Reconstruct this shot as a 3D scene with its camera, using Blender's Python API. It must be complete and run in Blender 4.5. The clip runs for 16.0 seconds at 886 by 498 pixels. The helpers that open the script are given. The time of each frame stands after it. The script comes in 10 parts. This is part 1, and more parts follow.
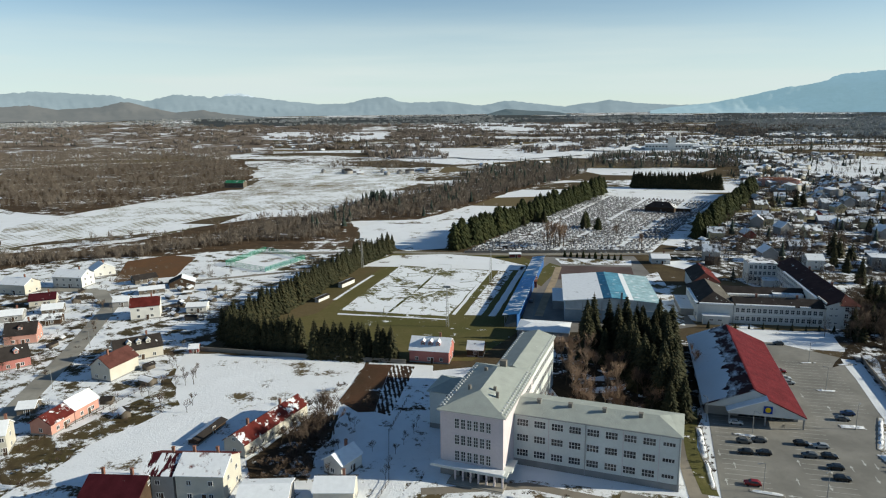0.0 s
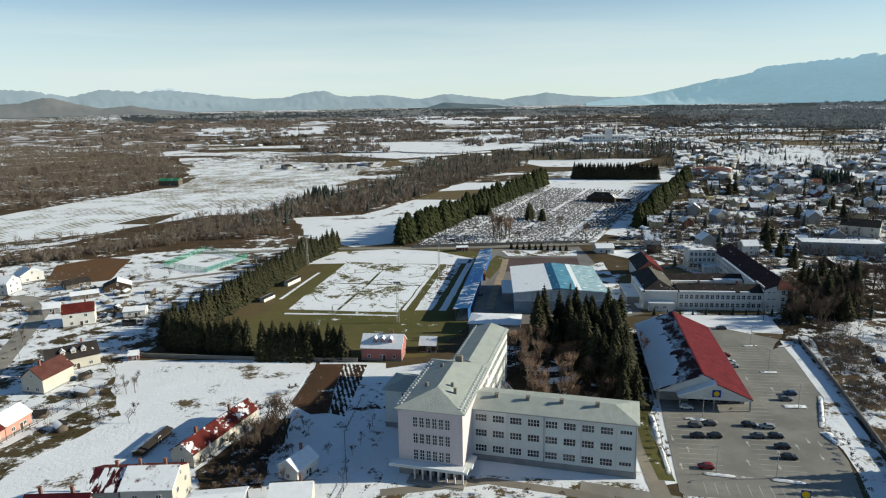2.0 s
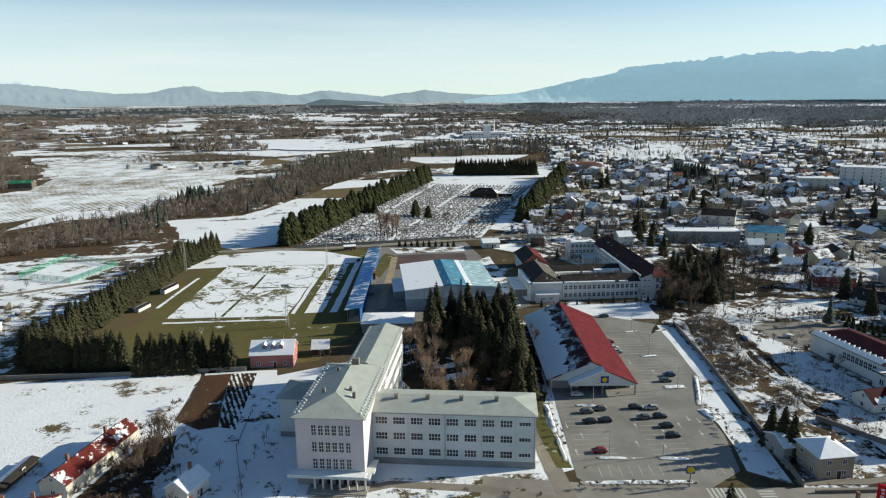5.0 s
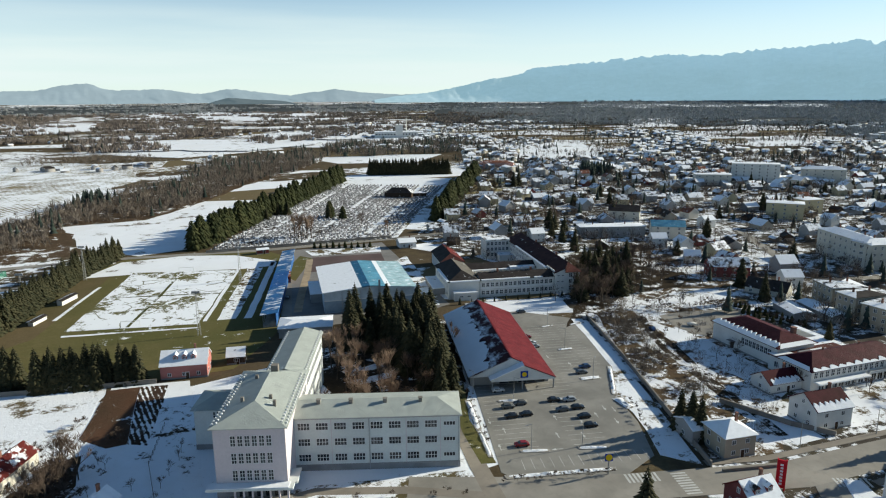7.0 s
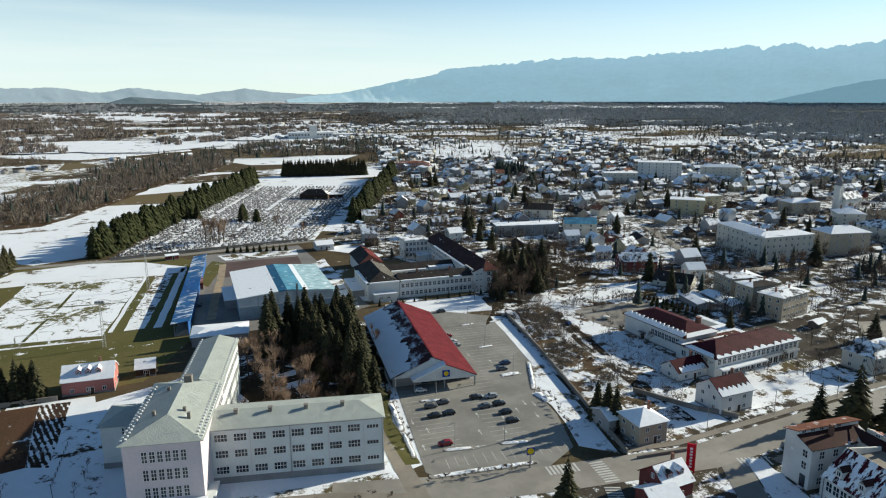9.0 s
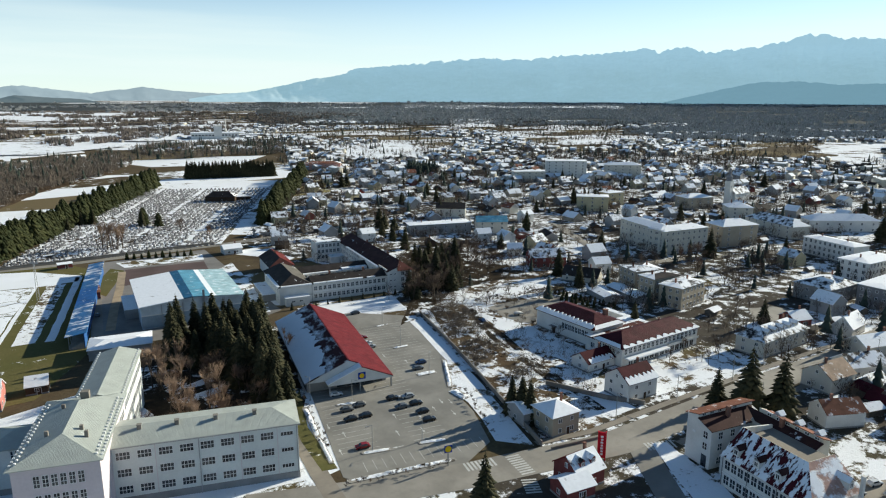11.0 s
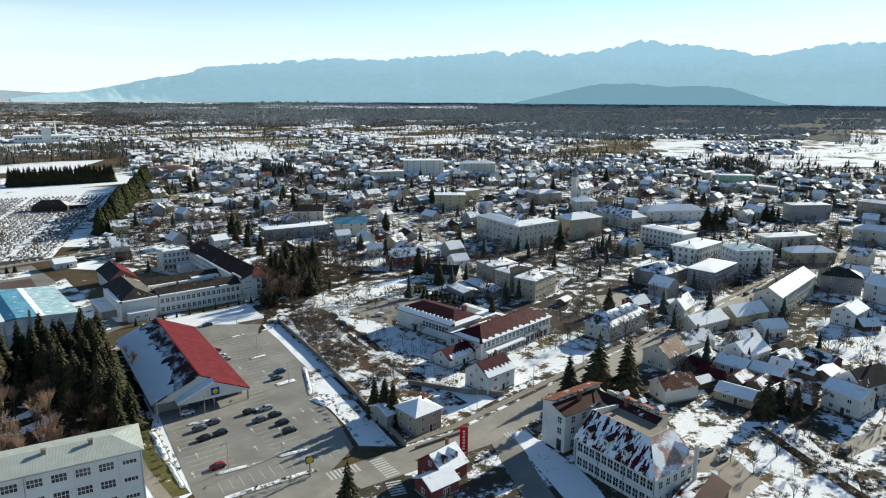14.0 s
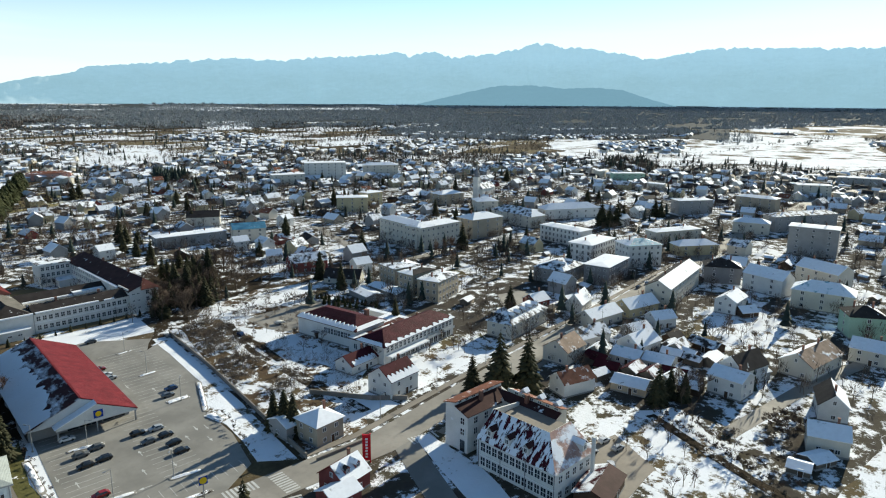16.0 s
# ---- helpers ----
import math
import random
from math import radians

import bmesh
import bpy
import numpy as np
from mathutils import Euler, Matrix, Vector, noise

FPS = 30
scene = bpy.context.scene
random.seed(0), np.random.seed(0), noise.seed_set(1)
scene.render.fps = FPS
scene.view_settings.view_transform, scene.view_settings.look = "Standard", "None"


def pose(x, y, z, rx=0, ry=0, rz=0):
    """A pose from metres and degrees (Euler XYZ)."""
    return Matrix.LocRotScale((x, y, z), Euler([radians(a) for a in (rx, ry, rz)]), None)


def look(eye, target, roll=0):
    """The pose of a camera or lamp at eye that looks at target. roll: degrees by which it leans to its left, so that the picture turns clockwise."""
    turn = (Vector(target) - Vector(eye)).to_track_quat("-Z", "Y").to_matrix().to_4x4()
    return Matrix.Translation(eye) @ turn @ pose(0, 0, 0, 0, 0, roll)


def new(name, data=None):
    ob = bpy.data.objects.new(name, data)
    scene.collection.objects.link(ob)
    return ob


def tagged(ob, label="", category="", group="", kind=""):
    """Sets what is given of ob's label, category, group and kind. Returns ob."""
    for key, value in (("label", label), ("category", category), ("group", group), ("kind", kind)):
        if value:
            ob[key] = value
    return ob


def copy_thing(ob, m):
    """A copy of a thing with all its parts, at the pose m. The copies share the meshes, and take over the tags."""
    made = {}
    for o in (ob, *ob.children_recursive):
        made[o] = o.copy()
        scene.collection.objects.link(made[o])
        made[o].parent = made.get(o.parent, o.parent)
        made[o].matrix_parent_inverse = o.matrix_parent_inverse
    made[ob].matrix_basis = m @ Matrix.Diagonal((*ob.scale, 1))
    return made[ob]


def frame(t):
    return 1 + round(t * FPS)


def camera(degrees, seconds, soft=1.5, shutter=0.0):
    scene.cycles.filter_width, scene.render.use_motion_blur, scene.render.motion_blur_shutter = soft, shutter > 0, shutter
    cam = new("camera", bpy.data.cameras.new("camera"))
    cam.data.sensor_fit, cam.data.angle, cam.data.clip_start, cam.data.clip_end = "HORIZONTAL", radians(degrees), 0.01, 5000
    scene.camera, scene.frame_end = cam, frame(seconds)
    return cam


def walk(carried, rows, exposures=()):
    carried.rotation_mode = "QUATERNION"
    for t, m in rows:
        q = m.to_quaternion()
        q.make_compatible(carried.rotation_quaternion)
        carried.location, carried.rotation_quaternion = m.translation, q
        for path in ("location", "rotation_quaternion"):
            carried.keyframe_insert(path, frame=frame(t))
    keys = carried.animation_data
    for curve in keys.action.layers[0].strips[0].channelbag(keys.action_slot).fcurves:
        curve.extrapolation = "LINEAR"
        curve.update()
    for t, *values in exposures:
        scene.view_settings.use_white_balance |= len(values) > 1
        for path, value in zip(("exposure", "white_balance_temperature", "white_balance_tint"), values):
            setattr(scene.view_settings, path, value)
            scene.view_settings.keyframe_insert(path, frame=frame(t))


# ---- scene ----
cam = camera(66.96, 16.0, 1.15)
PATH = [
    (0, pose(0.00, -0.00, 90.00, 78.243, 0.646, -0.135)),
    (0.5, pose(-0.99, 0.79, 90.04, 78.112, 0.908, -1.363)),
    (1, pose(-1.74, 1.54, 90.07, 77.939, 1.026, -2.639)),
    (1.5, pose(-2.19, 2.25, 89.94, 77.775, 1.073, -3.878)),
    (2, pose(-2.66, 3.04, 89.77, 77.647, 1.043, -5.249)),
    (2.5, pose(-2.95, 3.80, 89.64, 77.538, 1.022, -6.764)),
    (3, pose(-3.24, 4.60, 89.68, 77.429, 0.935, -8.315)),
    (3.5, pose(-3.61, 5.19, 89.67, 77.369, 0.864, -10.010)),
    (4, pose(-4.08, 5.66, 89.72, 77.317, 0.805, -11.766)),
    (6.5, pose(-5.95, 7.05, 89.76, 77.167, 0.490, -20.924)),
    (7, pose(-6.11, 7.34, 89.84, 77.135, 0.436, -22.801)),
    (7.5, pose(-6.18, 7.48, 89.83, 77.124, 0.369, -24.559)),
    (8, pose(-6.34, 7.72, 89.80, 77.133, 0.269, -26.277)),
    (8.5, pose(-6.25, 7.72, 89.80, 77.130, 0.239, -28.056)),
    (9, pose(-6.18, 7.92, 89.81, 77.135, 0.152, -29.912)),
    (11.5, pose(-5.26, 8.44, 89.53, 77.127, -0.146, -39.369)),
    (12, pose(-4.87, 8.47, 89.50, 77.121, -0.168, -41.380)),
    (12.5, pose(-4.40, 8.46, 89.50, 77.119, -0.197, -43.353)),
    (13, pose(-3.71, 8.54, 89.32, 77.154, -0.220, -45.335)),
    (13.5, pose(-3.09, 8.46, 89.31, 77.175, -0.243, -47.235)),
    (14, pose(-2.49, 8.33, 89.38, 77.195, -0.259, -49.261)),
    (14.5, pose(-1.74, 8.09, 89.50, 77.206, -0.268, -51.249)),
    (15, pose(-1.01, 7.93, 89.47, 77.252, -0.289, -53.246)),
    (15.5, pose(-0.10, 7.85, 89.46, 77.296, -0.284, -55.307)),
    (16, pose(0.82, 7.60, 89.45, 77.346, -0.311, -57.340)),
]
walk(cam, PATH, [(0, 0.39, 6700, 1), (4, 0.54, 6700, 1), (7, 0.63, 6700, 1), (9, 0.67, 6700, 1), (13, 0.79, 6650, 1), (16, 0.90, 6650, 0)])

# ---------------- world, sun, exposure ----------------
SUN_AZ, SUN_EL = radians(95.0), radians(20.0)      # azimuth from +y towards +x
world = bpy.data.worlds.new("winter_sky")
scene.world = world
world.use_nodes = True
wn = world.node_tree.nodes
wl = world.node_tree.links
wn.clear()
w_out = wn.new("ShaderNodeOutputWorld")
w_bg = wn.new("ShaderNodeBackground")
w_sky = wn.new("ShaderNodeTexSky")
w_sky.sky_type = "NISHITA"
w_sky.sun_disc = False
w_sky.sun_elevation = SUN_EL
w_sky.sun_rotation = SUN_AZ
w_sky.altitude = 1200
w_sky.air_density = 0.8
w_sky.dust_density = 0.1
w_sky.ozone_density = 1.4
w_bg.inputs["Strength"].default_value = 0.090
w_co = wn.new("ShaderNodeTexCoord")
w_map = wn.new("ShaderNodeMapping")
w_map.inputs["Scale"].default_value = (1.2, 1.2, 16.0)
w_noise = wn.new("ShaderNodeTexNoise")
w_noise.inputs["Scale"].default_value = 1.6
w_noise.inputs["Detail"].default_value = 5.0
w_ramp = wn.new("ShaderNodeMapRange")
w_ramp.inputs["From Min"].default_value = 0.44
w_ramp.inputs["From Max"].default_value = 0.66
w_ramp.inputs["To Min"].default_value = 0.74
w_ramp.inputs["To Max"].default_value = 1.0
w_mix = wn.new("ShaderNodeMix")
w_mix.data_type = "RGBA"
w_mix.inputs[7].default_value = (6.0, 6.65, 7.0, 1)      # thin cirrus
wl.new(w_co.outputs["Generated"], w_map.inputs["Vector"])
wl.new(w_map.outputs["Vector"], w_noise.inputs["Vector"])
wl.new(w_noise.outputs["Fac"], w_ramp.inputs["Value"])
w_sep = wn.new("ShaderNodeSeparateXYZ")
wl.new(w_co.outputs["Generated"], w_sep.inputs[0])
w_low = wn.new("ShaderNodeMapRange")          # the haze thins out upwards
w_low.interpolation_type = "SMOOTHSTEP"
w_low.inputs["From Min"].default_value = 0.04
w_low.inputs["From Max"].default_value = 0.19
w_low.inputs["To Min"].default_value = 1.0
w_low.inputs["To Max"].default_value = 0.0
wl.new(w_sep.outputs[2], w_low.inputs["Value"])
w_mul = wn.new("ShaderNodeMath")
w_mul.operation = "MULTIPLY"
wl.new(w_ramp.outputs["Result"], w_mul.inputs[0])
wl.new(w_low.outputs["Result"], w_mul.inputs[1])
wl.new(w_mul.outputs[0], w_mix.inputs[0])
w_tint = wn.new("ShaderNodeMix")                # the cold clear tone of a winter sky
w_tint.data_type, w_tint.blend_type = "RGBA", "MULTIPLY"
w_tint.inputs[0].default_value = 1.0
w_tint.inputs[7].default_value = (0.90, 1.0, 1.04, 1)
wl.new(w_sky.outputs["Color"], w_tint.inputs[6])
wl.new(w_tint.outputs[2], w_mix.inputs[6])
wl.new(w_mix.outputs[2], w_bg.inputs["Color"])
wl.new(w_bg.outputs["Background"], w_out.inputs["Surface"])

sun_data = bpy.data.lights.new("sun", "SUN")
sun_data.energy = 5.0
sun_data.angle = radians(0.6)
sun_data.color = (1.0, 0.92, 0.80)
sun_ob = new("sun", sun_data)
sun_dir = Vector((math.sin(SUN_AZ) * math.cos(SUN_EL), math.cos(SUN_AZ) * math.cos(SUN_EL), math.sin(SUN_EL)))
sun_ob.matrix_world = look(sun_dir * 300, (0, 0, 0))
scene.view_settings.exposure = 0.0

# ---------------- material helpers ----------------


class Mat:
    """A small node graph builder round one Principled shader."""

    def __init__(self, name, rough=0.8, metal=0.0, spec=0.3):
        self.m = bpy.data.materials.new(name)
        self.m.use_nodes = True
        self.n = self.m.node_tree.nodes
        self.l = self.m.node_tree.links
        self.b = self.n["Principled BSDF"]
        self.b.inputs["Roughness"].default_value = rough
        self.b.inputs["Metallic"].default_value = metal
        self.b.inputs["Specular IOR Level"].default_value = spec

    def pos(self, scale=(1, 1, 1), local=False, turn=0.0, shuffle=False):
        if local:
            src = self.n.new("ShaderNodeTexCoord").outputs["Object"]
        else:
            src = self.n.new("ShaderNodeNewGeometry").outputs["Position"]
        if shuffle:
            info = self.n.new("ShaderNodeObjectInfo")
            mul = self.math("MULTIPLY", info.outputs["Random"], 137.0)
            add = self.n.new("ShaderNodeVectorMath")
            add.operation = "ADD"
            self.l.new(src, add.inputs[0])
            self.l.new(mul, add.inputs[1])
            src = add.outputs[0]
        mp = self.n.new("ShaderNodeMapping")
        mp.inputs["Scale"].default_value = scale
        mp.inputs["Rotation"].default_value = (0, 0, turn)
        self.l.new(src, mp.inputs["Vector"])
        return mp.outputs["Vector"]

    def noise(self, vec, scale, detail=4.0, rough=0.55):
        t = self.n.new("ShaderNodeTexNoise")
        t.inputs["Scale"].default_value = scale
        t.inputs["Detail"].default_value = detail
        t.inputs["Roughness"].default_value = rough
        self.l.new(vec, t.inputs["Vector"])
        return t.outputs["Fac"]

    def wave(self, vec, scale, axis="X", distort=0.0):
        t = self.n.new("ShaderNodeTexWave")
        t.bands_direction = axis
        t.inputs["Scale"].default_value = scale
        t.inputs["Distortion"].default_value = distort
        t.inputs["Detail"].default_value = 2.0
        t.inputs["Detail Scale"].default_value = 1.5
        self.l.new(vec, t.inputs["Vector"])
        return t.outputs["Fac"]

    def cells(self, vec, scale):
        t = self.n.new("ShaderNodeTexVoronoi")
        t.inputs["Scale"].default_value = scale
        self.l.new(vec, t.inputs["Vector"])
        sep = self.n.new("ShaderNodeSeparateColor")
        self.l.new(t.outputs["Color"], sep.inputs[0])
        return sep.outputs[0], sep.outputs[1]

    def math(self, op, a, b=0.0, clamp=False):
        t = self.n.new("ShaderNodeMath")
        t.operation = op
        t.use_clamp = clamp
        for k, v in enumerate((a, b)):
            if isinstance(v, (int, float)):
                t.inputs[k].default_value = v
            else:
                self.l.new(v, t.inputs[k])
        return t.outputs[0]

    def step(self, v, lo, hi, out_lo=0.0, out_hi=1.0):
        t = self.n.new("ShaderNodeMapRange")
        t.inputs["From Min"].default_value = lo
        t.inputs["From Max"].default_value = hi
        t.inputs["To Min"].default_value = out_lo
        t.inputs["To Max"].default_value = out_hi
        self.l.new(v, t.inputs["Value"])
        return t.outputs["Result"]

    def mix(self, fac, a, b):
        t = self.n.new("ShaderNodeMix")
        t.data_type = "RGBA"
        for k, v in ((0, fac), (6, a), (7, b)):
            if isinstance(v, (int, float)):
                t.inputs[k].default_value = v
            elif isinstance(v, tuple):
                t.inputs[k].default_value = (*v, 1.0)
            else:
                self.l.new(v, t.inputs[k])
        return t.outputs[2]

    def color(self, c):
        if isinstance(c, tuple):
            self.b.inputs["Base Color"].default_value = (*c, 1.0)
        else:
            self.l.new(c, self.b.inputs["Base Color"])
        return self

    def bump(self, height, strength=0.4, distance=0.05):
        t = self.n.new("ShaderNodeBump")
        t.inputs["Strength"].default_value = strength
        t.inputs["Distance"].default_value = distance
        self.l.new(height, t.inputs["Height"])
        self.l.new(t.outputs["Normal"], self.b.inputs["Normal"])
        return self


SNOW = (0.80, 0.82, 0.86)


def tone(c, k):
    return tuple(min(1.0, v * k) for v in c)


def plain_mat(name, c, rough=0.8, metal=0.0, vary=0.25, size=1.5, spec=0.15, random_tint=0.0):
    """Paint, plaster, metal: a colour with grain and soft stains."""
    k = Mat(name, rough, metal, spec)
    v = k.pos(local=True, shuffle=True)
    big = k.noise(v, 1.0 / (size * 3), 4)
    fine = k.noise(v, 6.0 / size, 5)
    col = k.mix(k.step(big, 0.3, 0.7), tone(c, 1 - vary), tone(c, 1 + vary * 0.6))
    col = k.mix(k.math("MULTIPLY", k.step(fine, 0.35, 0.75), 0.25), col, tone(c, 0.6))
    if random_tint:
        info = k.n.new("ShaderNodeObjectInfo")
        hsv = k.n.new("ShaderNodeHueSaturation")
        k.l.new(k.step(info.outputs["Random"], 0, 1, 1 - random_tint, 1 + random_tint), hsv.inputs["Value"])
        k.l.new(col, hsv.inputs["Color"])
        col = hsv.outputs[0]
    k.color(col).bump(fine, 0.25, 0.03)
    return k.m


def share(cover):
    """How far below the middle of a noise its share 'cover' begins, in spreads."""
    p = min(0.985, max(0.015, cover))
    s = 1 if p > 0.5 else -1
    q = math.sqrt(-2 * math.log(1 - p if p > 0.5 else p))
    return s * (q - (2.30753 + 0.27061 * q) / (1 + 0.99229 * q + 0.04481 * q * q))


def roof_mat(name, c, cover, ribs=0.0, streak=(1, 1, 1), rough=0.7, edge=0.06, mottle=1.0):
    """Tiles or sheet metal with a share 'cover' of lying snow, in patches of its own shape."""
    k = Mat(name, rough, 0.0, 0.04)
    v = k.pos(local=True, shuffle=True)
    vs = k.pos(streak, local=True, shuffle=True)
    grain = k.noise(v, 5.0, 4)
    base = k.mix(k.step(k.noise(v, 0.35, 4), 0.3, 0.7), tone(c, 1 - 0.3 * mottle), tone(c, 1 + 0.25 * mottle))
    base = k.mix(k.math("MULTIPLY", k.step(grain, 0.4, 0.7), 0.35 * mottle), base, tone(c, 0.5))
    patch = k.noise(vs, 0.33, 6, 0.62)
    t = 0.5 - 0.105 * share(cover)
    mask = k.step(patch, t - edge, t + edge) if cover > 0 else k.step(patch, 2.0, 3.0)
    snow = k.mix(k.step(k.noise(v, 0.8, 4), 0.35, 0.75), SNOW, tone(SNOW, 0.9))
    k.color(k.mix(mask, base, snow))
    h = k.math("ADD", k.math("MULTIPLY", mask, 1.5), k.math("MULTIPLY", grain, 0.4))
    if ribs:
        w = k.step(k.wave(k.pos(local=True), ribs), 0.86, 0.98)
        h = k.math("ADD", h, k.math("MULTIPLY", w, k.math("SUBTRACT", 1.0, mask)))
    k.bump(h, 0.6, 0.08)
    return k.m


def ground_mat(name, cover, soils, field=0.0, patch_size=9.0, rough=0.95, furrow=0.0, turn=0.0, edge=0.02, speck=0.5):
    """Open ground: earth and grass with snow lying on a share of it, trodden and thawed in small spots. field > 0: each field has its own share of snow."""
    k = Mat(name, rough, 0.0, 0.02)
    v = k.pos()
    a = k.noise(v, 1.0 / patch_size, 8, 0.66)
    b = k.noise(v, 1.0 / (patch_size * 7), 4)
    fine = k.noise(v, 0.9, 6, 0.7)
    soil = k.mix(k.step(a, 0.35, 0.65), soils[0], soils[1])
    soil = k.mix(k.step(b, 0.42, 0.62), soil, soils[2])
    soil = k.mix(k.math("MULTIPLY", k.step(fine, 0.35, 0.75), 0.5), soil, tone(soils[0], 0.55))
    s = k.math("ADD", k.math("MULTIPLY", a, 0.6), k.math("MULTIPLY", b, 0.4))
    s = k.math("ADD", s, k.math("MULTIPLY", k.math("SUBTRACT", fine, 0.5), 0.20))
    sd = 0.078
    if furrow:
        wv = k.wave(k.pos(turn=turn), furrow, "X", 1.6)
        s = k.math("ADD", s, k.math("MULTIPLY", k.math("SUBTRACT", wv, 0.5), 0.14))
        sd = 0.09
    if field:
        c1, c2 = k.cells(k.pos((1.0 / (field * 2.4), 1.0 / field, 1), turn=0.25), 1.0)
        s = k.math("ADD", s, k.math("MULTIPLY", k.math("SUBTRACT", c1, 0.5), 0.42))
        soil = k.mix(k.step(c2, 0.5, 0.55), soil, tone(soils[1], 1.15))
        sd = 0.145
    t = 0.5 - sd * share(cover)
    mask = k.step(s, t - edge, t + edge)
    # footprints, tufts and small thawed spots in the snow
    spot = k.step(k.noise(k.pos(turn=0.6), 0.55, 7, 0.75), 0.60, 0.68)
    zone = k.step(k.noise(v, 0.045, 3), 0.46, 0.60)
    mask = k.math("SUBTRACT", mask, k.math("MULTIPLY", k.math("MULTIPLY", spot, zone), speck), True)
    snow = k.mix(k.step(a, 0.3, 0.75), tone(SNOW, 0.90), SNOW)
    snow = k.mix(k.math("MULTIPLY", k.step(b, 0.5, 0.65), 0.35), snow, (0.70, 0.70, 0.69))
    k.color(k.mix(mask, soil, snow))
    k.bump(k.math("ADD", k.math("MULTIPLY", mask, 0.6), fine), 0.7, 0.25)
    return k.m


EARTH = (0.062, 0.045, 0.030)
DRY = (0.125, 0.098, 0.056)
GREEN = (0.075, 0.080, 0.028)
BROWN = (0.120, 0.080, 0.050)

m_ground = ground_mat("patchy_snow_ground", 0.42, (EARTH, DRY, (0.11, 0.085, 0.055)), field=85.0, patch_size=11)
m_town = ground_mat("town_ground", 0.42, ((0.06, 0.05, 0.042), (0.095, 0.085, 0.07), (0.085, 0.075, 0.045)), patch_size=6)
m_snowfield = ground_mat("snow_field", 0.88, (DRY, BROWN, DRY), patch_size=14)
m_thinsnow = ground_mat("thin_snow", 0.60, (DRY, GREEN, BROWN), patch_size=8)
m_stubble = ground_mat("stubble_snow", 0.66, ((0.26, 0.22, 0.14), DRY, (0.2, 0.19, 0.1)), patch_size=26, furrow=0.05, turn=0.5)
m_plough = ground_mat("ploughed_soil", 0.34, ((0.05, 0.032, 0.024), (0.065, 0.042, 0.03), EARTH), patch_size=3, furrow=0.22, turn=-0.15)
m_tilled = ground_mat("tilled_soil", 0.05, ((0.16, 0.085, 0.045), (0.13, 0.075, 0.045), BROWN), patch_size=6, furrow=0.2, turn=0.2)
m_grass = ground_mat("winter_grass", 0.06, ((0.125, 0.112, 0.046), (0.155, 0.130, 0.062), (0.105, 0.102, 0.040)), patch_size=6)
m_wood_floor = ground_mat("wood_floor", 0.16, (EARTH, BROWN, (0.10, 0.07, 0.045)), patch_size=8)
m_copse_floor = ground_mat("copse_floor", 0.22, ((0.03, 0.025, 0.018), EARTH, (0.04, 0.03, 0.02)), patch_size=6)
m_kerb_snow = ground_mat("ridge_snow", 0.8, (EARTH, EARTH, DRY), patch_size=1.6)


def asphalt_mat(name, c, wet=0.0):
    k = Mat(name, 0.85, 0.0, 0.3)
    v = k.pos()
    grit = k.noise(v, 9.0, 3)
    big = k.noise(v, 0.07, 5)
    mid = k.noise(v, 0.5, 5, 0.6)
    col = k.mix(k.step(big, 0.38, 0.62), tone(c, 0.78), tone(c, 1.2))
    col = k.mix(k.math("MULTIPLY", k.step(mid, 0.5, 0.75), 0.45), col, tone(c, 0.62))
    col = k.mix(k.math("MULTIPLY", grit, 0.25), col, tone(c, 1.5))
    k.color(col).bump(grit, 0.3, 0.02)
    return k.m


m_asphalt = asphalt_mat("asphalt", (0.195, 0.186, 0.168))
m_street = asphalt_mat("salted_street", (0.225, 0.208, 0.182))
m_path = asphalt_mat("paving", (0.20, 0.175, 0.145))
m_line = plain_mat("road_paint", (0.50, 0.50, 0.48), 0.7)
m_concrete = plain_mat("concrete", (0.30, 0.28, 0.25), 0.9)
m_wall_grey = plain_mat("weathered_concrete", (0.22, 0.20, 0.175), 0.9)

m_white = plain_mat("white_plaster", (0.62, 0.61, 0.58), 0.9, vary=0.12)
m_cream = plain_mat("cream_plaster", (0.52, 0.49, 0.425), 0.9, vary=0.12)
m_yellow = plain_mat("yellow_plaster", (0.45, 0.385, 0.245), 0.9, vary=0.12)
m_grey = plain_mat("grey_plaster", (0.30, 0.29, 0.28), 0.9, vary=0.15)
m_darkgrey = plain_mat("dark_grey_plaster", (0.20, 0.20, 0.21), 0.9, vary=0.15)
m_beige = plain_mat("beige_plaster", (0.36, 0.31, 0.24), 0.9, vary=0.15)
m_pink = plain_mat("pink_plaster", (0.50, 0.27, 0.22), 0.9, vary=0.12)
m_rose = plain_mat("rose_plaster", (0.42, 0.17, 0.15), 0.9, vary=0.12)
m_mint = plain_mat("mint_plaster", (0.33, 0.47, 0.36), 0.9, vary=0.12)
m_brick = plain_mat("red_brick", (0.19, 0.055, 0.05), 0.9, vary=0.2, size=0.5)
m_school = plain_mat("pale_grey_plaster", (0.58, 0.61, 0.60), 0.9, vary=0.10, size=3)
m_tower = plain_mat("pale_pink_plaster", (0.56, 0.50, 0.52), 0.9, vary=0.08, size=3)
m_plinth = plain_mat("grey_plinth", (0.25, 0.25, 0.25), 0.9)
m_wood = plain_mat("dark_timber", (0.07, 0.045, 0.03), 0.8, size=0.4)
m_plank = plain_mat("grey_timber", (0.13, 0.11, 0.09), 0.85, size=0.4)
m_frame = plain_mat("white_frame", (0.7, 0.7, 0.7), 0.5, vary=0.05)
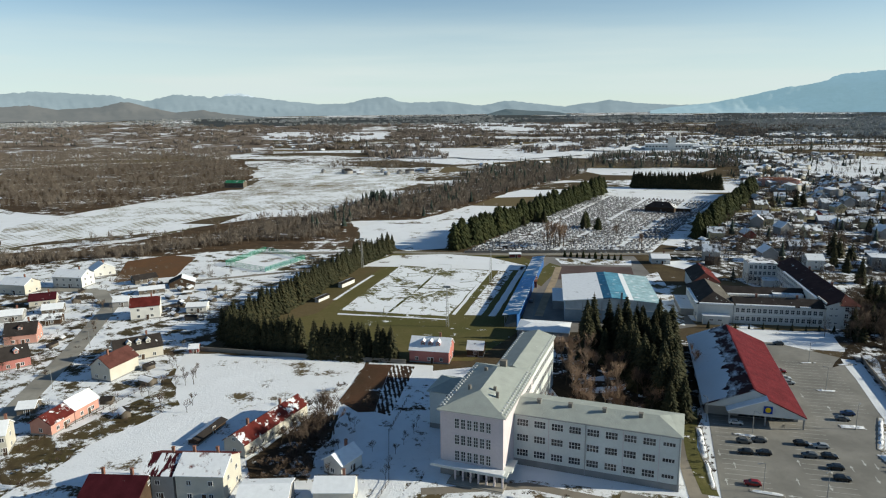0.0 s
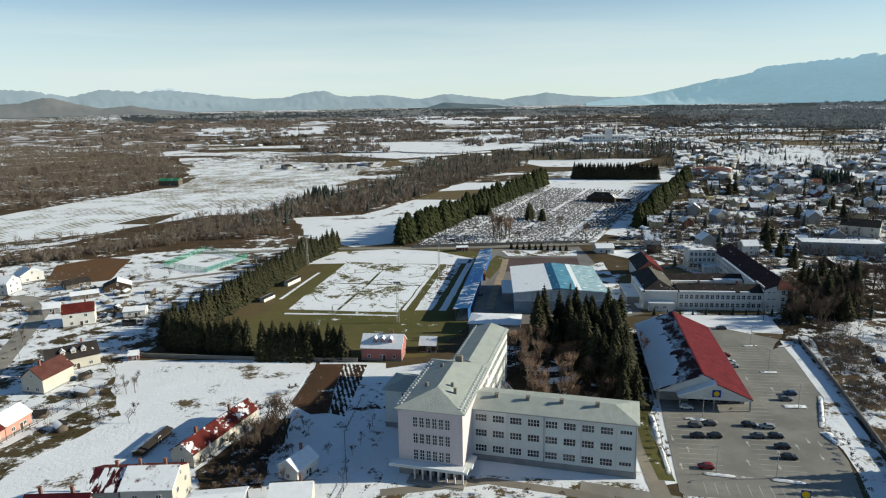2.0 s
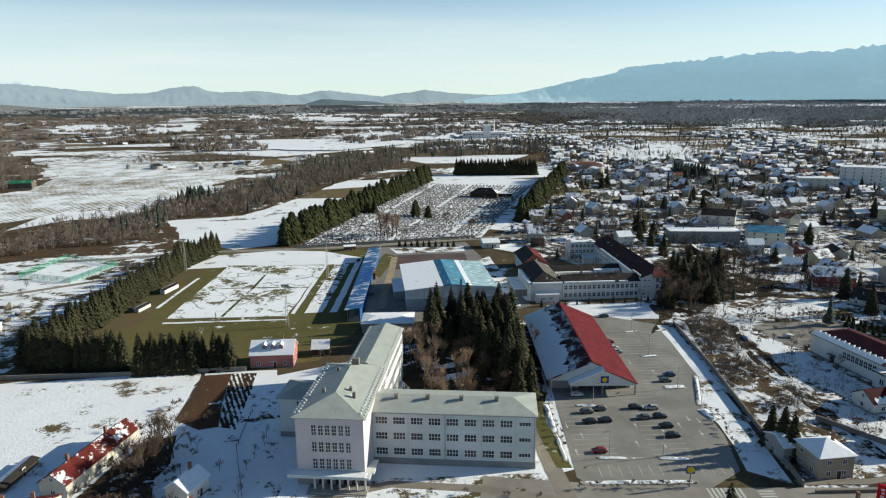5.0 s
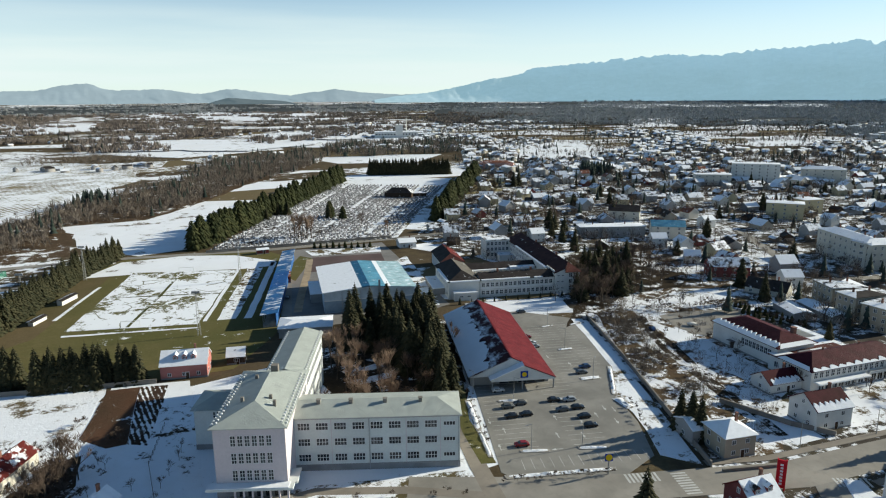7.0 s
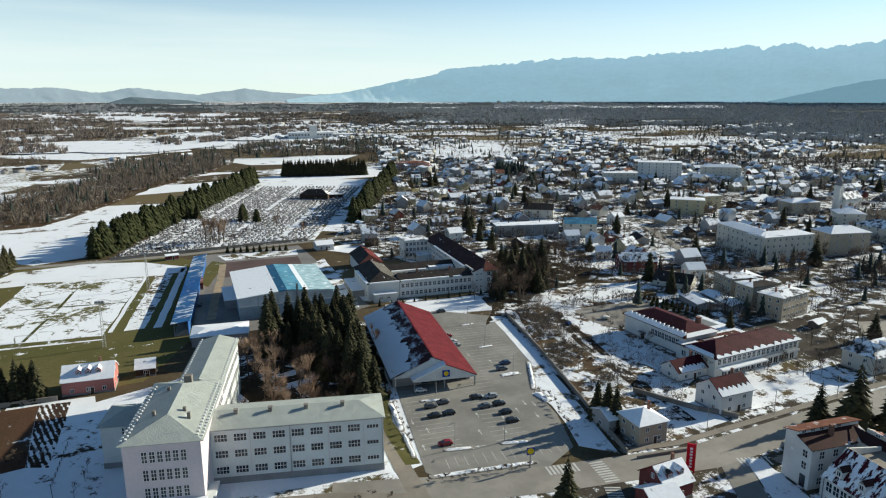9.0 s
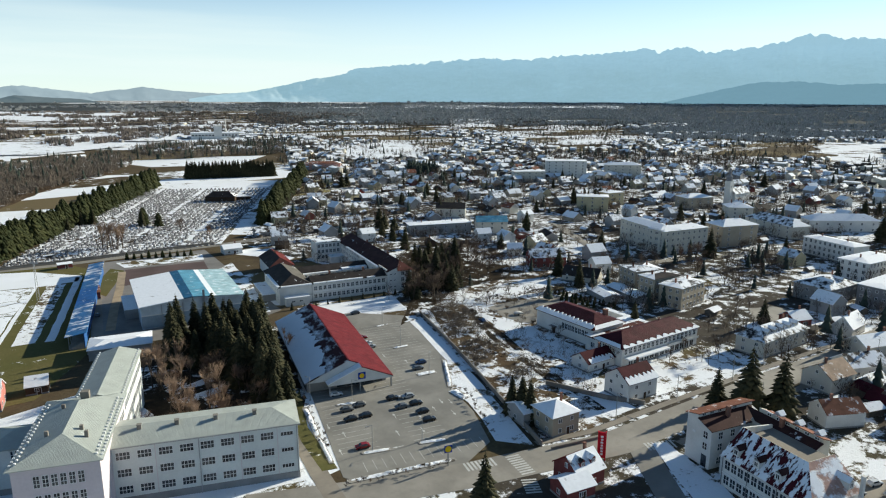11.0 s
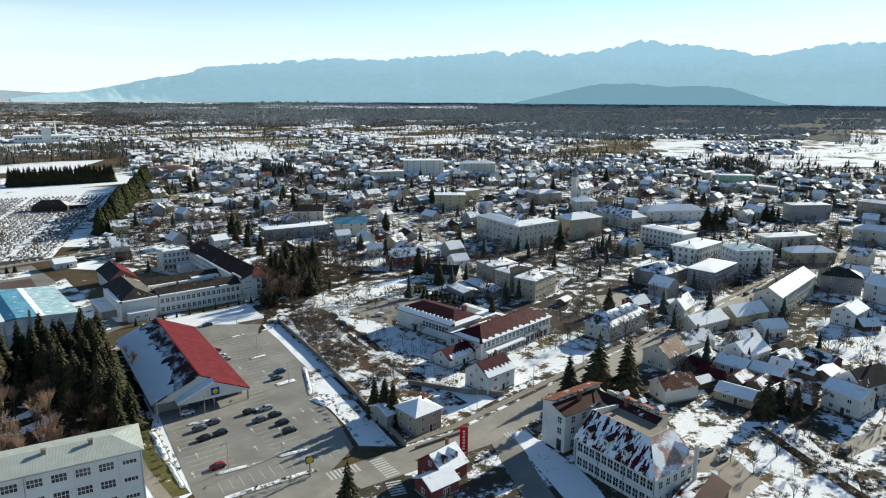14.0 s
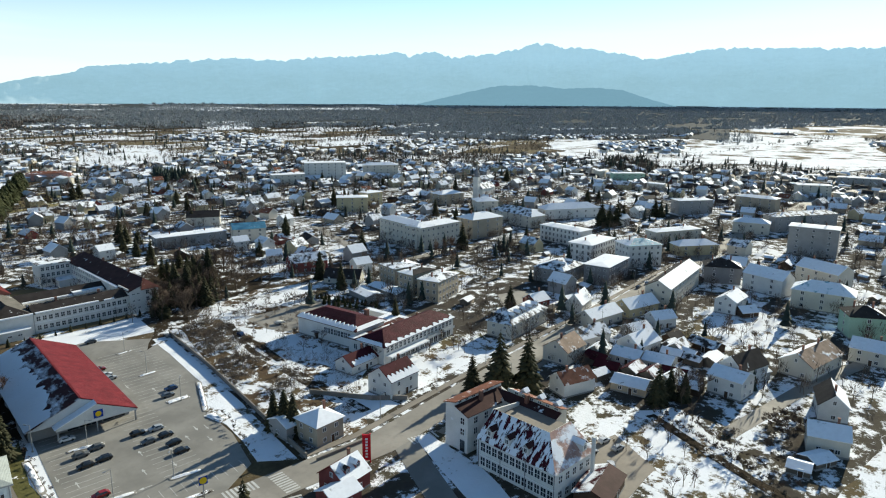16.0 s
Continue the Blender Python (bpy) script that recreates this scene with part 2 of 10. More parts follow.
m_metal = plain_mat("galvanised_metal", (0.32, 0.33, 0.34), 0.5, 0.6, vary=0.1)
m_chimney = plain_mat("chimney_brick", (0.22, 0.11, 0.08), 0.9, size=0.4)
m_stone = plain_mat("grave_stone", (0.16, 0.16, 0.17), 0.5, vary=0.5, size=0.8, random_tint=0.5)
m_totem = plain_mat("red_sign", (0.50, 0.012, 0.025), 0.4, vary=0.06)
m_blue = plain_mat("blue_paint", (0.03, 0.10, 0.28), 0.5)
m_sign_blue = plain_mat("sign_blue", (0.01, 0.05, 0.30), 0.4)
m_sign_yellow = plain_mat("sign_yellow", (0.75, 0.50, 0.02), 0.4)

km = Mat("window_glass", 0.12, 0.0, 0.5)
km.color(km.mix(km.step(km.noise(km.pos(local=True, shuffle=True), 0.6, 2), 0.4, 0.6), (0.015, 0.018, 0.022), (0.05, 0.055, 0.06)))
m_glass = km.m

RED = (0.115, 0.024, 0.021)
MAROON = (0.058, 0.012, 0.017)
DARK = (0.042, 0.036, 0.034)
TILE = (0.20, 0.085, 0.055)
TAN = (0.27, 0.19, 0.14)
r_snow = roof_mat("snowy_roof", DARK, 0.97)
r_snow_red = roof_mat("snowy_red_roof", RED, 0.86)
r_mixed = roof_mat("half_snowy_dark_roof", DARK, 0.60)
r_mixed_red = roof_mat("half_snowy_red_roof", MAROON, 0.55)
r_dark = roof_mat("dark_tile_roof", DARK, 0.05, edge=0.02)
r_maroon = roof_mat("maroon_tile_roof", MAROON, 0.02, edge=0.02)
r_red = roof_mat("red_tile_roof", RED, 0.05, edge=0.02)
r_tile = roof_mat("clay_tile_roof", TILE, 0.12)
r_tan = roof_mat("faded_tile_roof", TAN, 0.10)
r_grey = roof_mat("grey_sheet_roof", (0.36, 0.385, 0.36), 0.02, ribs=1.2, rough=0.55, mottle=0.3)
r_blue = roof_mat("blue_sheet_roof", (0.11, 0.30, 0.42), 0.05, ribs=0.6, rough=0.5)
r_palecyan = roof_mat("frosted_cyan_roof", (0.36, 0.52, 0.57), 0.12, ribs=0.6, rough=0.5)
# the blue sheets again, with the west slope's shade put into the colour
r_shaded_blue = roof_mat("shaded_blue_sheet_roof", (0.02, 0.10, 0.20), 0.05, ribs=0.6, rough=0.5)
r_bluesnow = roof_mat("snowy_blue_roof", (0.16, 0.36, 0.42), 0.88)
r_market_red = roof_mat("market_red_roof", (0.135, 0.022, 0.026), 0.0, ribs=1.0, rough=0.6)
r_market_snow = roof_mat("market_snowy_roof", (0.055, 0.022, 0.024), 0.22, streak=(1, 0.55, 1), edge=0.10)
r_sunlit_slate = roof_mat("sunlit_slate_roof", (0.125, 0.115, 0.10), 0.03, edge=0.03)
r_rust = roof_mat("weathered_brown_tile_roof", (0.10, 0.042, 0.036), 0.04, edge=0.03)
r_brown = roof_mat("dark_brown_roof", (0.055, 0.026, 0.024), 0.04, edge=0.03)
r_pink = roof_mat("faded_pink_roof", (0.40, 0.26, 0.22), 0.50, streak=(0.6, 0.6, 1), edge=0.05)
r_streak = roof_mat("sliding_snow_roof", MAROON, 0.52, streak=(2.2, 0.5, 1), edge=0.02)

# ---------------- building helpers ----------------
TAKEN = [(40, 180, 45), (95, 205, 45), (75, 300, 32), (135, 300, 45), (165, 330, 38), (115, 170, 32), (140, 200, 30), (110, 145, 24)]


def quick(name, verts, faces, mats, index=None):
    me = bpy.data.meshes.new(name)
    me.from_pydata([tuple(v) for v in verts], [], faces)
    for m in (mats if isinstance(mats, (list, tuple)) else [mats]):
        me.materials.append(m)
    if index is not None:
        me.polygons.foreach_set("material_index", index)
    me.update()
    return me


def child(name, me, parent, m=None, label=""):
    ob = new(name, me)
    ob.parent = parent
    if m is not None:
        ob.matrix_basis = m
    if label:
        ob["label"] = label
    return ob


def part(name, bm, material, parent, label="", m=None):
    me = bpy.data.meshes.new(name)
    bm.to_mesh(me)
    bm.free()
    me.materials.append(material)
    return child(name, me, parent, m, label)


def thing(name, x, y, yaw, label, category, group="", z=0.0):
    e = new(name)
    e.empty_display_size = 0.5
    e.matrix_basis = pose(x, y, z, 0, 0, yaw)
    return tagged(e, label, category, group)


BOX_F = [(0, 3, 2, 1), (4, 5, 6, 7), (0, 1, 5, 4), (1, 2, 6, 5), (2, 3, 7, 6), (3, 0, 4, 7)]


def box_v(x0, y0, z0, x1, y1, z1):
    return [(x0, y0, z0), (x1, y0, z0), (x1, y1, z0), (x0, y1, z0), (x0, y0, z1), (x1, y0, z1), (x1, y1, z1), (x0, y1, z1)]


def boxes(name, items, mats, index=None):
    """One mesh of several boxes (x0, y0, z0, x1, y1, z1); index: a material number for each."""
    v, f, mi = [], [], []
    for k, it in enumerate(items):
        o = len(v)
        v += box_v(*it)
        f += [tuple(o + i for i in q) for q in BOX_F]
        mi += [index[k] if index else 0] * 6
    return quick(name, v, f, mats, mi)


CACHE = {}


def window_mesh(w, h, cols=2, rows=1, frame_m=None, sill=True):
    """A window that stands in the wall: dark panes set back in one frame with bars. It faces -y, centred at its foot."""
    frame_m = frame_m or m_frame
    key = (round(w, 2), round(h, 2), cols, rows, frame_m.name, sill)
    if key not in CACHE:
        b = 0.09

        def lines(lo, hi, n):
            s = [lo, lo + b]
            for c in range(1, n):
                m = lo + (hi - lo) * c / n
                s += [m - 0.045, m + 0.045]
            return s + [hi - b, hi]
        xs, zs = lines(-w / 2, w / 2, cols), lines(0, h, rows)
        nx, nz = len(xs), len(zs)
        v = [(x, -0.07, z) for z in zs for x in xs]
        f, mi = [], []
        for r in range(nz - 1):
            for c in range(nx - 1):
                q = (r * nx + c, r * nx + c + 1, (r + 1) * nx + c + 1, (r + 1) * nx + c)
                if r % 2 and c % 2:
                    o = len(v)
                    v += [(v[k][0], -0.01, v[k][2]) for k in q]
                    f.append((o, o + 1, o + 2, o + 3)), mi.append(1)
                    for k in range(4):
                        f.append((q[k], q[(k + 1) % 4], o + (k + 1) % 4, o + k)), mi.append(0)
                else:
                    f.append(q), mi.append(0)
        e = [0, nx - 1, nz * nx - 1, (nz - 1) * nx]
        o = len(v)
        v += [(v[k][0], 0.1, v[k][2]) for k in e]
        edges = (list(range(0, nx)), [r * nx + nx - 1 for r in range(nz)], [(nz - 1) * nx + c for c in range(nx - 1, -1, -1)], [r * nx for r in range(nz - 1, -1, -1)])
        for k, run in enumerate(edges):
            f.append((*run[::-1], o + k, o + (k + 1) % 4)), mi.append(0)
        CACHE[key] = quick("window", v, f, [frame_m, m_glass], mi)
    return CACHE[key]


def slab(name, quad, thick, material, parent, label=""):
    """A roof slope: a four- or three-cornered sheet with thickness below it."""
    n = len(quad)
    v = [Vector(q) for q in quad]
    nor = (v[1] - v[0]).cross(v[2] - v[0]).normalized()
    low = [q - nor * thick for q in v]
    f = [tuple(range(n)), tuple(range(2 * n - 1, n - 1, -1))]
    f += [(i, n + i, n + (i + 1) % n, (i + 1) % n) for i in range(n)]
    me = quick(name, v + low, f, material)
    return child(name, me, parent, None, label)


def windows_on(parent, x0, x1, face, at, rows, count, w, h, cols=2, prow=1, frame_m=None, sill=True, skip=()):
    """Windows in a row of count between x0 and x1 on one face of a box building, at each height of rows.
    face: 'front' (-y), 'back' (+y), 'left' (-x), 'right' (+x); at: where that wall stands."""
    me = window_mesh(w, h, cols, prow, frame_m, sill)
    for z in rows:
        for k in range(count):
            if (k, z) in skip:
                continue
            s = x0 + (x1 - x0) * (k + 0.5) / count
            if face == "front":
                m = pose(s, at, z)
            elif face == "back":
                m = pose(s, at, z, 0, 0, 180)
            elif face == "left":
                m = pose(at, s, z, 0, 0, -90)
            else:
                m = pose(at, s, z, 0, 0, 90)
            child("window", me, parent, m)


def prism(name, outline, a, b, axis, material):
    """A body of one outline: in x and z drawn out along y (axis 1), or in y and z along x (axis 0)."""
    n = len(outline)
    v = [((p, a, z) if axis else (a, p, z)) for p, z in outline] + [((p, b, z) if axis else (b, p, z)) for p, z in outline]
    f = [tuple(range(n)), tuple(range(2 * n - 1, n - 1, -1))] + [(i, i + n, (i + 1) % n + n, (i + 1) % n) for i in range(n)]
    return quick(name, v, f, material)


def chimneys(parent, spots, w=0.6, h=1.6):
    for x, y, z in spots:
        me = boxes("chimney", [(-w / 2, -w / 2, -1.0, w / 2, w / 2, h), (-w / 2 - 0.08, -w / 2 - 0.08, h, w / 2 + 0.08, w / 2 + 0.08, h + 0.14)], m_chimney)
        child("chimney", me, parent, pose(x, y, z))


def gable_roof(parent, L, W, eave, rise, mats, over=0.45, thick=0.22, names=("roof_slope", "roof_slope"), gable=0.3):
    """Two slopes over a building whose ridge runs along x; mats: front (-y) and back (+y)."""
    k = rise / (W / 2)
    y = W / 2 + over
    z0 = eave - over * k + thick
    zr = eave + rise + thick
    x = L / 2 + gable
    slab(names[0], [(-x, -y, z0), (x, -y, z0), (x, 0, zr), (-x, 0, zr)], thick, mats[0], parent)
    slab(names[1], [(x, y, z0), (-x, y, z0), (-x, 0, zr), (x, 0, zr)], thick, mats[1], parent)


def hip_roof(parent, L, W, eave, rise, mats, over=0.45, inset=None, thick=0.2):
    """Four slopes; mats: front, back, left, right."""
    x, y = L / 2 + over, W / 2 + over
    r = max(0.02, (L / 2 - (inset if inset is not None else W / 2)))
    k = rise / (W / 2)
    z0, zr = eave - over * k + thick, eave + rise + thick
    slab("roof_slope", [(-x, -y, z0), (x, -y, z0), (r, 0, zr), (-r, 0, zr)], thick, mats[0], parent)
    slab("roof_slope", [(x, y, z0), (-x, y, z0), (-r, 0, zr), (r, 0, zr)], thick, mats[1], parent)
    slab("hip_slope", [(-x, y, z0), (-x, -y, z0), (-r, 0, zr)], thick, mats[2], parent)
    slab("hip_slope", [(x, -y, z0), (x, y, z0), (r, 0, zr)], thick, mats[3], parent)


def walls(parent, L, W, eave, rise, material, hip=False, plinth=0.5, name="wall"):
    """The body of a house: closed walls, with pointed gables unless the roof is hipped, on a plinth."""
    x, y = L / 2, W / 2
    if hip:
        me = boxes(name, [(-x, -y, 0, x, y, eave)], material)
    else:
        v = [(-x, -y, 0), (x, -y, 0), (x, y, 0), (-x, y, 0), (-x, -y, eave), (x, -y, eave), (x, y, eave), (-x, y, eave), (-x, 0, eave + rise), (x, 0, eave + rise)]
        f = [(0, 3, 2, 1), (0, 1, 5, 4), (2, 3, 7, 6), (1, 2, 6, 9, 5), (3, 0, 4, 8, 7), (4, 5, 9, 8), (6, 7, 8, 9)]
        me = quick(name, v, f, material)
    child(name, me, parent)
    if plinth:
        e = 0.06
        child("plinth", boxes("plinth", [(-x - e, -y - e, -0.3, x + e, y + e, plinth)], m_plinth), parent)


def door_on(parent, x, y, yaw, w=1.1, h=2.1, z=0.05, m=None):
    me = boxes("door", [(-w / 2, -0.06, 0, w / 2, 0.08, h), (-w / 2 - 0.1, -0.1, 0, -w / 2, 0.05, h + 0.1), (w / 2, -0.1, 0, w / 2 + 0.1, 0.05, h + 0.1),
                        (-w / 2 - 0.1, -0.098, h, w / 2 + 0.1, 0.05, h + 0.12)], [m or m_wood, m_frame], [0, 1, 1, 1])
    child("door", me, parent, pose(x, y, z, 0, 0, yaw))


def dormers(parent, xs, W, eave, rise, side, mats, w=1.5, h=1.3, back=0.35):
    """Small gabled dormers on one slope (side -1: front, 1: back)."""
    for x in xs:
        ys = side * W / 2 * (1 - back)
        z = eave + rise * back
        d = W / 2 * 0.62
        s = -1 if side < 0 else 1
        y0, y1 = ys + s * 0.1, ys - s * d
        a, b = min(y0, y1), max(y0, y1)
        v = [(-w / 2, a, 0), (w / 2, a, 0), (w / 2, b, 0), (-w / 2, b, 0), (-w / 2, a, h), (w / 2, a, h), (w / 2, b, h), (-w / 2, b, h), (0, a, h + w * 0.45), (0, b, h + w * 0.45)]
        f = [(0, 3, 2, 1), (0, 1, 5, 8, 4), (2, 3, 7, 9, 6), (1, 2, 6, 5), (3, 0, 4, 7), (4, 8, 9, 7), (5, 6, 9, 8)]
        dm = child("dormer", quick("dormer", v, f, mats[0]), parent, pose(x, 0, z))
        o = 0.2
        k = 0.9
        zt = h + w * 0.45 + 0.12
        zl = h - o * k + 0.12
        child("dormer_roof", quick("dormer_roof", [(-w / 2 - o, a - o, zl), (0, a - o, zt), (0, b + o, zt), (-w / 2 - o, b + o, zl), (w / 2 + o, a - o, zl), (w / 2 + o, b + o, zl),
                                                    (-w / 2 - o, a - o, zl - .12), (0, a - o, zt - .12), (w / 2 + o, a - o, zl - .12), (-w / 2 - o, b + o, zl - .12), (0, b + o, zt - .12), (w / 2 + o, b + o, zl - .12)],
                                   [(0, 1, 2, 3), (1, 4, 5, 2), (0, 6, 7, 1), (1, 7, 8, 4), (3, 2, 10, 9), (2, 5, 11, 10), (0, 3, 9, 6), (4, 8, 11, 5)], mats[1]), dm)
        child("window", window_mesh(w * 0.62, h * 0.7, 2, 1, None, False), dm, pose(0, y0, 0.25, 0, 0, 0 if s < 0 else 180))


def house(x, y, yaw, L, W, eave, rise, wall_m, roofs, label, hip=False, name="house", floors=None, win=(1.2, 1.3), sides=("front", "left", "right"),
          per=4.2, chim=1, group="", dorm=None, inset=None, doors=True, over=0.5, category="house", plinth=0.5, rows=None):
    """A house with ridge along its length L. roofs: materials for front and back slope (and the two hips)."""
    h = thing(name, x, y, yaw, label, category, group)
    TAKEN.append((x, y, max(L, W) * 0.55 + 3.5))
    walls(h, L, W, eave, rise, wall_m, hip, plinth)
    if hip:
        r = roofs if len(roofs) == 4 else (roofs[0], roofs[1], roofs[0], roofs[1])
        hip_roof(h, L, W, eave, rise, r, over, inset)
    else:
        gable_roof(h, L, W, eave, rise, roofs, over)
    n = floors or max(1, int(eave / 2.7))
    zs = rows or [0.95 + (eave - 0.3) / n * k for k in range(n)]
    e = 0.012
    for s in sides:
        if s in ("front", "back"):
            c = max(1, int(L / per))
            windows_on(h, -L / 2 + 0.5, L / 2 - 0.5, s, (-W / 2 - e) if s == "front" else (W / 2 + e), zs, c, *win)
        else:
            c = max(1, int(W / per))
            windows_on(h, -W / 2 + 0.5, W / 2 - 0.5, s, (-L / 2 - e) if s == "left" else (L / 2 + e), zs, c, *win)
            if not hip and rise > 2.2:
                windows_on(h, -0.8, 0.8, s, (-L / 2 - e) if s == "left" else (L / 2 + e), [eave + 0.3], 1, win[0] * 0.8, min(win[1], rise * 0.45))
    if doors:
        door_on(h, L * 0.05 + 0.3, -W / 2 - e, 0)
    if chim:
        chimneys(h, [(L * (0.22 if k == 0 else -0.28), 0.3, eave + rise) for k in range(chim)])
    if dorm:
        dormers(h, dorm[0], W, eave, rise, dorm[1], dorm[2])
    return h

# ---------------- the ground ----------------


def far_rise(r):
    """The plain lifts very gently towards the foot of the mountains."""
    k = np.clip((np.asarray(r, float) - 1200.0) / 3400.0, 0, 1.1)
    return 58.0 * k * k


def ground_sheet():
    rad = [0, 60, 120, 200, 300, 420, 560, 720, 900, 1100, 1300, 1500, 1750, 2000, 2300, 2600, 2900, 3250, 3600, 4000, 4400, 4850]
    n = 96
    v, f = [(0, 0, 0)], []
    for r in rad[1:]:
        z = float(far_rise(r))
        for k in range(n):
            a = 2 * math.pi * k / n
            v.append((r * math.sin(a), r * math.cos(a), z))
    for k in range(n):
        f.append((0, 1 + (k + 1) % n, 1 + k))
    for i in range(len(rad) - 2):
        o, p = 1 + i * n, 1 + (i + 1) * n
        for k in range(n):
            f.append((o + k, o + (k + 1) % n, p + (k + 1) % n, p + k))
    g = new("ground", quick("ground", v, f, m_ground))
    return tagged(g, "flat open plain with patchy snow, brown grass and fields", "ground", kind="structure")


ground_sheet()


def inside(px, py, poly):
    ins = False
    j = len(poly) - 1
    for i in range(len(poly)):
        xi, yi = poly[i]
        xj, yj = poly[j]
        if (yi > py) != (yj > py) and px < (xj - xi) * (py - yi) / (yj - yi) + xi:
            ins = not ins
        j = i
    return ins


def sheet(name, poly, z, material, label, category="ground", rough=0.0, step=6.0):
    """A flat patch of ground with a slightly wavering outline, with its edges turned down into the ground."""
    pts = []
    for i in range(len(poly)):
        a, b = Vector(poly[i]), Vector(poly[(i + 1) % len(poly)])
        m = max(1, int((b - a).length / step)) if rough else 1
        for k in range(m):
            p = a.lerp(b, k / m)
            if rough:
                w = noise.noise_vector((p.x * 0.11, p.y * 0.11, 3.0)) * rough
                p = p + Vector((w.x, w.y))
            pts.append(p)
    bm = bmesh.new()
    top = [bm.verts.new((p.x, p.y, z)) for p in pts]
    low = [bm.verts.new((p.x, p.y, -0.2)) for p in pts]
    face = bm.faces.new(top)
    if face.normal.z < 0 or face.calc_area() == 0:
        face.normal_update()
    n = len(top)
    for i in range(n):
        bm.faces.new((top[i], low[i], low[(i + 1) % n], top[(i + 1) % n]))
    bmesh.ops.recalc_face_normals(bm, faces=bm.faces)
    bmesh.ops.triangulate(bm, faces=[face])
    me = bpy.data.meshes.new(name)
    bm.to_mesh(me)
    bm.free()
    me.materials.append(material)
    ob = new(name, me)
    return tagged(ob, label, category, kind="structure")


def far_field(poly, lift, material=m_snowfield):
    """A snow field far out on the plain, which follows its gentle rise."""
    outline = []
    for i in range(len(poly)):
        a, b = Vector(poly[i]), Vector(poly[(i + 1) % len(poly)])
        for k in range(10):
            p = a.lerp(b, k / 10)
            w = noise.noise_vector((p.x * 0.012, p.y * 0.012, 8.0)) * 45
            outline.append(p + Vector((w.x, w.y)))
    mid = sum(outline, Vector((0, 0))) / len(outline)
    v, f, n = [(mid.x, mid.y, float(far_rise(mid.length)) + lift)], [], len(outline)
    for ring in (0.25, 0.5, 0.75, 1.0):
        for p in outline:
            q = mid.lerp(p, ring)
            v.append((q.x, q.y, float(far_rise(q.length)) + lift))
    for i in range(n):
        j = (i + 1) % n
        f.append((0, 1 + i, 1 + j))
        for r in range(3):
            o = 1 + r * n
            f.append((o + i, o + n + i, o + n + j, o + j))
    tagged(new("far_snow_field", quick("far_snow_field", v, f, material)), "distant open field white with snow", "ground", kind="structure")


def ribbon(name, pts, width, z, material, label, category="road"):
    """A road along a line, with edges that go down into the ground."""
    p = [Vector(q) for q in pts]
    l, r = [], []
    for i in range(len(p)):
        d = (p[min(i + 1, len(p) - 1)] - p[max(i - 1, 0)]).normalized()
        s = Vector((-d.y, d.x)) * width / 2
        l.append(p[i] + s), r.append(p[i] - s)
    v, f = [], []
    for i in range(len(p)):
        v += [(l[i].x, l[i].y, z), (r[i].x, r[i].y, z), (l[i].x, l[i].y, -0.2), (r[i].x, r[i].y, -0.2)]
    for i in range(len(p) - 1):
        a, b = 4 * i, 4 * i + 4
        f += [(a, a + 1, b + 1, b), (a, b, b + 2, a + 2), (a + 1, a + 3, b + 3, b + 1)]
    ob = new(name, quick(name, v, f, material))
    return tagged(ob, label, category, kind="structure")

# ---------------- zones of the ground ----------------
sheet("town_ground", [(150, 236), (165, 300), (140, 405), (300, 700), (480, 830), (1000, 1400), (1500, 1000), (1500, -200), (300, -60), (60, 40), (-60, 60), (-140, 100), (-160, 130), (60, 128), (112, 118)],
      0.010, m_town, "town ground of trodden earth and patchy snow", rough=2.0, step=20)
sheet("village_ground", [(-330, 120), (-90, 120), (-100, 150), (-84, 196), (-97, 243), (-90, 262), (-54, 386), (-30, 432), (-130, 440), (-210, 425), (-300, 400)], 0.015, ground_mat("village_snow", 0.60, (EARTH, DRY, (0.11, 0.10, 0.05)), patch_size=8), "village ground with patchy snow and brown grass", rough=2.0, step=20)
sheet("snow_field", [(-98, 243), (-28, 232), (-37, 189), (-55, 172), (-79, 158), (-108, 144), (-97, 172), (-84, 196), (-96, 222)], 0.05, m_snowfield, "smooth snow-covered meadow behind the houses", rough=2.0)
sheet("snow_garden", [(-27, 231), (-4, 227), (-4, 160), (-10, 128), (-42, 126), (-47, 160), (-36, 186)], 0.045, ground_mat("garden_snow", 0.86, (EARTH, DRY, EARTH), patch_size=5), "snowy gardens beside the school", rough=1.0)
sheet("ploughed_plot", [(-28.3, 229.3), (-19.0, 228), (-21.5, 190), (-26.8, 189.7), (-33.5, 197.8)], 0.09, ground_mat("dug_soil", 0.10, ((0.105, 0.055, 0.035), (0.12, 0.068, 0.045), EARTH), patch_size=6), "dug brown vegetable plot", rough=0.6)
sheet("ploughed_plot", [(-18.9, 228), (-10.4, 226.1), (-16.5, 187), (-21.4, 190)], 0.092, m_plough, "ploughed vegetable plot with snow in the furrows", rough=0.6)
sheet("front_lawn", [(-8, 150), (18, 151), (57, 142), (66, 128), (40, 100), (-30, 110)], 0.055, m_thinsnow, "front lawn with thin melting snow", rough=0.5)
sheet("stadium_grass", [(-88, 262), (-52, 240), (-18, 232), (10, 231), (30, 262), (58, 385), (48, 408), (-26, 428), (-52, 385)], 0.05, m_grass, "brown-green winter grass round the football pitch", rough=0.8)
sheet("hall_yard", [(30, 262), (58, 385), (60, 405), (118, 404), (106, 268), (92, 262), (46, 236)], 0.046, asphalt_mat("yard", (0.17, 0.16, 0.15)), "paved yard beside the sports hall", rough=0.5)
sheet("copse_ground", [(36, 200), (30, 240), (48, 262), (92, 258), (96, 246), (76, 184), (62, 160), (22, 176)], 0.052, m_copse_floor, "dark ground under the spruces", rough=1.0)

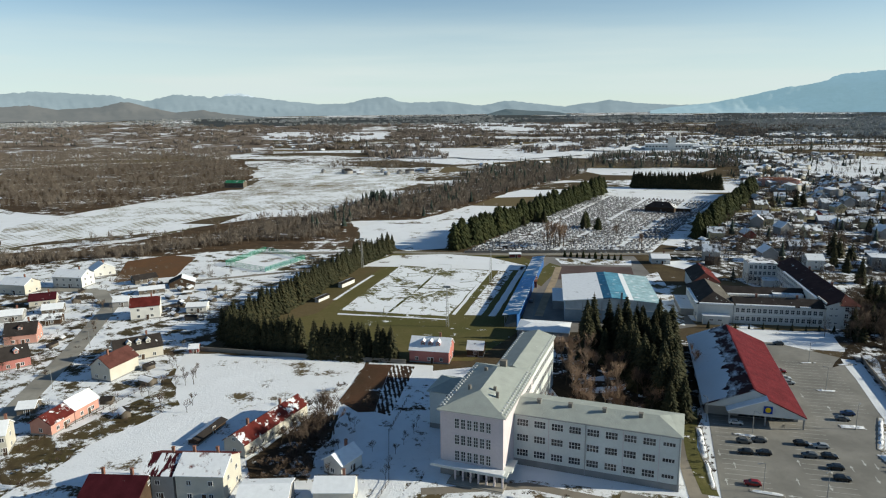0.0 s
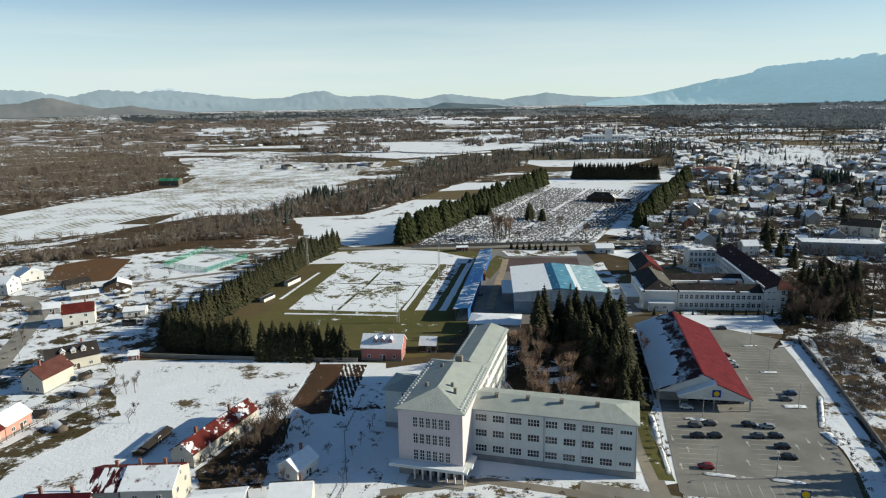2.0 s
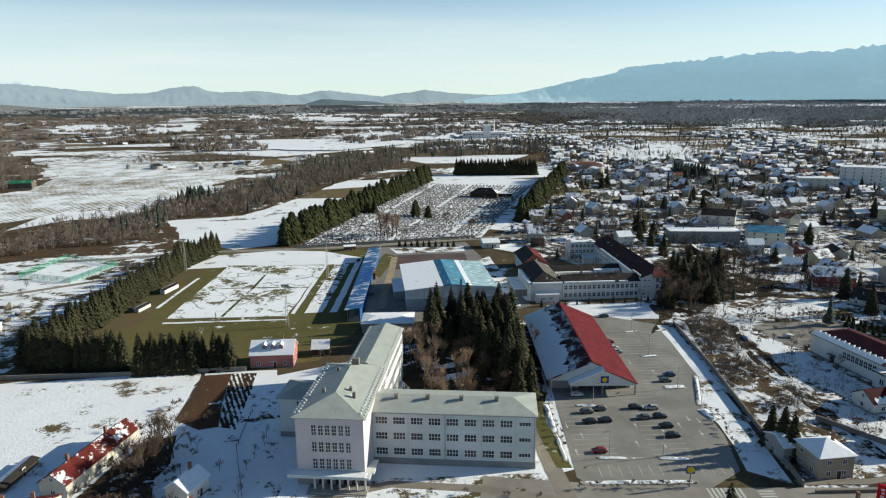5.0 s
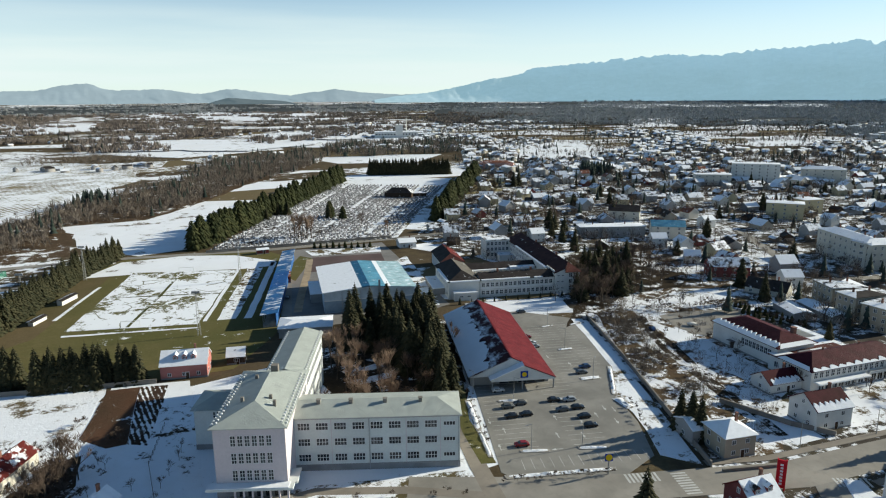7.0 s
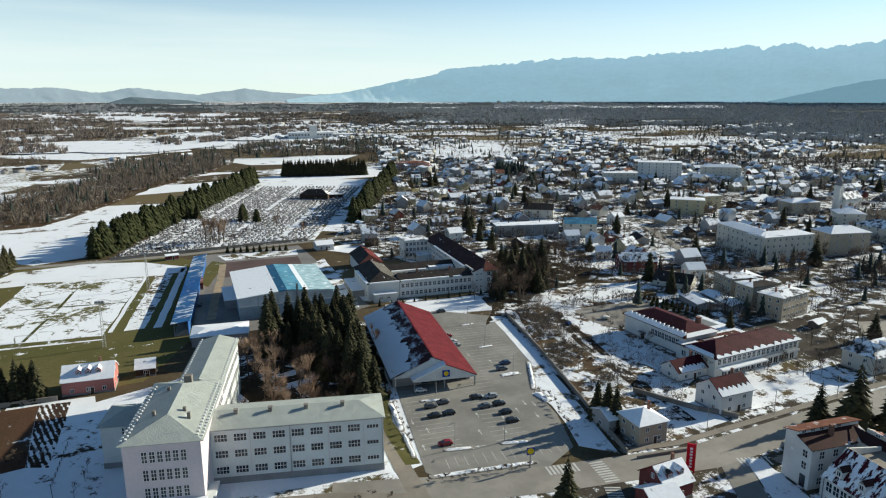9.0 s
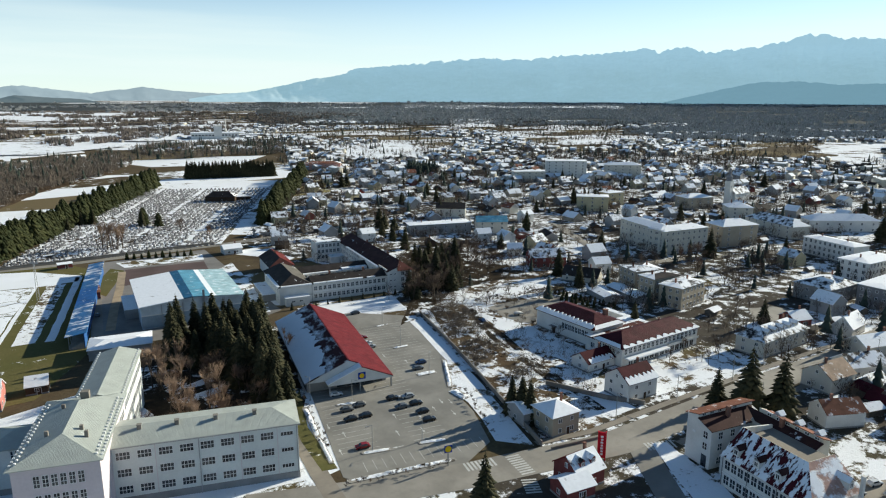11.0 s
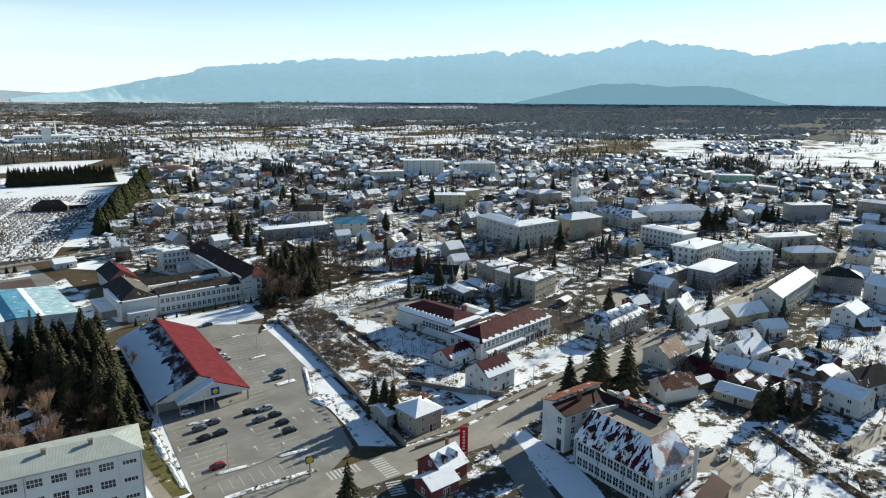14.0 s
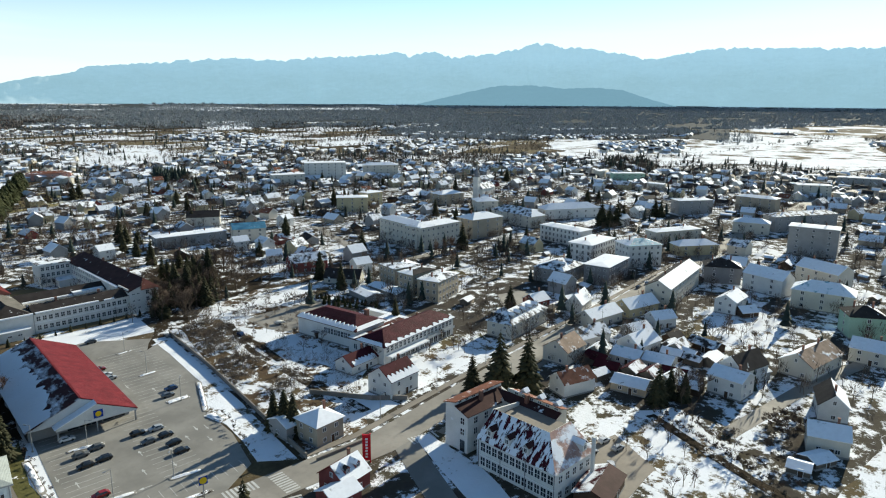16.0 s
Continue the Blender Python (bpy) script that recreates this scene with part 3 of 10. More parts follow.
sheet("running_track", [(-49.0, 384.3), (-32.1, 413.7), (2.0, 416.6), (29.1, 405.0), (48.5, 381.8), (44.7, 371.3), (29.2, 370.9), (-17.8, 382.2)], 0.075, m_snowfield, "snow-covered curve of the running track", rough=0.5)
sheet("track_straight", [(9, 287), (17, 286), (43, 381), (35, 383)], 0.07, ground_mat("track_snow", 0.6, (BROWN, GREEN, DRY), patch_size=3), "running track with thawing snow", rough=0.6)

# the pitch: snow with dark green tracks
kp = Mat("pitch_snow", 0.95, 0.0, 0.15)
pv = kp.pos()
cell = kp.n.new("ShaderNodeTexVoronoi")
cell.feature = "DISTANCE_TO_EDGE"
cell.inputs["Scale"].default_value = 0.075
warp = kp.n.new("ShaderNodeVectorMath")
warp.operation = "ADD"
wn2 = kp.n.new("ShaderNodeTexNoise")
wn2.inputs["Scale"].default_value = 0.05
wn2.inputs["Detail"].default_value = 3
kp.l.new(pv, wn2.inputs["Vector"])
sc2 = kp.n.new("ShaderNodeVectorMath")
sc2.operation = "SCALE"
sc2.inputs["Scale"].default_value = 9.0
kp.l.new(wn2.outputs["Color"], sc2.inputs[0])
kp.l.new(pv, warp.inputs[0])
kp.l.new(sc2.outputs[0], warp.inputs[1])
kp.l.new(warp.outputs[0], cell.inputs["Vector"])
trk = kp.step(cell.outputs["Distance"], 0.004, 0.028)
pat = kp.step(kp.math("ADD", kp.math("MULTIPLY", kp.noise(pv, 0.045, 2), 0.55), kp.math("MULTIPLY", kp.noise(pv, 0.35, 7, 0.75), 0.45)), 0.448, 0.475)
calm = kp.step(kp.noise(pv, 0.07, 4), 0.47, 0.50)
free = kp.math("MULTIPLY", kp.math("MULTIPLY", kp.math("MAXIMUM", trk, calm), pat), kp.step(kp.noise(pv, 0.3, 6, 0.7), 0.33, 0.38))
gr = kp.mix(kp.noise(pv, 0.9, 4), (0.075, 0.075, 0.028), (0.155, 0.14, 0.06))
kp.color(kp.mix(kp.math("MULTIPLY", free, 0.96), gr, SNOW)).bump(free, 0.5, 0.1)
sheet("football_pitch", [(-47.4, 297.0), (1.5, 285.3), (26.2, 369.5), (-24.6, 386)], 0.085, kp.m, "football pitch under snow with dark trodden tracks", rough=0.7, step=5)

cem = [(12.6, 419), (128, 412), (280, 672), (177, 741)]
sheet("cemetery_ground", cem, 0.05, ground_mat("cemetery_snow", 0.62, ((0.06, 0.05, 0.045), EARTH, DRY), patch_size=5), "snowy cemetery ground between the graves", rough=0.5)
sheet("cemetery_field", [(156.0, 670.7), (173.5, 643.2), (220.3, 581.5), (292.6, 694.0), (183.1, 750.5)], 0.09, m_snowfield, "untouched snow field at the far end of the cemetery", rough=1.0)
sheet("stubble_field", [(-307.3, 1117.9), (-219.4, 1176.4), (-54.6, 1041.6), (-26.6, 835.7), (-84.2, 694.5), (-85.3, 614.3), (-160.0, 620.2), (-206.1, 570.8), (-232.0, 497.9), (-280.8, 478.6), (-304.5, 451.6), (-357.1, 533.2), (-344.0, 599.8), (-327.6, 725.5), (-239.1, 790.3), (-245.3, 931.8)], 0.05, m_stubble, "wide stubble field under thin snow", rough=6, step=20)
sheet("meadow", [(-68.5, 521.8), (-30.2, 558.1), (35.8, 630.4), (36.4, 571.6), (7.0, 496.8), (4.1, 434.1), (-23.6, 426.6), (-57.7, 467.2)], 0.055, m_snowfield, "snowy meadow beside the cemetery wall", rough=3, step=10)
sheet("snow_strip_field", [(-304.5, 451.6), (-273.5, 465.6), (-231.2, 477.7), (-193.9, 535.5), (-146.2, 546.0), (-101.2, 529.2), (-78.3, 497.6), (-155.9, 473.2), (-224.6, 447.0), (-286.4, 423.5)], 0.045, m_thinsnow, "snowy field edge behind the village", rough=4, step=20)
sheet("tilled_field", [(-179.8, 353.6), (-150.3, 364.8), (-156.8, 416.6), (-176.5, 422.7), (-196.0, 405.7)], 0.06, m_tilled, "tilled red-brown field", rough=0.8)
sheet("orchard_grass", [(-121.4, 167.8), (-108.3, 180.7), (-95.1, 208.5), (-99.3, 228.6), (-79.9, 208.1), (-74.0, 191.0), (-95.0, 176.9), (-101.1, 167.4), (-101.9, 150.6), (-110.4, 150.8)], 0.04, ground_mat("orchard", 0.33, (EARTH, DRY, (0.10, 0.085, 0.035)), patch_size=7), "rough orchard grass with patches of snow", rough=2)
sheet("sports_court", [(-130.2, 391.6), (-101.8, 373.1), (-85.4, 404.7), (-116.8, 431.8)], 0.06, m_snowfield, "fenced sports court under snow", rough=0.2)
sheet("grass_mound", [(45.9, 349.5), (50.6, 334.6), (68.4, 379.8), (63.2, 388.1)], 0.09, m_grass, "grassy bank behind the stand", rough=0.4)
sheet("back_meadow", [(110, 247), (150, 236), (156, 258), (112, 266)], 0.05, m_snowfield, "snow strip in front of the old school", rough=1.0)
sheet("scrub_ground", [(152, 226), (165, 262), (205, 235), (200, 190), (160, 140), (135, 118), (113, 120)], 0.03, ground_mat("scrub", 0.54, (BROWN, DRY, EARTH), patch_size=6), "scrubby waste ground with melting snow", rough=1)
sheet("snow_slope", [(171.1, 217.7), (176.2, 186.6), (173.3, 147.0), (160.9, 141.1), (160.8, 162.8), (164.9, 193.3)], 0.06, m_snowfield, "snow strip beside the dark path", rough=0.8)
sheet("snow_lot", [(146.9, 149.3), (152.9, 140.9), (150.5, 118.5), (140.9, 118.4), (143.7, 134.9)], 0.06, m_snowfield, "snowy lot beside the house", rough=0.8)
sheet("school_yard_snow", [(168.2, 147.6), (201.9, 142.0), (218.1, 129.0), (205.7, 114.9), (179.1, 117.7), (161.9, 119.6)], 0.06, m_thinsnow, "snowy forecourt with bare trees", rough=1)
for poly in ([(152.6, 69.6), (174.7, 65.2), (194.8, 47.9), (178.1, 30.7), (156.4, 20.7), (146.4, 36.0)], [(332.6, 55.5), (370.2, 35.3), (300.1, 43.3), (265.4, 46.1), (261.1, 64.1)], [(166.4, 5.4), (204.7, -4.4), (172.7, -4.3)]):
    sheet("garden_snow", poly, 0.05, m_thinsnow, "snowy garden between the houses", rough=2)
for far_k, poly in enumerate(([(-250.3, 2119.3), (-3.6, 2652.0), (278.7, 2831.0), (707.6, 2672.2), (617.8, 2331.3), (142.2, 2181.1), (-128.0, 1875.8)], [(-73.9, 1219.9), (20.6, 1374.3), (187.3, 1417.2), (202.1, 1218.3), (16.6, 1118.2)], [(494.7, 968.1), (628.5, 1058.2), (690.9, 987.3), (698.0, 842.3), (575.2, 824.2), (466.5, 869.6)],
             [(592.1, 1175.9), (738.0, 1113.2), (679.1, 923.3), (556.8, 924.2), (520.2, 1020.7)],
             [(579.4, 1077.0), (676.0, 1065.8), (648.2, 890.7), (525.6, 927.5)])):
    sheet("far_snow_field", poly, 0.3 + 0.1 * far_k, m_snowfield, "distant open field white with snow", rough=9, step=30)

for far_k, poly in enumerate(([(-554, 2086), (-649, 2608), (-210, 2510), (-165, 2052), (-325, 1886)], [(-89, 1300), (-56, 1508), (269, 1497), (272, 1271), (131, 1200)], [(-96, 2733), (-6, 3379), (648, 3009), (466, 2352)],
                              [(210, 1482), (269, 1740), (492, 1632), (409, 1398)], [(469, 1950), (552, 2214), (745, 2101), (639, 1824)], [(1150, 1488), (1500, 1921), (1627, 1829), (1288, 1461)])):
    far_field(poly, 2.0 + 0.1 * far_k)
# an open valley behind the town, with a small village and a grove in it
VALLEY = [(968, 410), (938, 278), (1039, 144), (980, 29), (1100, -30), (1877, 40), (1930, 264), (1970, 407), (1553, 364), (1456, 514), (1424, 618), (1250, 560)]
VALLEY_VILLAGE = [(1120, 400), (1190, 286), (1500, 350), (1350, 490)]
far_field(VALLEY, 0.7, ground_mat("valley_snow", 0.66, (DRY, BROWN, EARTH), patch_size=45))

# ---------------- roads, car park ----------------
ribbon("main_street", [(40, 140), (70, 127), (90, 120), (128, 109), (205, 103.5), (280, 95.5), (375, 88), (520, 74), (760, 40)], 11, 0.075, m_street, "salted main street, dry and pale")
ribbon("pavement", [(112, 121.5), (128, 117), (205, 111.2), (280, 103), (375, 95.5)], 2.2, 0.17, m_path, "raised pavement along the main street", "pavement")
ribbon("pavement", [(142, 98.6), (205, 95.6), (280, 87.8), (375, 80.3)], 2.0, 0.17, m_path, "raised pavement along the main street", "pavement")
ribbon("side_street", [(133, 104), (124, 92), (114, 78), (104, 60), (92, 30)], 7, 0.07, m_asphalt, "narrow side street in the shade")
ribbon("school_path", [(57, 126), (59.5, 142), (63, 160), (66, 170)], 4.5, 0.085, m_path, "drive beside the school")
ribbon("school_front_path", [(-6, 146), (20, 148), (40, 140), (57, 130)], 3.0, 0.08, m_path, "paved path in front of the school")
ribbon("village_road", [(-120, 140), (-132.5, 187), (-143.6, 245), (-158, 305), (-178, 335), (-210, 341), (-300, 345)], 7.5, 0.08, asphalt_mat("village_asphalt", (0.25, 0.235, 0.205)), "narrow village road with salt-grey surface")
ribbon("field_track", [(-176, 330), (-148, 351), (-115, 362), (-60, 385)], 4, 0.07, m_path, "field track past the village")
ribbon("cemetery_road", [(-120, 425), (-32, 424), (44, 412.5), (128, 411), (160, 414), (260, 420)], 6, 0.09, m_street, "road along the cemetery wall")
ribbon("hall_road", [(62, 405), (54, 372), (44, 320), (36, 276)], 4, 0.085, m_path, "paved lane beside the stand")
ribbon("cemetery_walk", [(127.4, 411.4), (183.5, 510.6), (274.5, 658.7)], 5, 0.09, m_thinsnow, "snowy lane along the cemetery")
ribbon("dark_path", [(167.7, 215.4), (160.7, 188.5), (150.4, 160.3), (146.0, 140.2), (141.5, 123.7)], 3, 0.07, m_copse_floor, "sunken dark path through the scrub")
ribbon("back_street", [(184.2, 32.5), (200.6, 27.0), (228.8, 17.8), (255.3, 6.4), (278.1, -4.6)], 5, 0.06, m_street, "narrow back street with slush")
ribbon("upper_street", [(349.5, 338.3), (298.2, 254.5), (303.8, 225.8), (346.7, 209.8), (403.8, 186.8)], 6, 0.06, m_street, "street by the park")
sheet("parking_lot", [(79, 187), (63.5, 138), (67, 131), (90, 124.5), (103, 129.5), (111, 146), (115.5, 162.7), (127, 177), (144, 230), (128, 247), (110, 249)], 0.06, m_asphalt, "large asphalt car park with painted bays", "parking lot")
sheet("turning_place", [(178.9, 217.2), (192.0, 217.8), (219.3, 209.8), (208, 203), (195.0, 198.5), (178.5, 190.5), (175.3, 202.2)], 0.088, m_street, "sandy gravelled turning place", "parking lot", rough=1.2)
sheet("snow_strip", [(143.6, 229), (149, 227), (136, 188), (111, 121), (104.5, 129), (109.5, 140), (113.2, 151), (114.6, 161), (120.5, 171), (128, 180.5)], 0.10, m_snowfield, "snow strip between the car park and the wall", rough=0.5)
sheet("grass_verge", [(77, 190), (68, 166), (64.5, 142.5), (60.8, 143.5), (63, 160), (68, 178)], 0.10, m_grass, "worn grass verge beside the car park", rough=0.2)

sheet("wood_floor", [(-421.8, 633.4), (-344.0, 599.8), (-242.6, 802.3), (-266.8, 958.6), (-304.6, 1074.6), (-428.6, 1434.7), (-717.6, 1947.7), (-1364.1, 2093.9)], 0.12, m_wood_floor, "brown leaf-strewn floor of the bare wood", rough=10, step=30)
sheet("wood_floor", [(-262.5, 386.5), (-234.7, 415.8), (-175.1, 419.3), (-126.9, 441.5), (-84.0, 435.4), (-60.9, 445.3), (-66.1, 516.5), (-109.7, 576.1), (-149.7, 579.0), (-192.9, 532.8), (-220.8, 472.8), (-265.5, 451.3), (-291.0, 430.7)], 0.13, m_wood_floor, "brown floor under the belt of trees", rough=3, step=12)
sheet("wood_floor", [(-91.8, 467.2), (-70.8, 511.7), (-75.8, 549.6), (-20.1, 554.4), (5.9, 593.4), (39.6, 657.8), (72.7, 733.1), (159.8, 863.1), (214.0, 987.1), (93.9, 948.7), (41.8, 862.1), (-1.8, 778.2), (-49.3, 700.6), (-78.3, 643.6), (-111.0, 570.0)], 0.14, m_wood_floor, "brown floor of the wood by the cemetery", rough=4, step=15)


def far_zone(name, az0, az1, r0, r1, lift, material, label, wob=0.08):
    """A broad patch of the far plain, which follows its gentle rise."""
    n, m = 40, 8
    v, f = [], []
    for i in range(n + 1):
        a = radians(az0 + (az1 - az0) * i / n)
        for j in range(m + 1):
            r = r0 + (r1 - r0) * j / m
            r *= 1 + wob * noise.noise((math.degrees(a) * 0.35, r * 0.002, 4.0)) * (1 if j in (0, m) else 0.3)
            v.append((r * math.sin(a), r * math.cos(a), float(far_rise(r)) + lift))
    for i in range(n):
        for j in range(m):
            p = i * (m + 1) + j
            f.append((p, p + 1, p + m + 2, p + m + 1))
    tagged(new(name, quick(name, v, f, material)), label, "ground", kind="structure")


m_heath = ground_mat("brown_heath", 0.30, ((0.16, 0.125, 0.10), (0.20, 0.16, 0.125), (0.13, 0.105, 0.085)), patch_size=60)
m_far_forest = ground_mat("far_forest_floor", 0.03, ((0.062, 0.068, 0.070), (0.078, 0.085, 0.086), (0.055, 0.062, 0.064)), patch_size=60)
far_zone("heath", -45, -14, 1500, 3900, 0.9, m_heath, "brown heath on the far plain")
far_zone("heath", -14, 12, 2300, 4100, 1.0, m_heath, "brown heath on the far plain")
far_zone("forest_floor", -20, 30, 3300, 4250, 2.2, m_far_forest, "dark forest along the edge of the plain")
far_zone("forest_floor", 22, 52, 2050, 4300, 1.6, m_far_forest, "dark forest in front of the massif")
far_zone("forest_floor", 52, 80, 1650, 4250, 1.8, m_far_forest, "dark forest in front of the massif")
far_zone("forest_floor", 80, 110, 2700, 4250, 2.0, m_far_forest, "dark forest in front of the massif")
far_zone("bright_plain", 34, 52, 3500, 3800, 4.0, m_snowfield, "bright snowy clearing before the mountains")
far_zone("bright_plain", 26, 31, 3450, 3600, 4.2, m_snowfield, "bright snowy clearing before the mountains")

for poly in ([(42, 205), (47, 201), (56, 203), (67, 208), (66, 211), (56, 207), (48, 206)], [(50, 214), (53, 211), (58, 213), (55, 216)], [(61, 199), (66, 197), (68, 200), (63, 202)]):
    sheet("copse_snow", poly, 0.078, m_snowfield, "patch of snow between the bare trees", rough=0.6, step=2)
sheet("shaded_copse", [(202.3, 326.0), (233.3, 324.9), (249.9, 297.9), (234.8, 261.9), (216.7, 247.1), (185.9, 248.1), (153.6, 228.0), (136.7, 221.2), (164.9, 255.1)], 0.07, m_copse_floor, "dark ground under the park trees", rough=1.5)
sheet("yard", [(268.4, 147.9), (280.1, 143.5), (281.7, 129.7), (260.8, 125.7), (254.2, 138.9)], 0.08, m_street, "sandy yard behind the street houses", "yard", rough=1.0)
for poly in ([(246, 64), (268, 60), (300, 66), (322, 44), (284, 30), (262, 36), (248, 46)], [(258, 165), (286, 172), (300, 190), (262, 206), (254, 180)], [(176, 252), (205, 232), (240, 236), (232, 212), (200, 222)]):
    sheet("garden_snow", poly, 0.052, m_thinsnow, "open snowy garden with tufts of dry grass", rough=3)
sheet("yard", [(151.5, 65.9), (167.6, 57.8), (156, 43.9), (137.8, 46)], 0.07, m_path, "gravelled yard behind the white building", "yard", rough=0.5)

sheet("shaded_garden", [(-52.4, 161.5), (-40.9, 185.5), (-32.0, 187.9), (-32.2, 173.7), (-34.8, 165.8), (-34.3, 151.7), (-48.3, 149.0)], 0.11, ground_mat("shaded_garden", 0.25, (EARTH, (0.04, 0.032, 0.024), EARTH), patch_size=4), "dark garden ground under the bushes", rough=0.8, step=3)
sheet("street_snow", [(136.6, 102.9), (140.1, 101.0), (133.3, 80.9), (125.0, 68.0), (118.9, 74.9), (125.6, 86.9)], 0.10, m_snowfield, "snow strip beside the side street", rough=0.5, step=3)
ribbon("dark_lane", [(184.6, 53.4), (171.8, 35.1), (163.8, 23.0), (158.7, 13.9)], 3.2, 0.08, m_copse_floor, "dark muddy lane between hedges")
sheet("track_strip", [(-48, 290.0), (-48, 292.0), (1.5, 281.4), (1.5, 280.2)], 0.079, m_snowfield, "strip of snow behind the goal line", rough=0.4, step=4)
sheet("track_strip", [(-54.0, 314), (-52.4, 313.6), (-38.5, 362.5), (-40, 363)], 0.08, m_snowfield, "strip of snow along the bank", rough=0.4, step=4)
sheet("track_strip", [(20, 285), (23, 284.5), (48.5, 379), (45.5, 380)], 0.075, m_snowfield, "strip of snow beside the running track", rough=0.4, step=4)
sheet("track_strip", [(3.6, 288), (5.2, 287.6), (31, 383), (29.4, 383.5)], 0.078, m_snowfield, "white side line strip of the pitch", rough=0.3, step=4)
sheet("pitch_bank", [(-86, 266), (-58, 292), (-32, 398), (-50, 384), (-72, 312)], 0.072, ground_mat("bank_grass", 0.02, ((0.13, 0.10, 0.055), (0.15, 0.115, 0.065), (0.10, 0.09, 0.04)), patch_size=6), "brown grassy bank beside the trees", rough=1.0)

sheet("waste_ground", [(165.5, 249.1), (176.1, 230.8), (158.0, 197.2), (144.9, 149.6), (140.1, 135.6), (136.1, 135.5), (135.7, 148.5), (136.0, 164.4), (133.1, 175.6), (139.7, 191.5), (147.8, 209.9)], 0.066, ground_mat("waste_brown", 0.34, (BROWN, EARTH, DRY), patch_size=4), "brown scrubby waste ground with little snow", rough=0.8, step=4)
ribbon("sunken_track", [(171.7, 218.6), (161.7, 202.3), (155.4, 187.0), (151.0, 170.8), (145.9, 151.7), (141.2, 136.6)], 2.4, 0.10, m_copse_floor, "dark sunken track")
sheet("sports_court", [(68.8, 381.1), (108.3, 374.9), (102.3, 346.8), (95.0, 343.5), (61.1, 348.7)], 0.07, asphalt_mat("court", (0.085, 0.055, 0.05)), "dark reddish sports court behind the hall", "sports court", rough=0.3)
sheet("court_snow", [(68.3, 400.0), (113.4, 394.2), (109.5, 379.1), (69.6, 385.4)], 0.072, m_thinsnow, "strip of thin snow beside the court", rough=0.4)
sheet("hall_snow", [(102.3, 346.8), (119.2, 363.0), (107.9, 289.3), (101.2, 268.7), (95.3, 270.2)], 0.075, m_thinsnow, "snowy ground beside the sports hall", rough=0.6)
ribbon("sandy_lane", [(66.7, 377.2), (58.7, 345.6), (48.5, 309.5), (41.9, 283.8)], 3.6, 0.092, plain_mat("sand", (0.34, 0.27, 0.19), 0.95, size=1.0), "sandy lane beside the stand")

for a, b in (((-36.2, 341.0), (14.0, 327.5)), ((-24.8, 292.5), (-1.0, 378.0))):
    ribbon("trodden_line", [a, ((a[0] + b[0]) / 2 + 1.0, (a[1] + b[1]) / 2), b], 1.3, 0.135, ground_mat("trodden_line", 0.28, (GREEN, (0.10, 0.09, 0.035), GREEN), patch_size=2.5), "line trodden through the snow on the pitch")

sheet("park_ground", [(187.4, 290.0), (231.5, 316.4), (303.7, 318.3), (286.5, 261.0), (235.3, 236.7), (216.0, 244.7), (189.8, 236.5), (170.5, 249.1)], 0.064, ground_mat("park_brown", 0.46, (EARTH, DRY, BROWN), patch_size=7), "brown ground between trees and gardens", rough=1.0)

sheet("straw_field", [(303.6, 667.5), (347.5, 666.5), (299.4, 579.8), (251.6, 572.3)], 0.07, ground_mat("straw_field", 0.16, ((0.26, 0.215, 0.11), (0.30, 0.25, 0.14), (0.20, 0.18, 0.08)), patch_size=8), "straw-coloured field beside the cemetery", rough=1.0)

# ---------------- the grey school ----------------


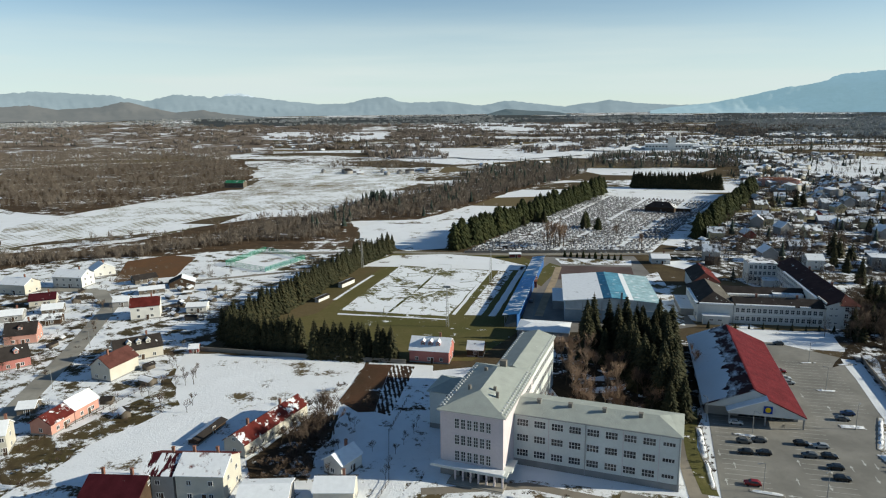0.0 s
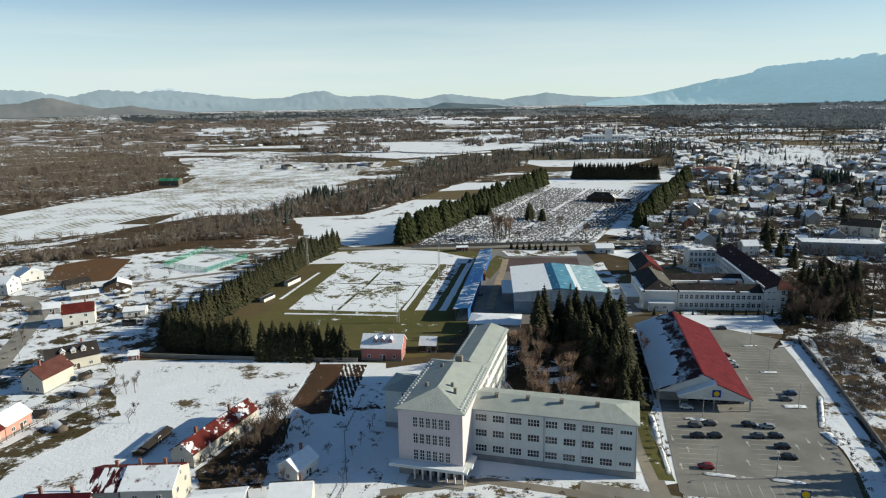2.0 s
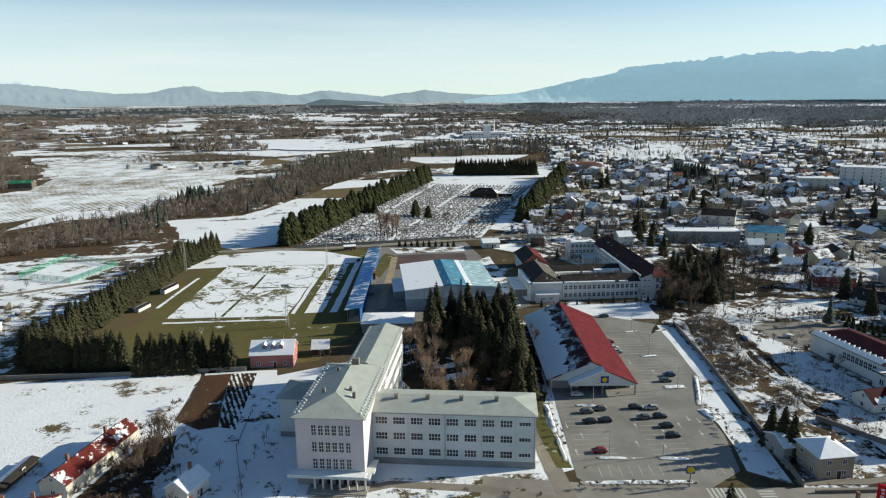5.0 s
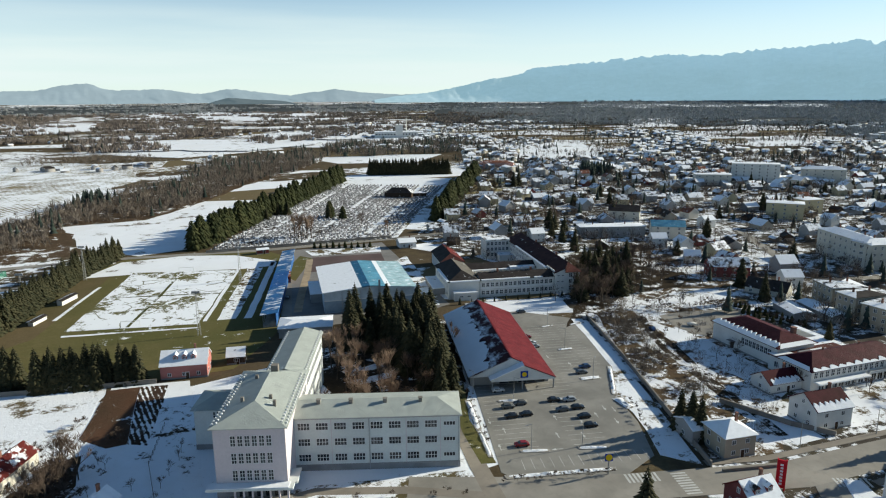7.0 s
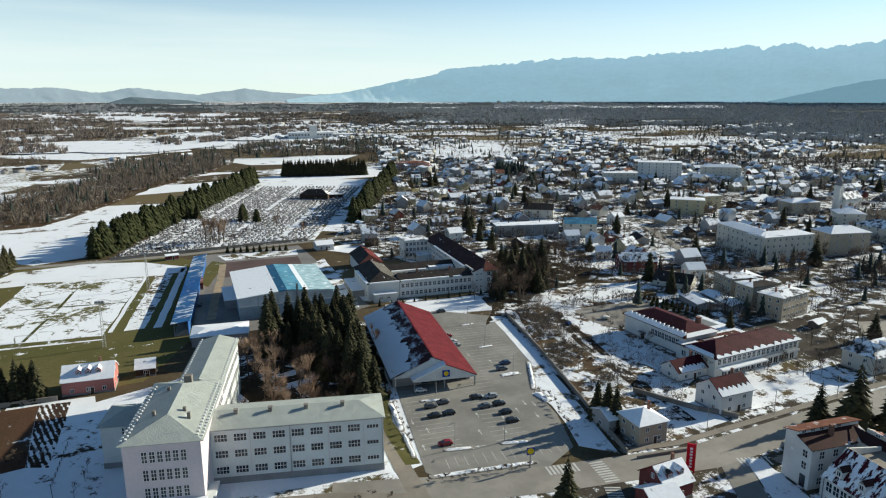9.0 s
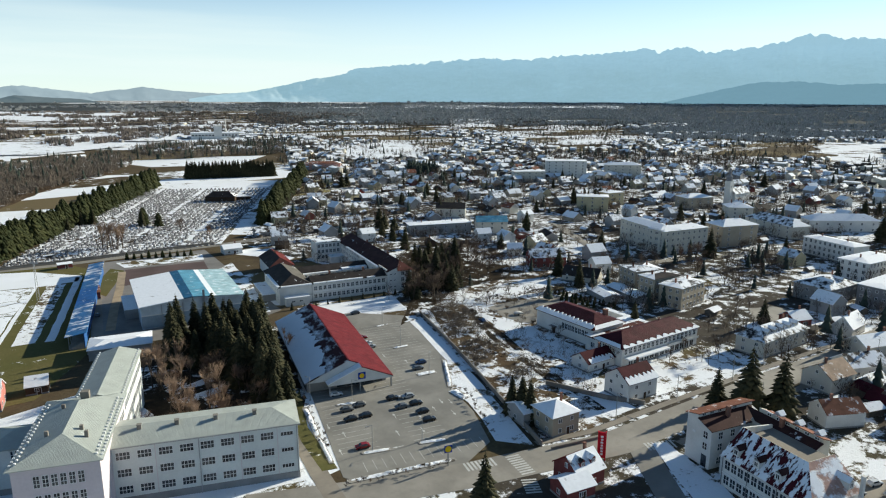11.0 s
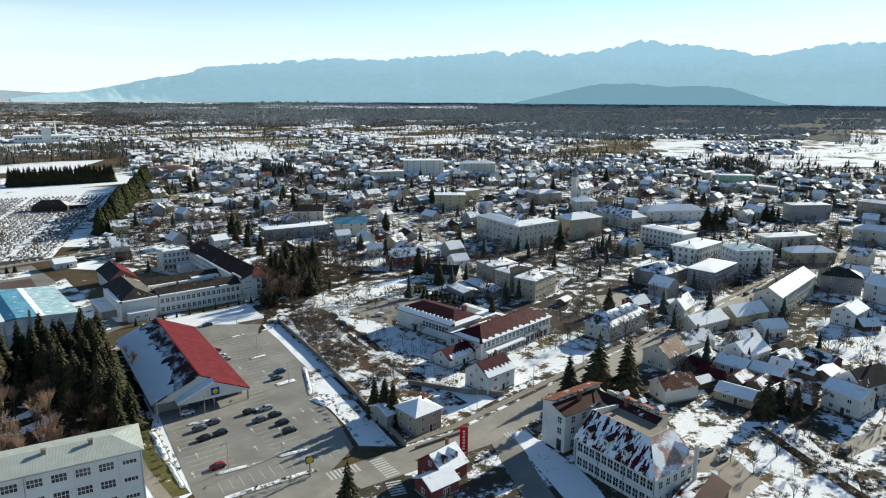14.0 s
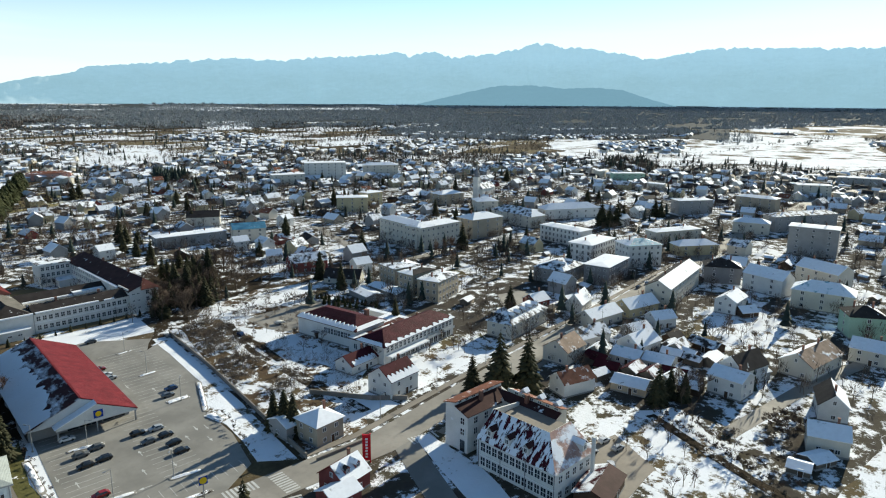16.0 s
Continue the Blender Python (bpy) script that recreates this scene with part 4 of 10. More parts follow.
def school():
    s = thing("school", 17.6, 158.7, -20.4, "pale grey three-storey school with a pinkish tower and metal roofs", "school")
    # long block: from the tower along +x
    L, W, H = 40.4, 12.6, 14.1
    child("long_block_wall", boxes("long_block_wall", [(0, 0, 0, L, W, H)], m_school), s, None, "pale grey plaster wall")
    child("plinth", boxes("plinth", [(-0.2, -0.08, -0.2, L + 0.08, W + 0.08, 1.7)], m_plinth), s)
    x0, x1, y0, y1 = -1.0, L + 0.5, -0.55, W + 0.55
    zr, ze = H + 1.9, H + 0.12
    slab("roof_slope", [(x0, y0, ze), (x1, y0, ze), (x1 - 6, W / 2, zr), (x0, W / 2, zr)], 0.2, r_grey, s)
    slab("roof_slope", [(x1, y1, ze), (x0, y1, ze), (x0, W / 2, zr), (x1 - 6, W / 2, zr)], 0.2, r_grey, s)
    slab("hip_slope", [(x1, y0, ze), (x1, y1, ze), (x1 - 6, W / 2, zr)], 0.2, r_grey, s)
    big = window_mesh(3.0, 1.95, 4, 2, m_frame, False)
    small = window_mesh(2.9, 1.1, 4, 1, m_frame, False)
    for r in range(3):
        z = 2.55 + r * 4.15
        for c in range(8):
            child("window", big, s, pose(2.35 + c * 4.42, -0.012, z))
        child("window", small, s, pose(37.8, -0.012, z + 0.45))
        child("window", big, s, pose(L + 0.012, W / 2, z, 0, 0, 90))
    child("eave_gutter", boxes("eave_gutter", [(-0.3, -0.72, H - 0.12, L + 0.55, -0.56, H + 0.06)], m_metal), s)
    for x in (9.0, 27.2, 35.6):
        child("wall_joint", boxes("wall_joint", [(x - 0.09, -0.06, 1.7, x + 0.09, -0.003, H)], m_tower), s)
    for x in (18.2, L - 0.3):
        child("downpipe", boxes("downpipe", [(x - 0.08, -0.2, 0, x + 0.08, -0.02, H)], m_metal), s)
    for x in (5.5, 13.5, 22.0, 30.8):
        child("chimney", boxes("chimney", [(x - 0.45, W / 2 - 1.9, zr - 1.2, x + 0.45, W / 2 - 1.0, zr + 0.55), (x - 0.55, W / 2 - 2.0, zr + 0.55, x + 0.55, W / 2 - 0.9, zr + 0.67)], m_wall_grey), s)
    # tower wing: towards +y, to the left of the block
    TW, TL, TH = 16.2, 31.5, 17.5
    tx0, tx1, ty0 = -16.1, 0.1, -10.6
    child("tower_wall", boxes("tower_wall", [(tx0, ty0, 0, tx1, ty0 + TL, TH)], m_tower), s, None, "pale pinkish plaster wall")
    child("tower_plinth", boxes("tower_plinth", [(tx0 - 0.08, ty0 - 0.08, -0.2, tx1 + 0.08, ty0 + TL, 1.5)], m_plinth), s)
    e = 0.8
    mx, rz, rb = (tx0 + tx1) / 2, TH + 3.0, TH + 0.12
    a = 7.5
    slab("tower_roof_slope", [(tx0 - e, ty0 - e, rb), (tx1 + e, ty0 - e, rb), (mx, ty0 + a, rz)], 0.2, r_grey, s)
    slab("tower_roof_slope", [(tx1 + e, ty0 - e, rb), (tx1 + e, ty0 + TL + e, rb), (mx, ty0 + TL - a, rz), (mx, ty0 + a, rz)], 0.2, r_grey, s)
    slab("tower_roof_slope", [(tx0 - e, ty0 + TL + e, rb), (tx0 - e, ty0 - e, rb), (mx, ty0 + a, rz), (mx, ty0 + TL - a, rz)], 0.2, r_grey, s)
    slab("tower_roof_slope", [(tx1 + e, ty0 + TL + e, rb), (tx0 - e, ty0 + TL + e, rb), (mx, ty0 + TL - a, rz)], 0.2, r_grey, s)
    pane = window_mesh(1.25, 2.7, 2, 3, m_frame, False)
    for r in range(3):
        for c in range(6):
            child("window", pane, s, pose(-11.7 + c * 1.62, ty0 - 0.012, 4.3 + r * 4.3))
    for r in range(3):
        for c in range(7):
            child("window", big, s, pose(tx0 - 0.012, ty0 + 4 + c * 3.6, 4.2 + r * 4.3, 0, 0, -90))
        for c in range(2):
            child("window", big, s, pose(tx1 + 0.012, ty0 + 25.0 + c * 3.2, 4.2 + r * 4.3, 0, 0, 90))
    # narrow wing behind
    WW, WL, WH = 10.6, 32.6, 16.6
    wx0, wx1, wy0 = tx1 - WW - 0.4, tx1 - 0.4, ty0 + TL
    child("wing_wall", boxes("wing_wall", [(wx0, wy0, 0, wx1, wy0 + WL, WH)], m_school), s, None, "white plaster wall")
    wm, wz, wb = (wx0 + wx1) / 2, WH + 1.9, WH + 0.1
    slab("wing_roof_slope", [(wx1 + 0.6, wy0 - 0.6, wb), (wx1 + 0.6, wy0 + WL + 0.6, wb), (wm, wy0 + WL + 0.6, wz), (wm, wy0 - 0.6, wz)], 0.2, r_grey, s)
    slab("wing_roof_slope", [(wx0 - 0.6, wy0 + WL + 0.6, wb), (wx0 - 0.6, wy0 - 0.6, wb), (wm, wy0 - 0.6, wz), (wm, wy0 + WL + 0.6, wz)], 0.2, r_grey, s)
    for r in range(3):
        for c in range(9):
            for fx, turn in ((wx1 + 0.012, 90), (wx0 - 0.012, -90)):
                child("window", big, s, pose(fx, wy0 + 2.0 + c * 3.5, 3.6 + r * 4.3, 0, 0, turn))
    # snow guards along the eaves, one part each side
    gm = boxes("snow_guard", [(-0.17, -0.25, 0.0, 0.17, 0.25, 0.3)], m_frame)
    for k in range(19):
        y = ty0 + 1.2 + k * 1.5
        for d in (0.5, 1.5):
            child("snow_guard", gm, s, pose(tx1 + e - d, y, rb + d * 0.32))
            child("snow_guard", gm, s, pose(tx0 - e + d, y, rb + d * 0.32))
    for k in range(21):
        y = wy0 + 1 + k * 1.6
        child("snow_guard", gm, s, pose(wx1 - 0.2, y, wb + 0.2))
        child("snow_guard", gm, s, pose(wx0 + 0.2, y, wb + 0.2))
    child("roof_hatch", boxes("roof_hatch", [(mx - 0.2, ty0 + TL - 5, rz - 1, mx + 1.6, ty0 + TL - 3.4, rz + 0.8)], m_wall_grey), s)
    for x, y in ((-5.0, 0), (-11.5, -1), (-3.5, -3), (-11.0, 12)):
        child("chimney", boxes("chimney", [(x - 0.35, y - 0.35, TH + 1, x + 0.35, y + 0.35, TH + 3.0)], m_wall_grey), s)
    # side annex to the left
    ax0, ax1, ay0, ay1, ah = -27.8, tx0 + 0.1, 11.8, 23.0, 11.4
    child("annex_wall", boxes("annex_wall", [(ax0, ay0, 0, ax1, ay1, ah)], m_school), s)
    child("annex_plinth", boxes("annex_plinth", [(ax0 - 0.08, ay0 - 0.08, -0.2, ax1 - 0.1, ay1 + 0.08, 1.5)], m_plinth), s)
    am = (ay0 + ay1) / 2
    slab("annex_roof_slope", [(ax0 - 0.7, ay0 - 0.7, ah), (ax1, ay0 - 0.7, ah), (ax1, am, ah + 2.2), (ax0 + 5, am, ah + 2.2)], 0.2, r_grey, s)
    slab("annex_roof_slope", [(ax1, ay1 + 0.7, ah), (ax0 - 0.7, ay1 + 0.7, ah), (ax0 + 5, am, ah + 2.2), (ax1, am, ah + 2.2)], 0.2, r_grey, s)
    slab("annex_hip_slope", [(ax0 - 0.7, ay1 + 0.7, ah), (ax0 - 0.7, ay0 - 0.7, ah), (ax0 + 5, am, ah + 2.2)], 0.2, r_grey, s)
    tall = window_mesh(0.62, 2.1, 1, 2, m_frame, False)
    for r in range(3):
        for c in range(4):
            child("window", tall, s, pose(ax0 + 5.2 + c * 0.95, ay0 - 0.012, 2.0 + r * 3.3))
        child("window", big, s, pose(ax0 - 0.012, am, 2.0 + r * 3.3, 0, 0, -90))
    # entrance canopy and portico
    cz = 3.2
    can = child("canopy", boxes("canopy", [(tx0 - 1.8, ty0 - 2.6, cz, tx1 + 1.6, ty0, cz + 0.5), (tx1, ty0 + 0.003, cz, tx1 + 2.2, ty0 + 6, cz + 0.5)], m_school), s)
    child("canopy_snow", boxes("canopy_snow", [(tx0 - 1.7, ty0 - 2.5, cz + 0.503, tx1 + 0.6, ty0 - 0.1, cz + 0.68)], m_snowfield), can)
    for k in range(7):
        x = tx0 + 4.6 + k * 2.0
        child("column", boxes("column", [(x - 0.2, ty0 - 2.3, 0, x + 0.2, ty0 - 1.9, cz)], m_tower), s)
    for k in range(6):
        child("door", boxes("door", [(tx0 + 5.0 + k * 2.0, ty0 - 0.1, 0.3, tx0 + 6.2 + k * 2.0, ty0 - 0.012, 2.7)], m_glass), s)
    child("steps", boxes("steps", [(tx0 + 3, ty0 - 4.4, -0.1, tx1 + 1, ty0 - 0.1, 0.17), (tx0 + 3, ty0 - 3.9, 0.173, tx1 + 1, ty0 - 0.1, 0.33)], m_concrete), s)
    return s


school()
house(40.5, 258.5, -14, 20, 13, 3.9, 1.0, m_grey, (r_snow, r_snow), "low flat link building with a snow-covered roof", hip=True, name="link_building", inset=5, chim=0, category="building")

# ---------------- the supermarket ----------------


def market():
    s = thing("supermarket", 89.7, 181.6, -23.0, "supermarket with a steep roof, one slope red, one snowy", "shop")
    RX = 0.2                   # where the ridge runs
    W, L, H, R = 25.4, 61.0, 3.9, 5.5

    s.matrix_basis = pose(89.7, 181.6, 0, 0, 0, -15.5)
    v = [(-W / 2, 1.6, 0), (W / 2, 1.6, 0), (W / 2, L, 0), (-W / 2, L, 0), (-W / 2, 1.6, H), (W / 2, 1.6, H), (W / 2, L, H), (-W / 2, L, H), (RX, 1.6, H + R), (RX, L, H + R)]
    f = [(0, 3, 2, 1), (0, 1, 5, 8, 4), (2, 3, 7, 9, 6), (1, 2, 6, 5), (3, 0, 4, 7), (4, 8, 9, 7), (5, 6, 9, 8)]
    child("wall", quick("wall", v, f, m_grey), s)
    o = 1.0
    slab("red_roof_slope", [(W / 2 + o, -0.4, H - 0.2), (W / 2 + o, L + 0.8, H - 0.2), (RX, L + 0.8, H + R + 0.25), (RX, -0.4, H + R + 0.25)], 0.25, r_market_red, s, "smooth red roof slope")
    snow_w = 0.66
    rag = []
    for i in range(61):
        y = -0.35 + (L + 1.1) * i / 60
        q = snow_w + 0.20 * noise.fractal((y * 0.25, 3.1, 0.0), 0.7, 2.1, 5) + 0.10 * noise.noise((y * 0.07, 0.0, 2.0)) - 0.10 * abs(i - 34) / 30
        rag.append((y, q))
    sv, sf = [], []
    for i, (y, q) in enumerate(rag):
        for lift in (0.02, 0.14):
            for h in (0.0, q * 0.96, q):
                x = -W / 2 - o + 0.02 + (W / 2 + o + RX) * h
                sv.append((x, y, H - 0.2 + (R + 0.45) * h + (lift if h < q or h == 0 else min(lift, 0.05))))
    for i in range(60):
        a = i * 6
        sf += [(a + 3, a + 9, a + 10, a + 4), (a + 4, a + 10, a + 11, a + 5), (a, a + 6, a + 9, a + 3), (a + 5, a + 11, a + 8, a + 2)]
    child("snow_layer", quick("snow_layer", sv, sf, m_snowfield), s, label="sheet of snow lying on the lower half of the slope")
    slab("snowy_roof_slope", [(-W / 2 - o, L + 0.8, H - 0.2), (-W / 2 - o, -0.4, H - 0.2), (RX, -0.4, H + R + 0.25), (RX, L + 0.8, H + R + 0.25)], 0.25, r_market_snow, s, "dark roof slope half covered with snow")
    # gable front with its porch
    child("gable_panel", quick("gable_panel", [(-W / 2 - 0.2, -0.3, H - 0.35), (W / 2 + 0.2, -0.3, H - 0.35), (RX, -0.3, H + R - 0.1), (-W / 2 - 0.2, -0.1, H - 0.35), (W / 2 + 0.2, -0.1, H - 0.35), (RX, -0.1, H + R - 0.1)],
                               [(0, 1, 2), (5, 4, 3), (0, 3, 4, 1), (1, 4, 5, 2), (2, 5, 3, 0)], m_white), s)
    child("shop_window", boxes("shop_window", [(-3.5, 1.54, 0.2, 11.5, 1.65, 3.0)], m_glass), s)
    for k in range(6):
        child("mullion", boxes("mullion", [(-3.5 + k * 3, 1.46, 0.1, -3.35 + k * 3, 1.538, 3.1)], m_metal), s)
    kx = (R + 0.45) / (W / 2 + o - RX)
    zp = H + R + 0.25 - (3.4 - RX) * kx
    slab("red_porch_slope", [(W / 2 + o, -3.6, H - 0.2), (W / 2 + o, -0.4, H - 0.2), (3.4, -0.4, zp), (3.4, -3.6, zp)], 0.25, r_market_red, s, "smooth red roof slope")
    slab("porch_roof", [(-7.4, -3.6, 3.8), (3.4, -3.6, zp), (3.4, -0.42, zp), (-7.4, -0.42, 3.8)], 0.25, r_snow, s, "snow-covered porch roof")
    child("porch_gable", quick("porch_gable", [(-7.0, -3.4, 3.65), (W / 2 + 0.8, -3.4, 3.65), (3.4, -3.4, zp - 0.3), (-7.0, -3.2, 3.65), (W / 2 + 0.8, -3.2, 3.65), (3.4, -3.2, zp - 0.3)],
                               [(0, 1, 2), (5, 4, 3), (0, 3, 4, 1), (1, 4, 5, 2), (2, 5, 3, 0)], m_white), s)
    child("fascia", boxes("fascia", [(-7.0, -3.5, 3.1, W / 2 + 0.8, -3.2, 3.647)], m_white), s)
    for x in (-6.6, 3.0, W / 2 + 0.3):
        child("column", boxes("column", [(x - 0.18, -3.38, 0, x + 0.18, -3.05, 3.1)], m_metal), s)
    sg = child("sign_board", boxes("sign_board", [(2.3, -3.56, 4.0, 4.7, -3.403, 6.2)], m_sign_blue), s)
    cv = [(3.5 + 0.78 * math.cos(i * math.pi / 8), -3.6, 5.1 + 0.78 * math.sin(i * math.pi / 8)) for i in range(16)]
    child("sign_disc", quick("sign_disc", cv + [(x, -3.565, z) for x, y, z in cv], [tuple(range(15, -1, -1)), tuple(range(16, 32))] + [(i, (i + 1) % 16, 16 + (i + 1) % 16, 16 + i) for i in range(16)], m_sign_yellow), sg)
    child("gutter", boxes("gutter", [(W / 2 + o - 0.05, -0.4, H - 0.42, W / 2 + o + 0.12, L + 0.8, H - 0.24)], m_metal), s)
    child("ridge_cap", boxes("ridge_cap", [(RX - 0.25, -0.4, H + R + 0.253, RX + 0.25, L + 0.8, H + R + 0.33)], r_market_red), s)
    child("loading_dock", boxes("loading_dock", [(-W / 2 - 0.05, 2, 0, -W / 2 + 0.2, 8, 3)], m_darkgrey), s)
    return s


market()

# ---------------- sports hall and stand ----------------


def sports_hall():
    s = thing("sports_hall", 75.0, 296.5, -9.0, "large sports hall with a pale blue roof partly under snow", "sports hall")
    W, L, H, R = 39.0, 45.0, 9.2, 1.7
    v = [(-W / 2, -L / 2, 0), (W / 2, -L / 2, 0), (W / 2, L / 2, 0), (-W / 2, L / 2, 0), (-W / 2, -L / 2, H), (W / 2, -L / 2, H), (W / 2, L / 2, H), (-W / 2, L / 2, H), (0, -L / 2, H + R), (0, L / 2, H + R)]
    f = [(0, 3, 2, 1), (0, 1, 5, 8, 4), (2, 3, 7, 9, 6), (1, 2, 6, 5), (3, 0, 4, 7), (4, 8, 9, 7), (5, 6, 9, 8)]
    child("wall", quick("wall", v, f, plain_mat("hall_cladding", (0.46, 0.51, 0.54), 0.6)), s)
    zt, zl = H + R + 0.3, H + 0.15
    k = (zt - zl) / (W / 2 + 0.8)

    def strip(name, xa, xb, m, label):
        za, zb = zt - k * abs(xa), zt - k * abs(xb)
        slab(name, [(xa, -L / 2 - 0.9, za), (xb, -L / 2 - 0.9, zb), (xb, L / 2 + 0.9, zb), (xa, L / 2 + 0.9, za)], 0.3, m, s, label)
    strip("roof_panel", -W / 2 - 0.8, -3.6, r_snow, "roof panel under smooth snow")
    strip("roof_panel", -3.6, 0.0, r_shaded_blue, "blue roof panel with shade put into its deeper colour")
    strip("roof_panel", 0.0, 6.8, r_blue, "light blue sheet roof panel")
    strip("roof_panel", 6.8, 9.0, r_snow, "strip of old snow on the roof")
    strip("roof_panel", 9.0, W / 2 + 0.8, r_palecyan, "pale cyan roof panel with frost")
    for x in (-12, -4, 4, 12):
        child("downpipe", boxes("downpipe", [(x - 0.12, -L / 2 - 0.25, 0, x + 0.12, -L / 2 - 0.02, H)], m_metal), s)
    child("band", boxes("band", [(-W / 2 - 0.05, -L / 2 - 0.05, 5.2, W / 2 + 0.05, -L / 2 + 0.0, 5.6)], m_white), s)
    child("lower_cladding", boxes("lower_cladding", [(-W / 2 - 0.04, -L / 2 - 0.04, 0.3, W / 2 + 0.04, -L / 2 + 0.0, 5.2)], plain_mat("blue_grey_cladding", (0.27, 0.34, 0.39), 0.6)), s, None, "blue-grey lower wall cladding")
    child("flue", boxes("flue", [(3.6, -L / 2 - 1.1, 0, 4.4, -L / 2 - 0.35, 13.5)], m_metal), s)
    child("side_room", boxes("side_room", [(-W / 2 - 5, -6, 0, -W / 2, 16, 4.0)], m_grey), s)
    child("side_roof", boxes("side_roof", [(-W / 2 - 5.2, -6.2, 4.003, -W / 2 - 0.003, 16.2, 4.25)], r_snow), s)
    return s


sports_hall()


def grandstand():
    s = thing("grandstand", 41.0, 326.0, -14.0, "long covered football stand with a blue roof partly under snow", "grandstand")
    L = 116.0
    tiers = [(-1.5 + k * 1.1, -L / 2, 0, -0.403 + k * 1.1 if k < 3 else 3.497, L / 2, 0.6 + k * 0.55) for k in range(4)]
    for tier in tiers:
        child("tier", boxes("tier", [tier], m_concrete), s)
    child("rear_wall", boxes("rear_wall", [(3.5, -L / 2, 0, 3.8, L / 2, 5.6)], m_blue), s)
    for k in range(20):
        y = -L / 2 + 1 + k * (L - 2) / 19
        child("post", boxes("post", [(-1.6, y - 0.12, 0, -1.36, y + 0.12, 5.0)], m_metal), s)
    r_standmix = roof_mat("stand_mixed_roof", (0.04, 0.15, 0.34), 0.26, streak=(0.5, 1, 1), rough=0.5)
    segs = ((-L / 2, -18, r_standmix), (-18, 8, roof_mat("stand_blue_roof", (0.03, 0.12, 0.33), 0.05, rough=0.5)), (8, L / 2, r_standmix))
    for y0, y1, m in segs:
        slab("roof_panel", [(-2.6, y0, 5.0), (4.6, y0, 6.1), (4.6, y1, 6.1), (-2.6, y1, 5.0)], 0.15, m, s)
    return s


grandstand()

# ---------------- the old school behind the car park ----------------


def old_school():
    s = thing("old_school", 108.2, 274.0, -11.5, "two-storey courtyard school with long dark brown roofs and white walls", "school")
    e = 0.012
    win = window_mesh(1.5, 1.9, 2, 2, m_frame, False)
    # hipped block at the corner, its east slope's sunlight put into the colour
    child("corner_block_wall", boxes("corner_block_wall", [(0, 0, 0, 14.2, 32, 8.2)], m_white), s)
    a, b = 7.4, 8.2
    slab("front_hip_slope", [(-0.7, -0.7, b), (14.9, -0.7, b), (a, 6.8, 11.8)], 0.2, r_dark, s)
    slab("west_slope", [(-0.7, 32.4, b), (-0.7, -0.7, b), (a, 6.8, 11.8), (a, 30, 11.8)], 0.2, r_dark, s)
    slab("east_slope", [(14.9, -0.7, b), (14.9, 32.4, b), (a, 30, 11.8), (a, 6.8, 11.8)], 0.2, r_sunlit_slate, s, "grey-brown tiled slope with sunlight put into its colour")
    slab("rear_hip_slope", [(14.9, 32.4, b), (-0.7, 32.4, b), (a, 30, 11.8)], 0.2, r_dark, s)
    child("eave_snow", boxes("eave_snow", [(0.5, -0.85, 8.1, 14.2, 0.35, 8.62)], m_snowfield), s)
    child("eave_snow", boxes("eave_snow", [(-0.95, 0, 8.05, 0.35, 24, 8.62)], m_snowfield), s)
    child("porch", boxes("porch", [(2, -3.0, 0, 12.2, 0, 3.6)], m_white), s)
    child("porch_roof", boxes("porch_roof", [(1.7, -3.3, 3.603, 12.5, -0.003, 3.9)], m_snowfield), s)
    for x in (5.2, 8.6):
        child("window", window_mesh(1.6, 0.8, 2, 1, m_frame, False), s, pose(x, -3.0 - e, 1.6))
    for z in (1.4, 4.9):
        for c in range(6):
            child("window", win, s, pose(-e, 4 + c * 4.6, z, 0, 0, -90))
    child("side_annex", boxes("side_annex", [(-5.5, 9, 0, -0.003, 30, 3.0)], m_grey), s)
    child("annex_roof", boxes("annex_roof", [(-5.8, 8.7, 3.003, -0.006, 30.3, 3.3)], r_snow), s)
    # long front wing with two rows of windows
    child("front_wing_wall", boxes("front_wing_wall", [(14.2, 0.2, 0, 50, 9.6, 8.2)], m_white), s)
    slab("front_roof_slope", [(14.2, -0.6, 8.2), (50, -0.6, 8.2), (50, 4.9, 10.6), (14.2, 4.9, 10.6)], 0.2, r_dark, s)
    slab("front_roof_slope", [(50, 10.3, 8.2), (14.2, 10.3, 8.2), (14.2, 4.9, 10.6), (50, 4.9, 10.6)], 0.2, r_mixed, s)
    child("eave_snow", boxes("eave_snow", [(15, -0.72, 8.12, 38, 0.5, 8.6)], m_snowfield), s)
    child("eave_snow", boxes("eave_snow", [(40, -0.72, 8.12, 44, 0.1, 8.55)], m_snowfield), s)
    child("firewall", boxes("firewall", [(49.6, -0.4, 8.3, 50.0, 9.8, 10.9)], m_white), s)
    child("sill_band", boxes("sill_band", [(14.3, 0.1, 4.1, 49.6, 0.197, 4.45)], m_frame), s)
    for z in (1.3, 4.9):
        for c in range(16):
            child("window", win, s, pose(16.0 + c * 2.15, 0.2 - e, z))
    child("downpipe", boxes("downpipe", [(14.3, -0.1, 0, 14.5, 0.19, 8.1)], m_metal), s)
    # tall east wing
    child("east_wing_wall", boxes("east_wing_wall", [(50, -1.0, 0, 62, 76, 9.9)], m_white), s)
    slab("east_roof_slope", [(62.7, -1.7, 9.9), (62.7, 76.5, 9.9), (58.2, 76.5, 13.4), (58.2, 4.5, 13.4)], 0.2, r_dark, s)
